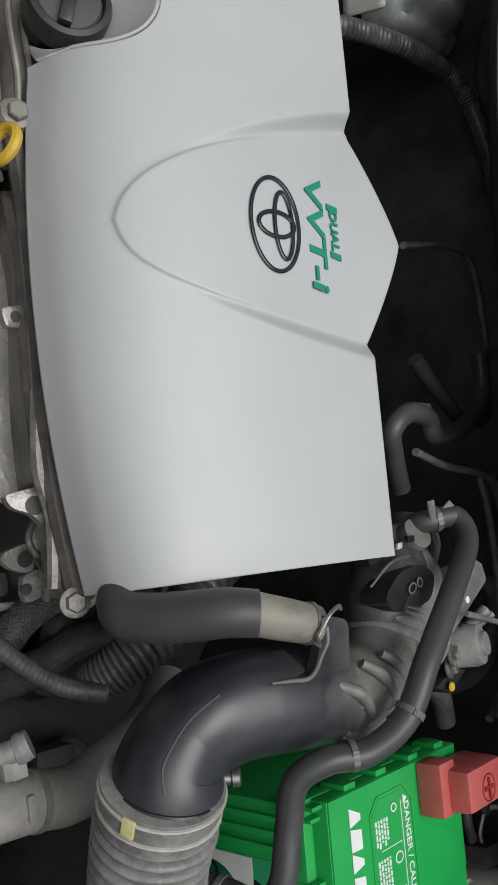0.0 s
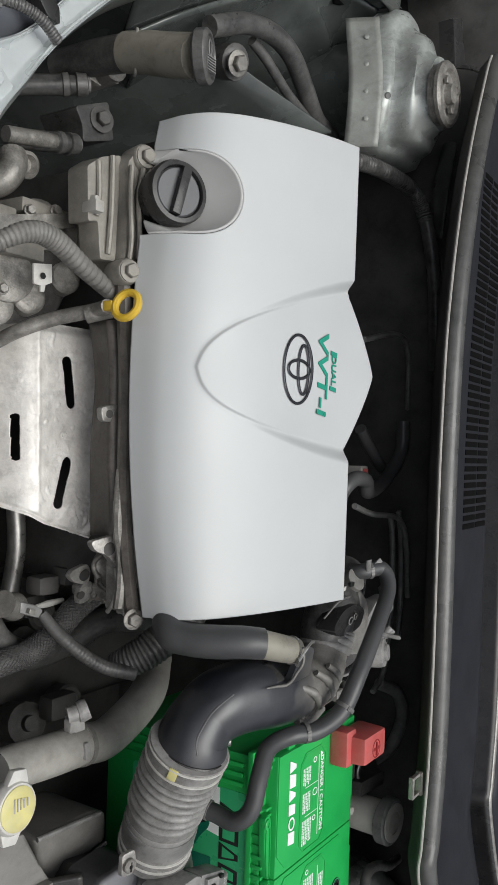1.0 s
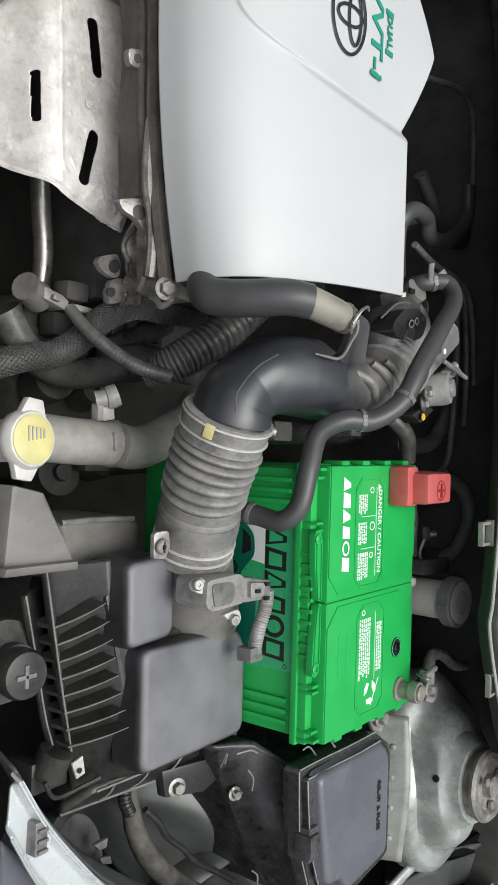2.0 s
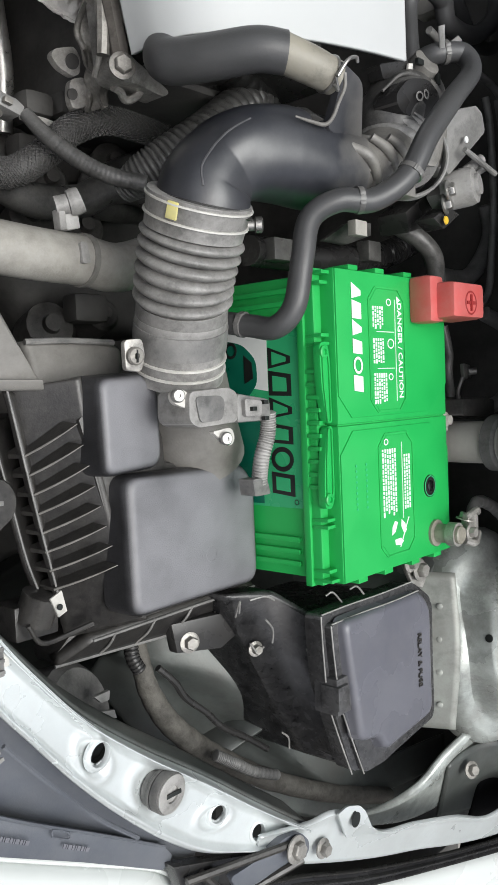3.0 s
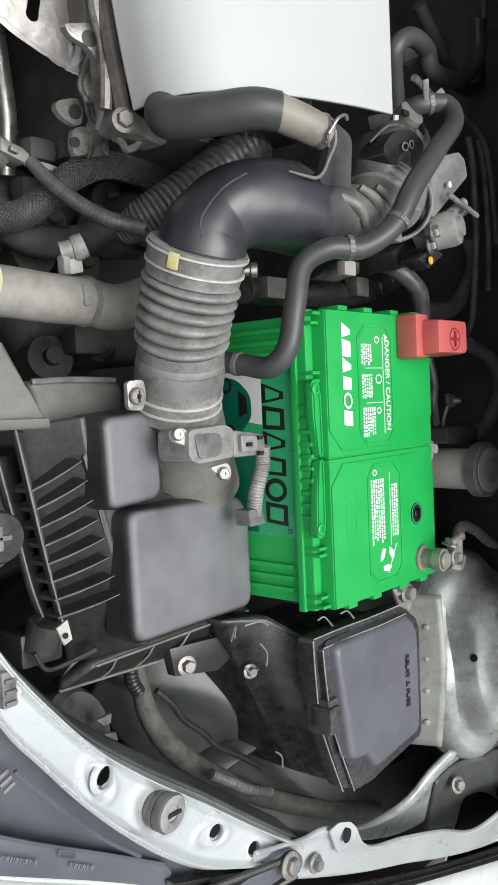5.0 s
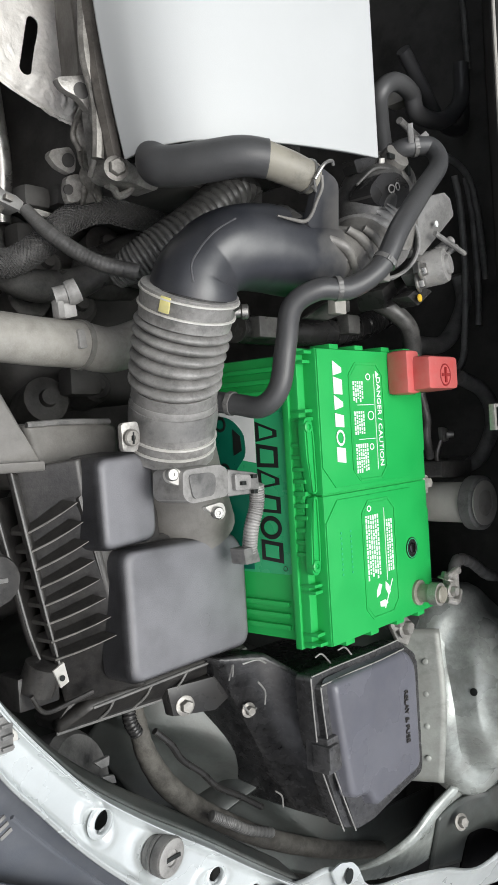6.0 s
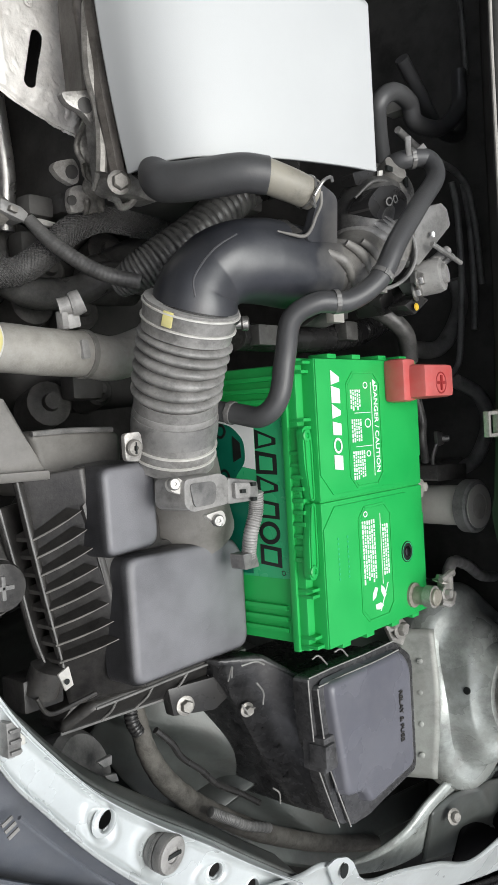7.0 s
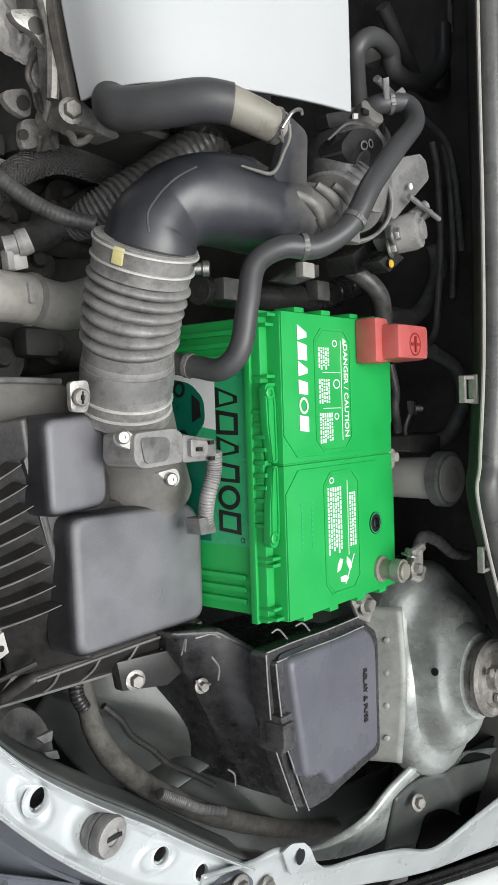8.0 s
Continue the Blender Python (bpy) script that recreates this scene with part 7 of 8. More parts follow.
slab(bm, rounded([(-0.282, 0.553, 0.808), (-0.268, 0.564, 0.810), (-0.248, 0.571, 0.812), (-0.246, 0.484, 0.808), (-0.262, 0.483, 0.806), (-0.267, 0.513, 0.807), (-0.277, 0.510, 0.806)], 0.003, 3), 0.022, 0.003)
scatter("boss", bm, "cast_tan", chain, "brownish cast boss")
# The slab between the ribs is coloured near black
bm = B()
slab(bm, [(-0.238, 0.548, 0.792), (-0.223, 0.551, 0.800), (-0.215, 0.491, 0.797), (-0.231, 0.488, 0.790)], 0.05, 0.002)
part("recess", bm, "black_dusty", chain, "near-black recess between the ribs")
bm = B()
box(bm, (-0.279, 0.517, 0.800), (-0.269, 0.527, 0.816), 0.002)
box(bm, (-0.277, 0.525, 0.800), (-0.271, 0.531, 0.813), 0.002)
scatter("pillar", bm, "hose_tan", chain, "pale cast pillar")
bm = B()
tube(bm, [(-0.259, 0.567, 0.813), (-0.257, 0.525, 0.812), (-0.256, 0.488, 0.809)], 0.0024, 8, 24)
tube(bm, [(-0.272, 0.559, 0.810), (-0.270, 0.536, 0.810), (-0.270, 0.516, 0.808)], 0.0024, 8, 24)
tube(bm, [(-0.250, 0.560, 0.826), (-0.248, 0.533, 0.824), (-0.243, 0.505, 0.822), (-0.241, 0.483, 0.819)], 0.0022, 8, 24)
tube(bm, [(-0.237, 0.561, 0.827), (-0.239, 0.536, 0.825), (-0.234, 0.507, 0.823), (-0.233, 0.487, 0.821)], 0.0022, 8, 24)
scatter("cast_rib", bm, "cast_tan", chain, "pale cast rib")
for p in ((-0.235, 0.571, 0.826), (-0.248, 0.474, 0.824)):
    bm = B()
    lathe(bm, [(0.011, -0.02), (0.011, 0), (0.0095, 0.002)], p, (-0.3, 0, 0.95), 18)
    hexbolt(bm, V(p) + V(0, 0, 0.002), (-0.3, 0, 0.95), 0.0062, 0.005)
    part("bolt", bm, "cast_tan", chain, "hex bolt on a boss")

# rods, plugs and pipes below the heat shield
pipe = thing("exhaust_pipe", (-0.152, 0.225, 0.600), "shiny steel pipe going down", "pipe")
bm = B()
tube(bm, [(-0.218, 0.310, 0.662), (-0.212, 0.270, 0.660), (-0.207, 0.230, 0.658), (-0.206, 0.186, 0.650)], 0.0088, 18, 20)
part("pipe", bm, "steel", pipe)
strap = thing("steel_rod", (-0.197, 0.186, 0.700), "bright bent steel rod below the cables", "rod")
bm = B()
tube(bm, [(-0.224, 0.181, 0.705), (-0.208, 0.182, 0.705), (-0.187, 0.182, 0.702)], [0.0020, 0.0034, 0.0026], 8, 12)
part("rod", bm, "white_metal", strap)
plug = thing("cable_plug", (-0.245, 0.189, 0.720), "grey wire plug with taped cable", "wiring plug")
bm = B()
slab(bm, [(-0.254, 0.192, 0.720), (-0.238, 0.187, 0.723), (-0.232, 0.182, 0.725), (-0.235, 0.175, 0.723), (-0.255, 0.182, 0.720)], 0.02, 0.002)
part("housing", bm, "hose_grey", plug)
bm = B()
lathe(bm, [(0.012, 0), (0.013, 0.004), (0.011, 0.018), (0.012, 0.024)], (-0.245, 0.184, 0.703), (-0.8, 0.25, 0.3), 16)
slab(bm, [(-0.249, 0.186, 0.726), (-0.243, 0.184, 0.727), (-0.244, 0.180, 0.727), (-0.250, 0.182, 0.726)], 0.004, 0.0005)
scatter("collar", bm, "alu_dirty", plug)
bm = B()
tube(bm, [(-0.231, 0.178, 0.722), (-0.223, 0.161, 0.735), (-0.209, 0.143, 0.752), (-0.195, 0.131, 0.768), (-0.174, 0.124, 0.785)], [0.0050, 0.0060, 0.0062, 0.0062, 0.0066], 12, 110, (21, 0.0004, 0.3, 1.0))
part("cable", bm, "rubber", plug, "dusty taped cable")

braid = thing("braided_hose", (-0.178, 0.165, 0.720), "black braided hose looping under the cables", "hose")
bm = B()
tube(bm, [(-0.298, 0.120, 0.680), (-0.258, 0.135, 0.700), (-0.232, 0.140, 0.705), (-0.210, 0.156, 0.715), (-0.188, 0.176, 0.720), (-0.154, 0.190, 0.720), (-0.112, 0.192, 0.715), (-0.043, 0.197, 0.700)], 0.0112, 18, 60)
bh = part("hose", bm, "dark", braid)
mid = spline([(-0.298, 0.120, 0.680), (-0.258, 0.135, 0.700), (-0.232, 0.140, 0.705), (-0.210, 0.156, 0.715), (-0.188, 0.176, 0.720), (-0.154, 0.190, 0.720), (-0.112, 0.192, 0.715), (-0.043, 0.197, 0.700)], 90)
bm = B()
for k in range(18):
    for turn in (-1, 1):
        pts = []
        for i, p in enumerate(mid[:-1]):
            d = (mid[i + 1] - p).normalized()
            u = (Vector((0, 0, 1)) - d * d.z).normalized()
            w = d.cross(u)
            a = 2 * math.pi * k / 18 + turn * i * 0.24
            pts.append(p + (u * math.cos(a) + w * math.sin(a)) * (0.0113 + 0.0003 * math.sin(i * 2.2 + turn)))
        tube(bm, pts, 0.0006, 4, len(pts))
tagged(part("braiding", bm, "braid", bh, "fine woven strands"), kind="stuff")
lower = thing("lower_hose", (-0.074, 0.159, 0.620), "black rubber hose deep in the bay", "hose", "deep hoses")
bm = B()
tube(bm, [(-0.049, 0.193, 0.660), (-0.099, 0.169, 0.660), (-0.126, 0.156, 0.660), (-0.113, 0.141, 0.650), (-0.056, 0.144, 0.640)], 0.012, 14, 30)
part("hose", bm, "rubber", lower)
lower2 = thing("lower_hose", (-0.147, 0.129, 0.620), "black rubber hose deep in the bay", "hose", "deep hoses")
bm = B()
tube(bm, [(-0.263, 0.175, 0.680), (-0.241, 0.146, 0.680), (-0.204, 0.129, 0.680), (-0.157, 0.133, 0.680), (-0.118, 0.149, 0.690), (-0.042, 0.142, 0.690)], 0.014, 14, 40)
part("hose", bm, "rubber", lower2)
tabk = thing("pale_tab", (-0.085, 0.171, 0.720), "pale plastic cable tab", "clip")
bm = B()
slab(bm, [(-0.139, 0.158, 0.755), (-0.117, 0.168, 0.757), (-0.107, 0.157, 0.755), (-0.127, 0.151, 0.753)], 0.006, 0.001)
part("tab", bm, "hose_grey", tabk)

# gearbox and floor clutter
gear = thing("gearbox", (-0.20, 0.10, 0.40), "dirty dark gearbox housing low in the bay", "gearbox")
bm = B()
slab(bm, [(-0.211, 0.202, 0.620), (-0.132, 0.218, 0.640), (0.018, 0.230, 0.640), (0.114, 0.151, 0.620), (0.046, 0.035, 0.600), (-0.140, 0.024, 0.580), (-0.204, 0.124, 0.580)], 0.18, 0.02)
part("housing", bm, "dark", gear)
bm = B()
for p, r in (((-0.191, 0.177, 0.645), 0.022), ((-0.161, 0.157, 0.650), 0.016), ((-0.123, 0.123, 0.645), 0.018), ((-0.177, 0.127, 0.645), 0.02), ((-0.095, 0.181, 0.655), 0.02), ((0.021, 0.172, 0.650), 0.02), ((-0.148, 0.037, 0.620), 0.022), ((-0.088, 0.049, 0.620), 0.016), ((-0.065, 0.174, 0.660), 0.012)):
    lathe(bm, [(r, -0.04), (r, -0.003), (r * 0.8, 0), (r * 0.4, 0.0), (r * 0.35, 0.006)], p, (-0.2, 0.2, 0.9), 18)
scatter("boss", bm, "black_dusty", gear, "sooty round boss")
bm = B()
for p, d in (((-0.202, 0.198, 0.700), (0.014, 0.010)), ((-0.172, 0.204, 0.700), (0.012, 0.010)), ((-0.191, 0.173, 0.670), (0.014, 0.012)), ((-0.117, 0.052, 0.640), (0.02, 0.014))):
    c = V(p)
    box(bm, c - V(d[0], d[1], 0.02), c + V(d[0] * 0.9, d[1] * 0.9, 0.002), 0.0065)
scatter("block", bm, "dark", gear, "sooty cast block")

# radiator filler
tank = thing("radiator", (-0.40, 0.12, 0.60), "black plastic radiator tank with a yellow-topped cap", "radiator")
bm = B()
slab(bm, [(-0.455, -0.30, 0.765), (-0.365, -0.30, 0.765), (-0.345, 0.05, 0.765), (-0.345, 0.52, 0.765), (-0.455, 0.52, 0.765)], 0.14, 0.01)
part("tank", bm, "black_dusty", tank)
bm = B()
for k in range(7):
    y = -0.20 + 0.1 * k
    box(bm, (-0.44, y - 0.003, 0.76), (-0.36, y + 0.003, 0.775), 0.001)
scatter("rib", bm, "black_dusty", tank)

bm = B()
c = V((-0.344, 0.070, 0.822))
lathe(bm, [(0.014, -0.07), (0.014, -0.012), (0.0175, -0.010), (0.0196, -0.006), (0.0196, -0.001), (0.0175, 0.0025), (0.010, 0.003)], c, (0.02, 0.05, 1), 32)
for a in (0.35, math.pi + 0.35):
    d = Vector((math.sin(a) * 0.4, math.cos(a), 0)).normalized()
    s = Vector((d.y, -d.x, 0))
    slab(bm, [c + d * 0.0265 + s * 0.006, c + d * 0.0265 - s * 0.006, c + d * 0.014 - s * 0.011, c + d * 0.014 + s * 0.011], 0.006, 0.0015)
rcap = part("cap", bm, "white_metal", tank, "pressed steel filler cap")
bm = B()
lathe(bm, [(0.0160, 0.0015), (0.0160, 0.0034), (0.014, 0.0045), (0.005, 0.0048)], c, (0.02, 0.05, 1), 32)
part("sticker", bm, "yellow_pale", rcap, "round faded yellow sticker")
bm = B()
for k in range(5):
    bars(bm, c + V(-0.004 + 0.003 * k - 0.001, 0.004, 0.0052), (0, -1, 0), (1, 0, 0), [0.010 - 0.001 * k], 0, 0.0012, 0.0002)
tagged(part("sticker_print", bm, "hose_tan", rcap), kind="stuff")
fancap = thing("coolant_bottle", (-0.255, -0.104, 0.700), "dusty grey coolant bottle with a cross-marked cap", "coolant bottle")
bm = B()
lathe(bm, [(0.030, -0.09), (0.030, -0.03), (0.016, -0.022), (0.016, -0.012)], (-0.316, -0.089, 0.790), (-0.1, 0, 1), 28)
part("bottle", bm, "black_dusty", fancap)
bm = B()
lathe(bm, [(0.015, -0.012), (0.0172, -0.011), (0.0180, -0.002), (0.016, 0.004), (0.008, 0.0055)], (-0.319, -0.091, 0.790), (-0.1, 0, 1), 22)
part("cap", bm, "airbox", fancap)
bm = B()
c = V((-0.321, -0.091, 0.796))
box(bm, c - V(0.008, 0.0015, 0.003), c + V(0.008, 0.0015, 0.001), 0.0006)
box(bm, c - V(0.0015, 0.008, 0.003), c + V(0.0015, 0.008, 0.001), 0.0006)
part("cross_mark", bm, "hose_grey", fancap)

# ---- throttle body and manifold end ----
thr = thing("throttle_unit", (0.164, 0.212, 0.800), "black and grey throttle body with ribbed coupling", "throttle body")
bm = B()
tube(bm, [(-0.066, 0.127, 0.913), (-0.052, 0.140, 0.913), (-0.046, 0.152, 0.911)], [0.0225, 0.0225, 0.0222], 28, 14)
part("coupling", bm, "outlet", thr, "grey rubber coupling")
bm = B()
tube(bm, [(-0.046, 0.150, 0.911), (-0.044, 0.164, 0.912), (-0.032, 0.178, 0.911), (-0.006, 0.190, 0.904), (0.030, 0.202, 0.890)], [0.0235, 0.0250, 0.0262, 0.0255, 0.0250], 34, 40)
man = part("manifold_end", bm, "rubber", thr, "dusty black manifold end")
bm = B()
MOUTH = [(-0.072, 0.172, 0.933), (-0.058, 0.186, 0.937), (-0.036, 0.190, 0.940), (-0.020, 0.182, 0.940), (-0.024, 0.166, 0.938), (-0.046, 0.160, 0.936), (-0.066, 0.162, 0.934)]
slab(bm, [onto(MOUTH, p)[0] for p in rounded(MOUTH, 0.007, 5)], 0.020, 0.0035)
part("raised_pad", bm, "black", man, "smooth black raised pad")
bm = B()
tube(bm, [(-0.070, 0.178, 0.922), (-0.053, 0.192, 0.928), (-0.031, 0.194, 0.930), (-0.016, 0.184, 0.930), (-0.019, 0.166, 0.929)], [0.0010, 0.0014, 0.0016, 0.0016, 0.0012], 10, 40)
part("pad_rim", bm, "rubber", man, "dusty rolled rim")
bm = B()
tube(bm, [(-0.020, 0.196, 0.915), (-0.012, 0.182, 0.920), (-0.008, 0.160, 0.918), (-0.006, 0.140, 0.912)], [0.013, 0.017, 0.018, 0.017], 22, 30)
part("neck_web", bm, "outlet", thr, "dusty grey casting beside the manifold end")
bm = B()
tube(bm, [(-0.048, 0.143, 0.912), (-0.043, 0.156, 0.912), (-0.041, 0.163, 0.912)], [0.0245, 0.0250, 0.0252], 40, 70, (4, 0.0018, 0.0, 1.0))
part("coupling_ring", bm, "bellows", thr, "thin grey coupling rings")
bm = B()
TA = Vector((-0.72, -0.05, 0.69)).normalized()
TC = Vector((-0.021, 0.142, 0.912))
lathe(bm, [(0.0235, -0.050), (0.0240, -0.004), (0.0230, 0.002), (0.012, 0.003)], TC, TA, 40)
part("bore", bm, "black", thr, "black throttle bore")
TX1, TY1 = TA.orthogonal().normalized(), TA.cross(TA.orthogonal().normalized())
bm = B()
for k in range(4):
    ring(bm, TC + TA * (0.004 - 0.0036 * k), 0.0290, 0.0290, TX1, TY1, 0.0016, 56, 1.0)
scatter("clamp_ring", bm, "hose_grey", thr, "grey ribbed coupling ring")
bm = B()
box(bm, V((-0.062, 0.108, 0.936)) - V(0.007, 0.005, 0.010), V((-0.062, 0.108, 0.936)) + V(0.007, 0.005, 0.002), 0.0015)
part("lug", bm, "outlet", thr, "dusty grey moulded lug")
bm = B()
ring(bm, V((-0.048, 0.175, 0.9392)), 0.0045, 0.0028, (1, 0.4, 0), (-0.4, 1, 0), 0.0007, 20)
ring(bm, V((-0.040, 0.178, 0.9400)), 0.0028, 0.0028, (1, 0.4, 0), (-0.4, 1, 0), 0.0007, 20)
scatter("moulded_mark", bm, "hose_grey", thr)
bm = B()
lathe(bm, [(0.0135, -0.030), (0.0135, -0.004), (0.0145, -0.003), (0.0145, 0.003), (0.0115, 0.005), (0.0110, 0.014), (0.0080, 0.015)], (-0.016, 0.203, 0.917), (-0.15, 0.45, 0.85), 26)
valve = part("vacuum_valve", bm, "outlet", thr, "grey valve fitting under the hose end")
bm = B()
for p, d in (((-0.030, 0.206, 0.930), (0.0042, 0.0022)), ((-0.004, 0.200, 0.930), (0.0022, 0.0042))):
    box(bm, V(p) - V(d[0], d[1], 0.002), V(p) + V(d[0], d[1], 0.001), 0.0006)
scatter("window", bm, "ink", valve)
bm = B()
slab(bm, rounded([(-0.066, 0.199, 0.918), (-0.038, 0.207, 0.924), (-0.030, 0.203, 0.924), (-0.036, 0.196, 0.922), (-0.060, 0.190, 0.917)], 0.002, 3), 0.012, 0.0015)
part("wire_plug", bm, "black", thr, "black wire plug beside the fitting")
bm = B()
slab(bm, [(-0.040, 0.2035, 0.9265), (-0.035, 0.2045, 0.9270), (-0.035, 0.2005, 0.9265), (-0.040, 0.1995, 0.9260)], 0.002, 0.0003)
part("pale_tab", bm, "white_metal", thr, "small pale tab")
bm = B()
slab(bm, [(0.021, 0.183, 0.934), (0.039, 0.188, 0.940), (0.049, 0.184, 0.940), (0.058, 0.171, 0.938), (0.026, 0.135, 0.922), (-0.002, 0.140, 0.922), (-0.002, 0.159, 0.930)], 0.016, 0.003)
part("bracket", bm, "hose_grey", thr, "dusty grey bracket plate")
bm = B()
lathe(bm, [(0.0026, 0), (0.0026, 0.001)], (0.028, 0.160, 0.935), (0, 0, 1), 14)
part("bracket_dot", bm, "white", thr)
sen = thing("throttle_sensor", (0.170, 0.152, 0.860), "pale grey throttle sensor with black plug", "sensor")
bm = B()
lathe(bm, [(0.015, -0.02), (0.0155, 0.0), (0.014, 0.005), (0.009, 0.006), (0.008, 0.009), (0.004, 0.009)], (0.042, 0.127, 0.930), (0.2, 0.1, 0.95), 26)
slab(bm, [(0.030, 0.123, 0.914), (0.045, 0.139, 0.917), (0.061, 0.141, 0.919), (0.059, 0.117, 0.917), (0.040, 0.114, 0.914)], 0.018, 0.003)
part("body", bm, "bellows", sen)
bm = B()
for p in ((0.039, 0.134, 0.924), (0.024, 0.123, 0.920), (0.026, 0.113, 0.916)):
    hexbolt(bm, p, (0.2, 0.1, 0.95), 0.0055, 0.005)
scatter("screw_piece", bm, "steel", sen)
bm = B()
slab(bm, [(0.011, 0.101, 0.914), (0.031, 0.112, 0.917), (0.049, 0.108, 0.918), (0.029, 0.094, 0.914)], 0.018, 0.002)
part("plug", bm, "black", sen)
bm = B()
lathe(bm, [(0.0035, 0), (0.003, 0.001)], (0.024, 0.100, 0.918), (0, 0, 1), 12)
part("yellow_dot", bm, "yellow", sen)
bm = B()
tube(bm, [(0.022, 0.151, 0.937), (0.068, 0.139, 0.940)], 0.0022, 8, 6)
tube(bm, [(0.041, 0.139, 0.927), (0.056, 0.150, 0.934)], 0.0045, 10, 6)
tube(bm, [(0.056, 0.139, 0.927), (0.066, 0.146, 0.934)], 0.003, 10, 6)
scatter("rod", bm, "hose_grey", sen)
bm = B()
slab(bm, [(0.019, 0.112, 0.885), (0.044, 0.129, 0.890), (0.059, 0.121, 0.890), (0.057, 0.104, 0.885), (0.032, 0.097, 0.880)], 0.03, 0.004)
part("mount", bm, "black", sen)

# small hoses and pipes round the throttle body
def hose(name, pts, r, material, label, group=""):
    t = thing(name, pts[0], label, "hose", group)
    bm = B()
    tube(bm, pts, r, 14, 10 * len(pts))
    part("hose", bm, material, t)
    return t


hose("heater_hose", [(0.051, 0.107, 0.860), (0.063, 0.097, 0.870), (0.079, 0.082, 0.875), (0.092, 0.058, 0.870)], 0.0085, "rubber", "thin black heater hose by the battery", "heater hoses")
hose("heater_hose", [(0.258, 0.157, 0.840), (0.267, 0.130, 0.840), (0.243, 0.098, 0.840), (0.206, 0.076, 0.840), (0.146, 0.074, 0.840)], 0.009, "hose_grey", "thin black heater hose by the firewall", "heater hoses")
hose("coolant_hose", [(0.078, 0.246, 0.860), (0.056, 0.273, 0.870), (0.042, 0.290, 0.880), (0.060, 0.304, 0.885), (0.089, 0.302, 0.885), (0.109, 0.289, 0.880), (0.179, 0.302, 0.870), (0.224, 0.334, 0.870), (0.229, 0.374, 0.870)], 0.0085, "hose_satin", "black coolant hose bending in front of the firewall")
hose("brake_pipe", [(0.220, 0.256, 0.860), (0.230, 0.224, 0.860), (0.233, 0.154, 0.860), (0.226, 0.100, 0.860), (0.215, 0.058, 0.860), (0.185, 0.040, 0.860)], 0.0036, "hose_grey", "thin black brake pipe on the firewall", "brake pipes")
hose("brake_pipe", [(0.247, 0.259, 0.860), (0.259, 0.217, 0.860), (0.263, 0.146, 0.860), (0.259, 0.097, 0.860)], 0.0036, "hose_grey", "thin black brake pipe on the firewall", "brake pipes")
# A cable, drawn with the hose helper
hose("battery_cable", [(0.103, 0.022, 0.870), (0.108, -0.002, 0.872), (0.106, -0.019, 0.872), (0.121, -0.041, 0.866)], 0.0042, "rubber", "thin black cable behind the battery")
hose("heater_hose", [(0.226, 0.040, 0.850), (0.258, 0.022, 0.862), (0.268, -0.010, 0.866), (0.252, -0.047, 0.858), (0.232, -0.060, 0.845)], 0.0080, "hose_grey", "grey hose bending by the reservoir", "heater hoses")
fw = thing("firewall_hose", (0.120, 0.676, 0.848), "grey corrugated hose running down the firewall", "hose")
bm = B()
tube(bm, [(0.040, 0.655, 0.839), (0.120, 0.674, 0.848), (0.190, 0.676, 0.861), (0.250, 0.668, 0.867), (0.270, 0.629, 0.877), (0.280, 0.563, 0.885), (0.285, 0.504, 0.887), (0.290, 0.445, 0.887)], 0.0095, 14, 280, (48, 0.0018, 0.0, 0.55))
part("hose", bm, "rubber", fw)
hose("evaporator_hose", [(0.124, 0.361, 0.860), (0.159, 0.334, 0.860), (0.219, 0.313, 0.850), (0.266, 0.322, 0.850), (0.272, 0.368, 0.850)], 0.007, "hose_satin", "black hose behind the engine cover")
hose("rear_pipe", [(0.074, 0.274, 0.880), (0.121, 0.263, 0.880), (0.200, 0.253, 0.880), (0.227, 0.219, 0.880), (0.262, 0.148, 0.870)], 0.0034, "hose_grey", "thin bent pipe behind the engine", "rear pipes")
hose("rear_pipe", [(0.124, 0.465, 0.860), (0.219, 0.484, 0.860), (0.259, 0.468, 0.860), (0.290, 0.393, 0.850)], 0.0034, "hose_grey", "thin bent pipe behind the engine", "rear pipes")
relay = thing("firewall_block", (0.171, 0.309, 0.840), "small pale plug behind the engine cover", "plug")
bm = B()
c = V((0.110, 0.310, 0.870))
box(bm, c - V(0.009, 0.008, 0.02), c + V(0.009, 0.008, 0.004), 0.002)
part("body", bm, "hose_tan", relay)
bm = B()
box(bm, c + V(-0.006, -0.005, 0.004), c + V(0.006, 0.005, 0.006), 0.001)
part("face", bm, "red", relay)

under = thing("battery_loom", (0.066, 0.097, 0.780), "black ribbed cable loom behind the battery", "wiring")
bm = B()
tube(bm, [(-0.082, 0.083, 0.800), (-0.030, 0.083, 0.800), (0.024, 0.083, 0.810), (0.082, 0.090, 0.815), (0.132, 0.106, 0.820)], 0.0125, 14, 120, (20, 0.0012, 0.55, 0.95))
part("sleeve", bm, "black", under)
bm = B()
box(bm, V((-0.060, 0.083, 0.815)) - V(0.014, 0.009, 0.01), V((-0.060, 0.083, 0.815)) + V(0.014, 0.009, 0.006), 0.002)
box(bm, V((0.050, 0.090, 0.830)) - V(0.010, 0.009, 0.01), V((0.050, 0.090, 0.830)) + V(0.010, 0.009, 0.004), 0.002)
scatter("clip", bm, "rubber", under)
bm = B()
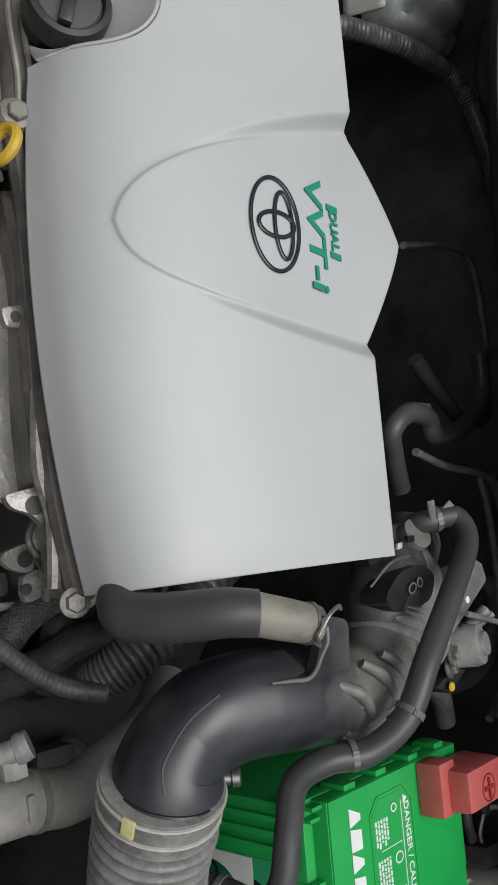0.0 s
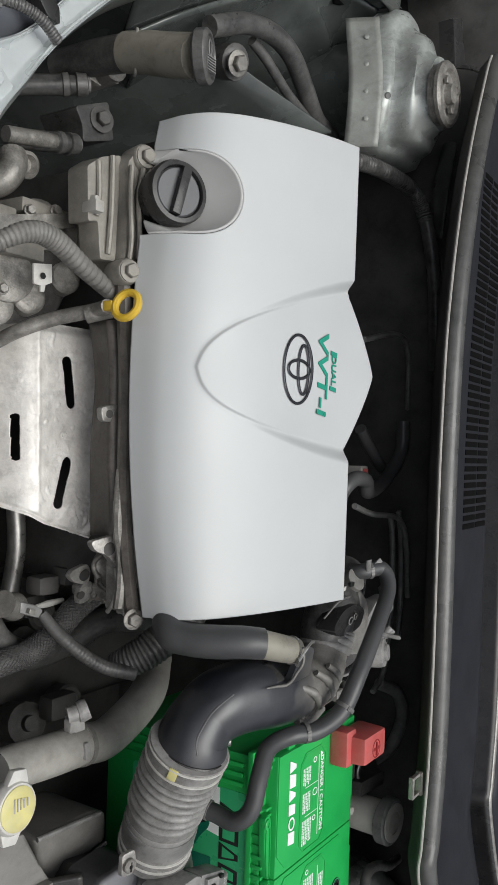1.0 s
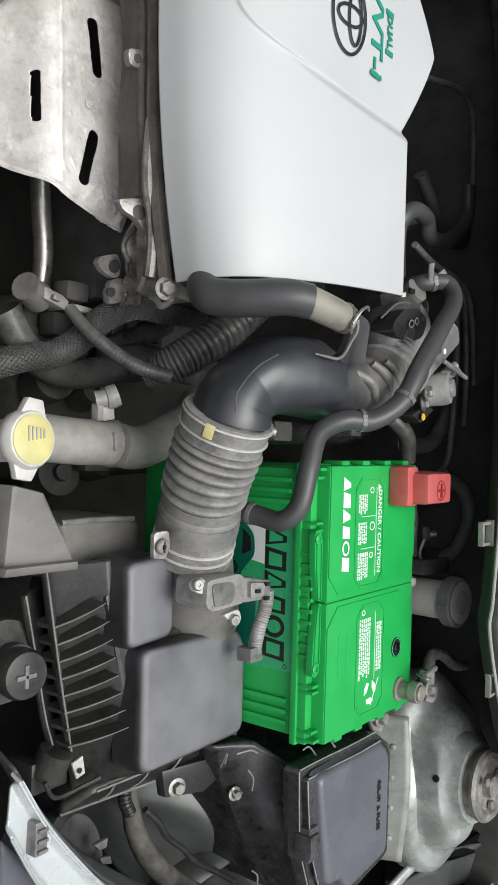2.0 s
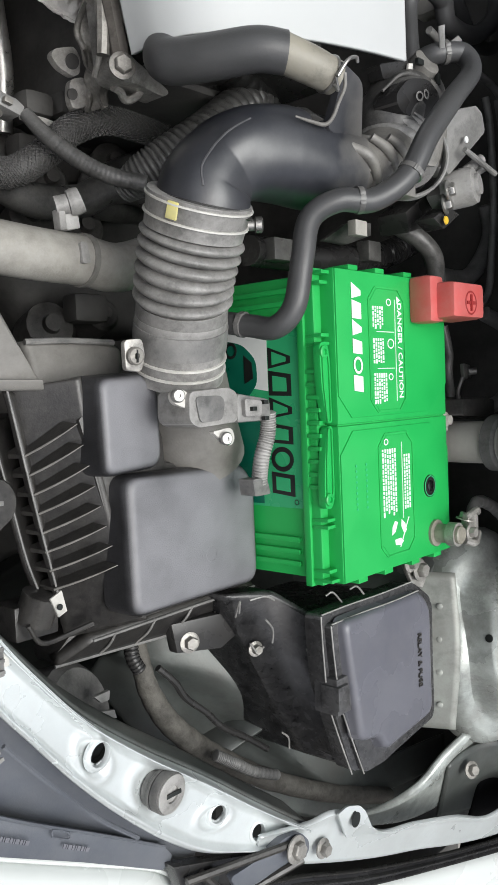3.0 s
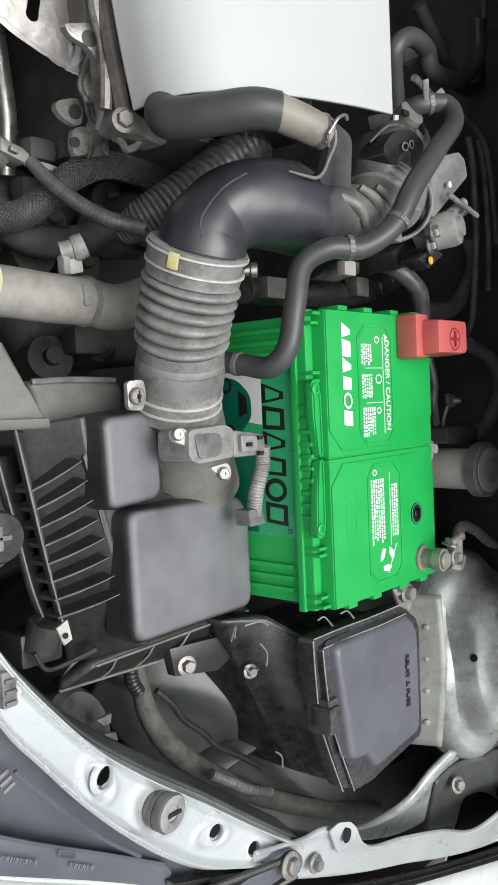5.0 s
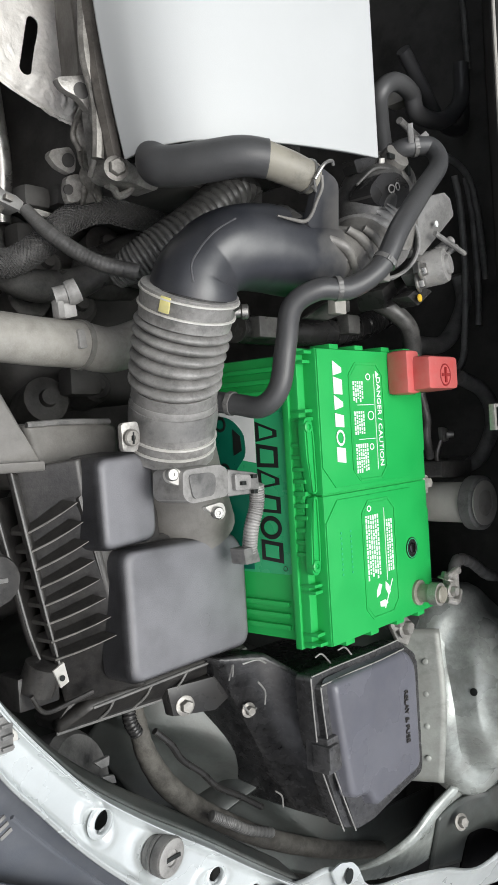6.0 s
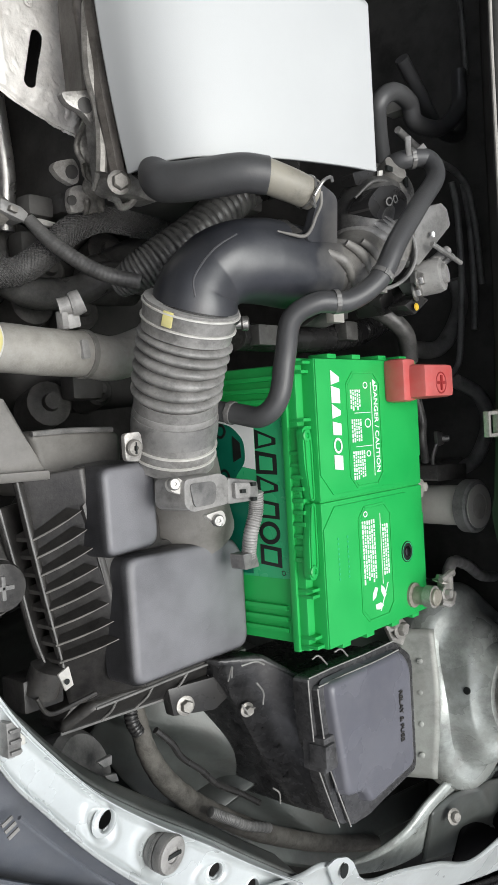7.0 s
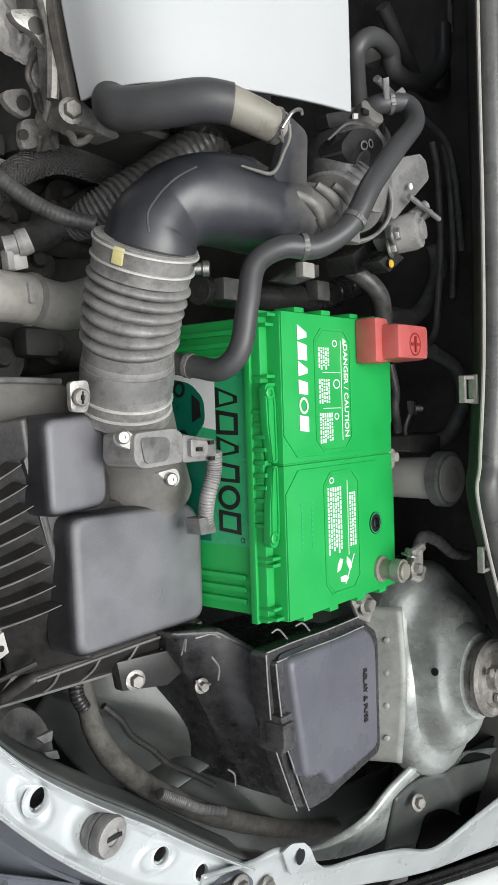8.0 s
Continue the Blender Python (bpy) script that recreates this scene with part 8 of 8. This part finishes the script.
slab(bm, [(-0.034, 0.090, 0.840), (-0.029, 0.101, 0.860), (0.005, 0.105, 0.860), (0.020, 0.098, 0.850), (-0.001, 0.090, 0.840)], 0.006, 0.001)
part("bracket", bm, "rubber", under)
bm = B()
box(bm, V((-0.030, 0.095, 0.872)) - V(0.008, 0.006, 0.006), V((-0.030, 0.095, 0.872)) + V(0.008, 0.006, 0.002), 0.001)
part("white_clip", bm, "hose_tan", under, "pale cable clip")

# wiring and bolts behind the battery
earth = thing("earth_lead", (0.136, -0.175, 0.860), "dusty negative lead with ring terminals", "battery lead")
bm = B()
tube(bm, [(0.047, -0.161, 0.905), (0.083, -0.157, 0.900), (0.110, -0.140, 0.895), (0.150, -0.149, 0.890), (0.192, -0.168, 0.885), (0.237, -0.178, 0.880)], 0.0055, 12, 60, (10, 0.001, 0.3, 1.0))
part("lead", bm, "hose_grey", earth)
bm = B()
for p in ((0.047, -0.193, 0.870), (0.029, -0.182, 0.872)):
    hexbolt(bm, p, (0, 0, 1), 0.0065, 0.006)
slab(bm, [(0.026, -0.184, 0.868), (0.051, -0.181, 0.868), (0.071, -0.196, 0.868), (0.060, -0.213, 0.866), (0.043, -0.206, 0.866)], 0.004, 0.001)
scatter("ring_terminal", bm, "alu", earth)
stay = thing("battery_stay", (0.05, 0.012, 0.70), "thin steel battery hold-down rod", "hold-down rod")
bm = B()
tube(bm, [(0.050, 0.012, 0.70), (0.056, 0.012, 0.86), (0.053, 0.010, 0.890), (0.044, 0.008, 0.894)], 0.003, 8, 24)
scatter("rod", bm, "alu", stay)

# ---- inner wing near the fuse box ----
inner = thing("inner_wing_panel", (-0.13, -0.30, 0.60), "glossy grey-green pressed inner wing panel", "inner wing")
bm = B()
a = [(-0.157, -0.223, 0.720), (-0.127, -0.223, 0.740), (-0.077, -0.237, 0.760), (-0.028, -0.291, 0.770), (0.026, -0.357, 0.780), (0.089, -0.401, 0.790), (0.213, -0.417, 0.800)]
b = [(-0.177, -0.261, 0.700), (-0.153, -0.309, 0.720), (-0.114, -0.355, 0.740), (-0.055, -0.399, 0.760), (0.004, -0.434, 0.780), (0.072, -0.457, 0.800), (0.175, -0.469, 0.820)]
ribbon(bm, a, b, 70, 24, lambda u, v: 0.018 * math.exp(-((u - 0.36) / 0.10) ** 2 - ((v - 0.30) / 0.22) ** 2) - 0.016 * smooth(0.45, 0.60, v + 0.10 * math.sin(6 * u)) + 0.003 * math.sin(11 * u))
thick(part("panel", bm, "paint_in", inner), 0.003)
bm = B()
tube(bm, [(-0.169, -0.241, 0.765), (-0.155, -0.256, 0.768), (-0.144, -0.272, 0.768), (-0.125, -0.289, 0.770), (-0.108, -0.307, 0.772), (-0.083, -0.324, 0.775), (-0.059, -0.342, 0.777)], 0.0030, 8, 50)
part("edge_seam", bm, "black", inner, "wavy black sealed seam")
gus = thing("wing_gusset", (0.186, -0.467, 0.800), "curved grey painted gusset with a bolt", "gusset")
bm = B()
a = [(-0.049, -0.388, 0.835), (0.006, -0.398, 0.845), (0.054, -0.394, 0.855), (0.086, -0.375, 0.865), (0.113, -0.363, 0.872)]
b = [(-0.009, -0.417, 0.830), (0.059, -0.440, 0.835), (0.119, -0.450, 0.838), (0.173, -0.446, 0.842), (0.177, -0.403, 0.855)]
ribbon(bm, a, b, 50, 14, lambda u, v: 0.008 * math.exp(-((v - 0.12) / 0.10) ** 2))
thick(part("plate", bm, "paint_tower", gus), 0.003)
bm = B()
hexbolt(bm, (0.138, -0.410, 0.868), (-0.3, 0.2, 0.9), 0.0056, 0.005)
part("bolt", bm, "alu_dirty", gus)
bm = B()
a = [(0.153, -0.381, 0.860), (0.197, -0.387, 0.870), (0.257, -0.400, 0.875), (0.341, -0.421, 0.880)]
b = [(0.216, -0.437, 0.830), (0.279, -0.471, 0.830), (0.357, -0.504, 0.830), (0.465, -0.538, 0.830)]
ribbon(bm, a, b, 24, 8, lambda u, v: 0.006 * math.sin(7 * u))
thick(part("rail", bm, "wing_grey", gus), 0.003)
bm = B()
a = [(0.107, -0.396, 0.862), (0.145, -0.393, 0.864), (0.201, -0.400, 0.868), (0.284, -0.420, 0.870), (0.379, -0.442, 0.872)]
b = [(0.125, -0.462, 0.838), (0.188, -0.485, 0.840), (0.249, -0.499, 0.844), (0.328, -0.509, 0.850), (0.424, -0.519, 0.854)]
ribbon(bm, a, b, 40, 14, lambda u, v: 0.006 * math.exp(-((u - 0.45 - 0.2 * v) / 0.06) ** 2) - 0.010 * smooth(0.4, 0.7, v) * math.sin(3.1 * u))
thick(part("side_plate", bm, "paint_in", gus), 0.003)
tap = thing("wing_loom", (-0.113, -0.318, 0.720), "dusty cloth-taped wiring loom along the wing", "wiring")
bm = B()
tube(bm, [(-0.186, -0.206, 0.760), (-0.182, -0.230, 0.760), (-0.176, -0.256, 0.760), (-0.160, -0.286, 0.762), (-0.134, -0.314, 0.765), (-0.104, -0.338, 0.768), (-0.055, -0.372, 0.775), (0.017, -0.410, 0.785), (0.094, -0.439, 0.800)], [0.0060, 0.0070, 0.0085, 0.0095, 0.0095, 0.0090, 0.0090, 0.0085, 0.0080], 16, 120, (16, 0.0006, 0.1, 1.0))
part("taped_loom", bm, "tape", tap)
bm = B()
tube(bm, [(-0.136, -0.316, 0.790), (-0.126, -0.323, 0.792), (-0.114, -0.331, 0.793), (-0.092, -0.346, 0.790), (-0.060, -0.362, 0.788)], 0.0045, 12, 120, (26, 0.0009, 0, 1))
part("conduit", bm, "hose_grey", tap, "grey corrugated conduit")
bm = B()
tube(bm, [(-0.195, -0.214, 0.765), (-0.196, -0.225, 0.768), (-0.190, -0.236, 0.768)], 0.0055, 10, 40, (8, 0.001, 0, 1))
part("small_conduit", bm, "black", tap)
bm = B()
lathe(bm, [(0.036, -0.05), (0.036, -0.006), (0.031, 0.0), (0.010, 0.002)], (-0.249, -0.248, 0.775), (0.3, 0.3, 0.9), 28)
horn = part("lamp_back", bm, "rubber", lamp, "dark round back of the headlamp")
bm = B()
slab(bm, [(-0.249, -0.234, 0.790), (-0.235, -0.233, 0.790), (-0.236, -0.240, 0.790), (-0.243, -0.240, 0.790)], 0.004, 0.001)
slab(bm, [(-0.243, -0.246, 0.790), (-0.232, -0.248, 0.790), (-0.230, -0.255, 0.790), (-0.240, -0.252, 0.790)], 0.004, 0.001)
scatter("tab", bm, "hose_grey", horn)
grl = thing("lamp_connector", (-0.355, -0.164, 0.860), "pale ribbed lamp connector on the upper panel", "plug")
bm = B()
c = V((-0.369, -0.158, 0.873))
box(bm, c - V(0.005, 0.010, 0.008), c + V(0.004, 0.010, 0.002), 0.0015)
for k in range(3):
    box(bm, c + V(-0.004, -0.008 + 0.006 * k, 0.0015), c + V(0.003, -0.0060 + 0.006 * k, 0.004), 0.0005)
part("body", bm, "hose_grey", grl)
bm = B()
box(bm, c + V(0.003, -0.006, -0.006), c + V(0.008, 0.004, 0.000), 0.001)
part("latch", bm, "white_metal", grl, "small pale latch")

# ---- far side of the bay ----
neck = thing("washer_filler", (-0.238, 0.648, 0.70), "grey washer filler neck with round cap", "filler neck")
bm = B()
tube(bm, [(-0.222, 0.672, 0.790), (-0.221, 0.667, 0.813), (-0.221, 0.660, 0.835), (-0.224, 0.650, 0.868)], [0.0170, 0.0175, 0.0178, 0.0178], 22, 30)
part("neck", bm, "sleeve_tan", neck)
bm = B()
tube(bm, [(-0.224, 0.676, 0.710), (-0.223, 0.675, 0.755), (-0.222, 0.671, 0.795)], [0.0150, 0.0155, 0.0160], 20, 20)
part("lower_hose", bm, "rubber", neck, "dark lower filler hose")
bm = B()
ring(bm, (-0.2215, 0.670, 0.800), 0.0185, 0.0185, (0.7, 0, -0.7), (0, 1, 0), 0.0014, 36, 1.0)
part("collar", bm, "hose_tan", neck)
bm = B()
W = V((-0.224, 0.648, 0.875))
lathe(bm, [(0.0195, -0.006), (0.0215, -0.004), (0.0215, 0.004), (0.0195, 0.006), (0.017, 0.0064), (0.016, 0.005), (0.004, 0.005)], W, (0.42, 0.0, 1), 36)
wcap = part("cap", bm, "rubber", neck, "dark grey screw cap")
bm = B()
wa = Vector((0.42, 0.0, 1)).normalized()
wx = Vector((1, 0, -0.42)).normalized()
ring(bm, W + wa * 0.0055 + Vector((0, 0.007, 0)), 0.0050, 0.0060, wx, (0, 1, 0), 0.0011, 30)
for k in range(6):
    box(bm, W + wa * 0.0055 + wx * -0.0075 + V(0, -0.0125 + 0.0022 * k, -0.0006), W + wa * 0.0055 + wx * 0.0060 + V(0, -0.0116 + 0.0022 * k, 0.0008), 0.0002)
scatter("moulded_mark", bm, "hose_grey", wcap)

mnt = thing("engine_mount", (-0.070, 0.718, 0.620), "grey engine mount plate with bolts", "engine mount")
bm = B()
slab(bm, rounded([(-0.200, 0.650, 0.708), (-0.158, 0.669, 0.710), (-0.148, 0.634, 0.710), (-0.188, 0.620, 0.708), (-0.190, 0.636, 0.708)], 0.004, 3), 0.05, 0.004)
part("plate", bm, "rubber", mnt)
bm = B()
hexbolt(bm, (-0.169, 0.647, 0.712), (-0.3, 0, 0.95), 0.0075, 0.006, 1.7)
part("bolt", bm, "black_dusty", mnt)
bm = B()
slab(bm, [(-0.210, 0.682, 0.755), (-0.193, 0.685, 0.760), (-0.190, 0.664, 0.755), (-0.210, 0.656, 0.750), (-0.225, 0.659, 0.745)], 0.05, 0.004)
lathe(bm, [(0.012, -0.02), (0.012, 0.002), (0.008, 0.004)], (-0.210, 0.669, 0.765), (-0.2, 0, 0.95), 16)
part("bracket", bm, "alu_dirty", mnt, "dirty cast bracket")
for i, (p, ax) in enumerate((((-0.244, 0.647, 0.735), (0.75, 0.15, 0.65)), ((-0.236, 0.601, 0.722), (0.95, 0.2, 0.15)))):
    sw = thing("coolant_sensor", p, "grey sensor plug with steel collar", "sensor", "coolant sensors")
    bm = B()
    lathe(bm, [(0.009, -0.05), (0.009, 0.0), (0.0102, 0.001), (0.0102, 0.006), (0.0082, 0.007), (0.0082, 0.012), (0.0102, 0.013), (0.0095, 0.022), (0.006, 0.0235)], p, ax, 20)
    part("body", bm, "rubber", sw)
    bm = B()
    lathe(bm, [(0.0068, 0.021), (0.0068, 0.025), (0.0045, 0.0255)], p, ax, 18)
    part("button", bm, "hose_grey", sw)
hose("heater_pipe", [(-0.292, 0.590, 0.722), (-0.270, 0.594, 0.724), (-0.240, 0.600, 0.724)], 0.0070, "alu_dirty", "dull metal coolant pipe", "coolant pipes")
hose("coolant_elbow", [(-0.320, 0.539, 0.720), (-0.300, 0.546, 0.725), (-0.291, 0.559, 0.730), (-0.286, 0.574, 0.725)], 0.012, "alu_dirty", "dirty grey coolant elbow", "coolant pipes")
jun = thing("pipe_union", (-0.253, 0.579, 0.710), "round steel pipe union", "pipe fitting")
bm = B()
lathe(bm, [(0.009, -0.02), (0.009, 0.004), (0.0115, 0.005), (0.0115, 0.010), (0.0085, 0.011), (0.006, 0.006)], (-0.277, 0.568, 0.725), (-0.1, -0.2, 0.95), 22)
part("union", bm, "alu_dirty", jun)
hose("far_loom", [(-0.117, 0.739, 0.800), (-0.070, 0.761, 0.810), (-0.026, 0.768, 0.815), (0.013, 0.762, 0.815), (0.050, 0.745, 0.810), (0.099, 0.726, 0.800), (0.157, 0.726, 0.790)], 0.0105, "rubber", "black corrugated loom by the strut tower", "far looms")
hose("far_loom", [(-0.043, 0.758, 0.800), (-0.012, 0.749, 0.800), (0.035, 0.730, 0.800), (0.100, 0.714, 0.800)], 0.0055, "rubber", "thin black cable by the strut tower", "far looms")
fb = thing("wing_bolt", (-0.016, 0.756, 0.760), "dirty bolt on the inner wing", "bolt")
bm = B()
lathe(bm, [(0.018, -0.02), (0.018, 0.0), (0.014, 0.003)], (-0.057, 0.732, 0.790), (-0.2, -0.3, 0.9), 22)
part("boss", bm, "rubber", fb)
bm = B()
hexbolt(bm, (-0.066, 0.725, 0.798), (-0.2, -0.3, 0.9), 0.0085, 0.007)
part("head", bm, "alu_dirty", fb)
far = thing("inner_wing_panel", (-0.05, 0.72, 0.60), "dark glossy pressed inner wing panel", "inner wing")
bm = B()
a = [(-0.193, 0.708, 0.760), (-0.143, 0.746, 0.790), (-0.057, 0.802, 0.800), (0.035, 0.858, 0.810), (0.113, 0.877, 0.830), (0.155, 0.870, 0.850)]
b = [(-0.030, 0.733, 0.620), (0.058, 0.763, 0.640), (0.162, 0.790, 0.660), (0.273, 0.792, 0.680), (0.366, 0.794, 0.700), (0.453, 0.790, 0.720)]
ribbon(bm, a, b, 60, 24, lambda u, v: 0.010 * math.sin(10 * u + 5 * v) * math.sin(3.1 * v) + 0.012 * math.exp(-((u - 0.55 - 0.25 * v) / 0.05) ** 2))
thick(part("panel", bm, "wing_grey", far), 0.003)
bm = B()
a = [(-0.262, 0.746, 0.860), (-0.179, 0.782, 0.860), (-0.077, 0.825, 0.860), (0.042, 0.873, 0.865), (0.127, 0.873, 0.870), (0.181, 0.877, 0.870)]
b = [(-0.193, 0.708, 0.760), (-0.143, 0.746, 0.790), (-0.057, 0.802, 0.800), (0.035, 0.858, 0.810), (0.113, 0.877, 0.830), (0.155, 0.870, 0.850)]
ribbon(bm, a, b, 50, 12, lambda u, v: 0.006 * math.sin(8 * u) * math.sin(3.1 * v))
thick(part("upper_panel_sheet", bm, "wing_grey", far), 0.003)
fg = thing("wing_gusset", (0.216, 0.945, 0.820), "curved grey painted gusset with a bolt", "gusset")
bm = B()
a = [(0.027, 0.877, 0.872), (0.066, 0.863, 0.872), (0.111, 0.855, 0.870), (0.142, 0.857, 0.868)]
b = [(0.143, 0.937, 0.876), (0.163, 0.918, 0.876), (0.169, 0.896, 0.874), (0.176, 0.874, 0.868)]
ribbon(bm, a, b, 30, 8, lambda u, v: 0.006 * math.exp(-((v - 0.1) / 0.12) ** 2))
thick(part("plate", bm, "paint_in", fg), 0.003)
bm = B()
hexbolt(bm, (0.125, 0.880, 0.882), (0, 0, 1), 0.006, 0.005)
part("bolt", bm, "alu", fg)
fp = thing("wing_bracket", (0.325, 0.999, 0.850), "pale silver bracket with a holed tab", "bracket")
bm = B()
a = [(0.139, 0.940, 0.885), (0.194, 0.931, 0.886), (0.243, 0.929, 0.887), (0.299, 0.945, 0.888)]
b = [(0.261, 1.011, 0.890), (0.296, 0.998, 0.890), (0.309, 0.984, 0.890), (0.310, 0.955, 0.889)]
ribbon(bm, a, b, 60, 24, None, (((0.222, 0.947, 0.888), 0.006),))
thick(part("plate", bm, "paint", fp), 0.002)
bm = B()
hexbolt(bm, (0.272, 0.952, 0.891), (0, 0, 1), 0.006, 0.005)
part("bolt", bm, "alu", fp)
end = thing("cowl_end_bracket", (0.301, 0.885, 0.900), "dark bent bracket at the end of the cowl", "bracket")
bm = B()
slab(bm, [(0.208, 0.865, 0.925), (0.231, 0.874, 0.928), (0.242, 0.822, 0.930), (0.212, 0.803, 0.928)], 0.02, 0.002)
tube(bm, [(0.224, 0.812, 0.925), (0.264, 0.825, 0.930), (0.309, 0.834, 0.935)], 0.003, 8, 10)
part("arm", bm, "black", end)
bm = B()
a = [(0.312, 0.897, 0.900), (0.340, 0.852, 0.900), (0.322, 0.780, 0.900), (0.284, 0.688, 0.900), (0.257, 0.611, 0.900)]
b = [(0.303, 0.849, 0.880), (0.331, 0.795, 0.880), (0.301, 0.736, 0.880), (0.277, 0.681, 0.880), (0.283, 0.619, 0.880)]
ribbon(bm, a, b, 30, 5)
thick(part("strip", bm, "seal", end, "dull grey edge strip"), 0.003)

# dark fillers added where shade falls and where bare ground would show
for n, (a, b) in enumerate((([(0.10, 0.86, 0.82), (0.24, 0.90, 0.825), (0.60, 0.92, 0.83)], [(0.10, 1.15, 0.80), (0.24, 1.15, 0.80), (0.60, 1.15, 0.80)]), ([(0.20, -0.40, 0.86), (0.35, -0.40, 0.88), (0.60, -0.40, 0.90)], [(0.20, -0.62, 0.80), (0.35, -0.62, 0.82), (0.60, -0.62, 0.84)]))):
    bm = B()
    ribbon(bm, a, b, 20, 8)
    thick(single("trim", bm, "shade_fill", "added near-black sheet standing in for shade beside the strut tower", "trim panel", kind="structure"), 0.004)
bm = B()
box(bm, (-0.05, -0.66, 0.55), (0.60, -0.34, 0.70), 0.004)
single("trim", bm, "dark", "added dark block hiding the ground below the gusset", "trim panel", kind="structure")
bm = B()
box(bm, (-0.52, -0.80, 0.50), (0.60, -0.40, 0.60), 0.004)
single("trim", bm, "dark", "added dark block hiding the ground below the headlamp and wing", "trim panel", kind="structure")
bm = B()
box(bm, (0.08, 0.90, 0.50), (1.30, 1.50, 0.78), 0.004)
single("trim", bm, "shade_fill", "added near-black block standing in for shade beyond the far wing", "trim panel", kind="structure")
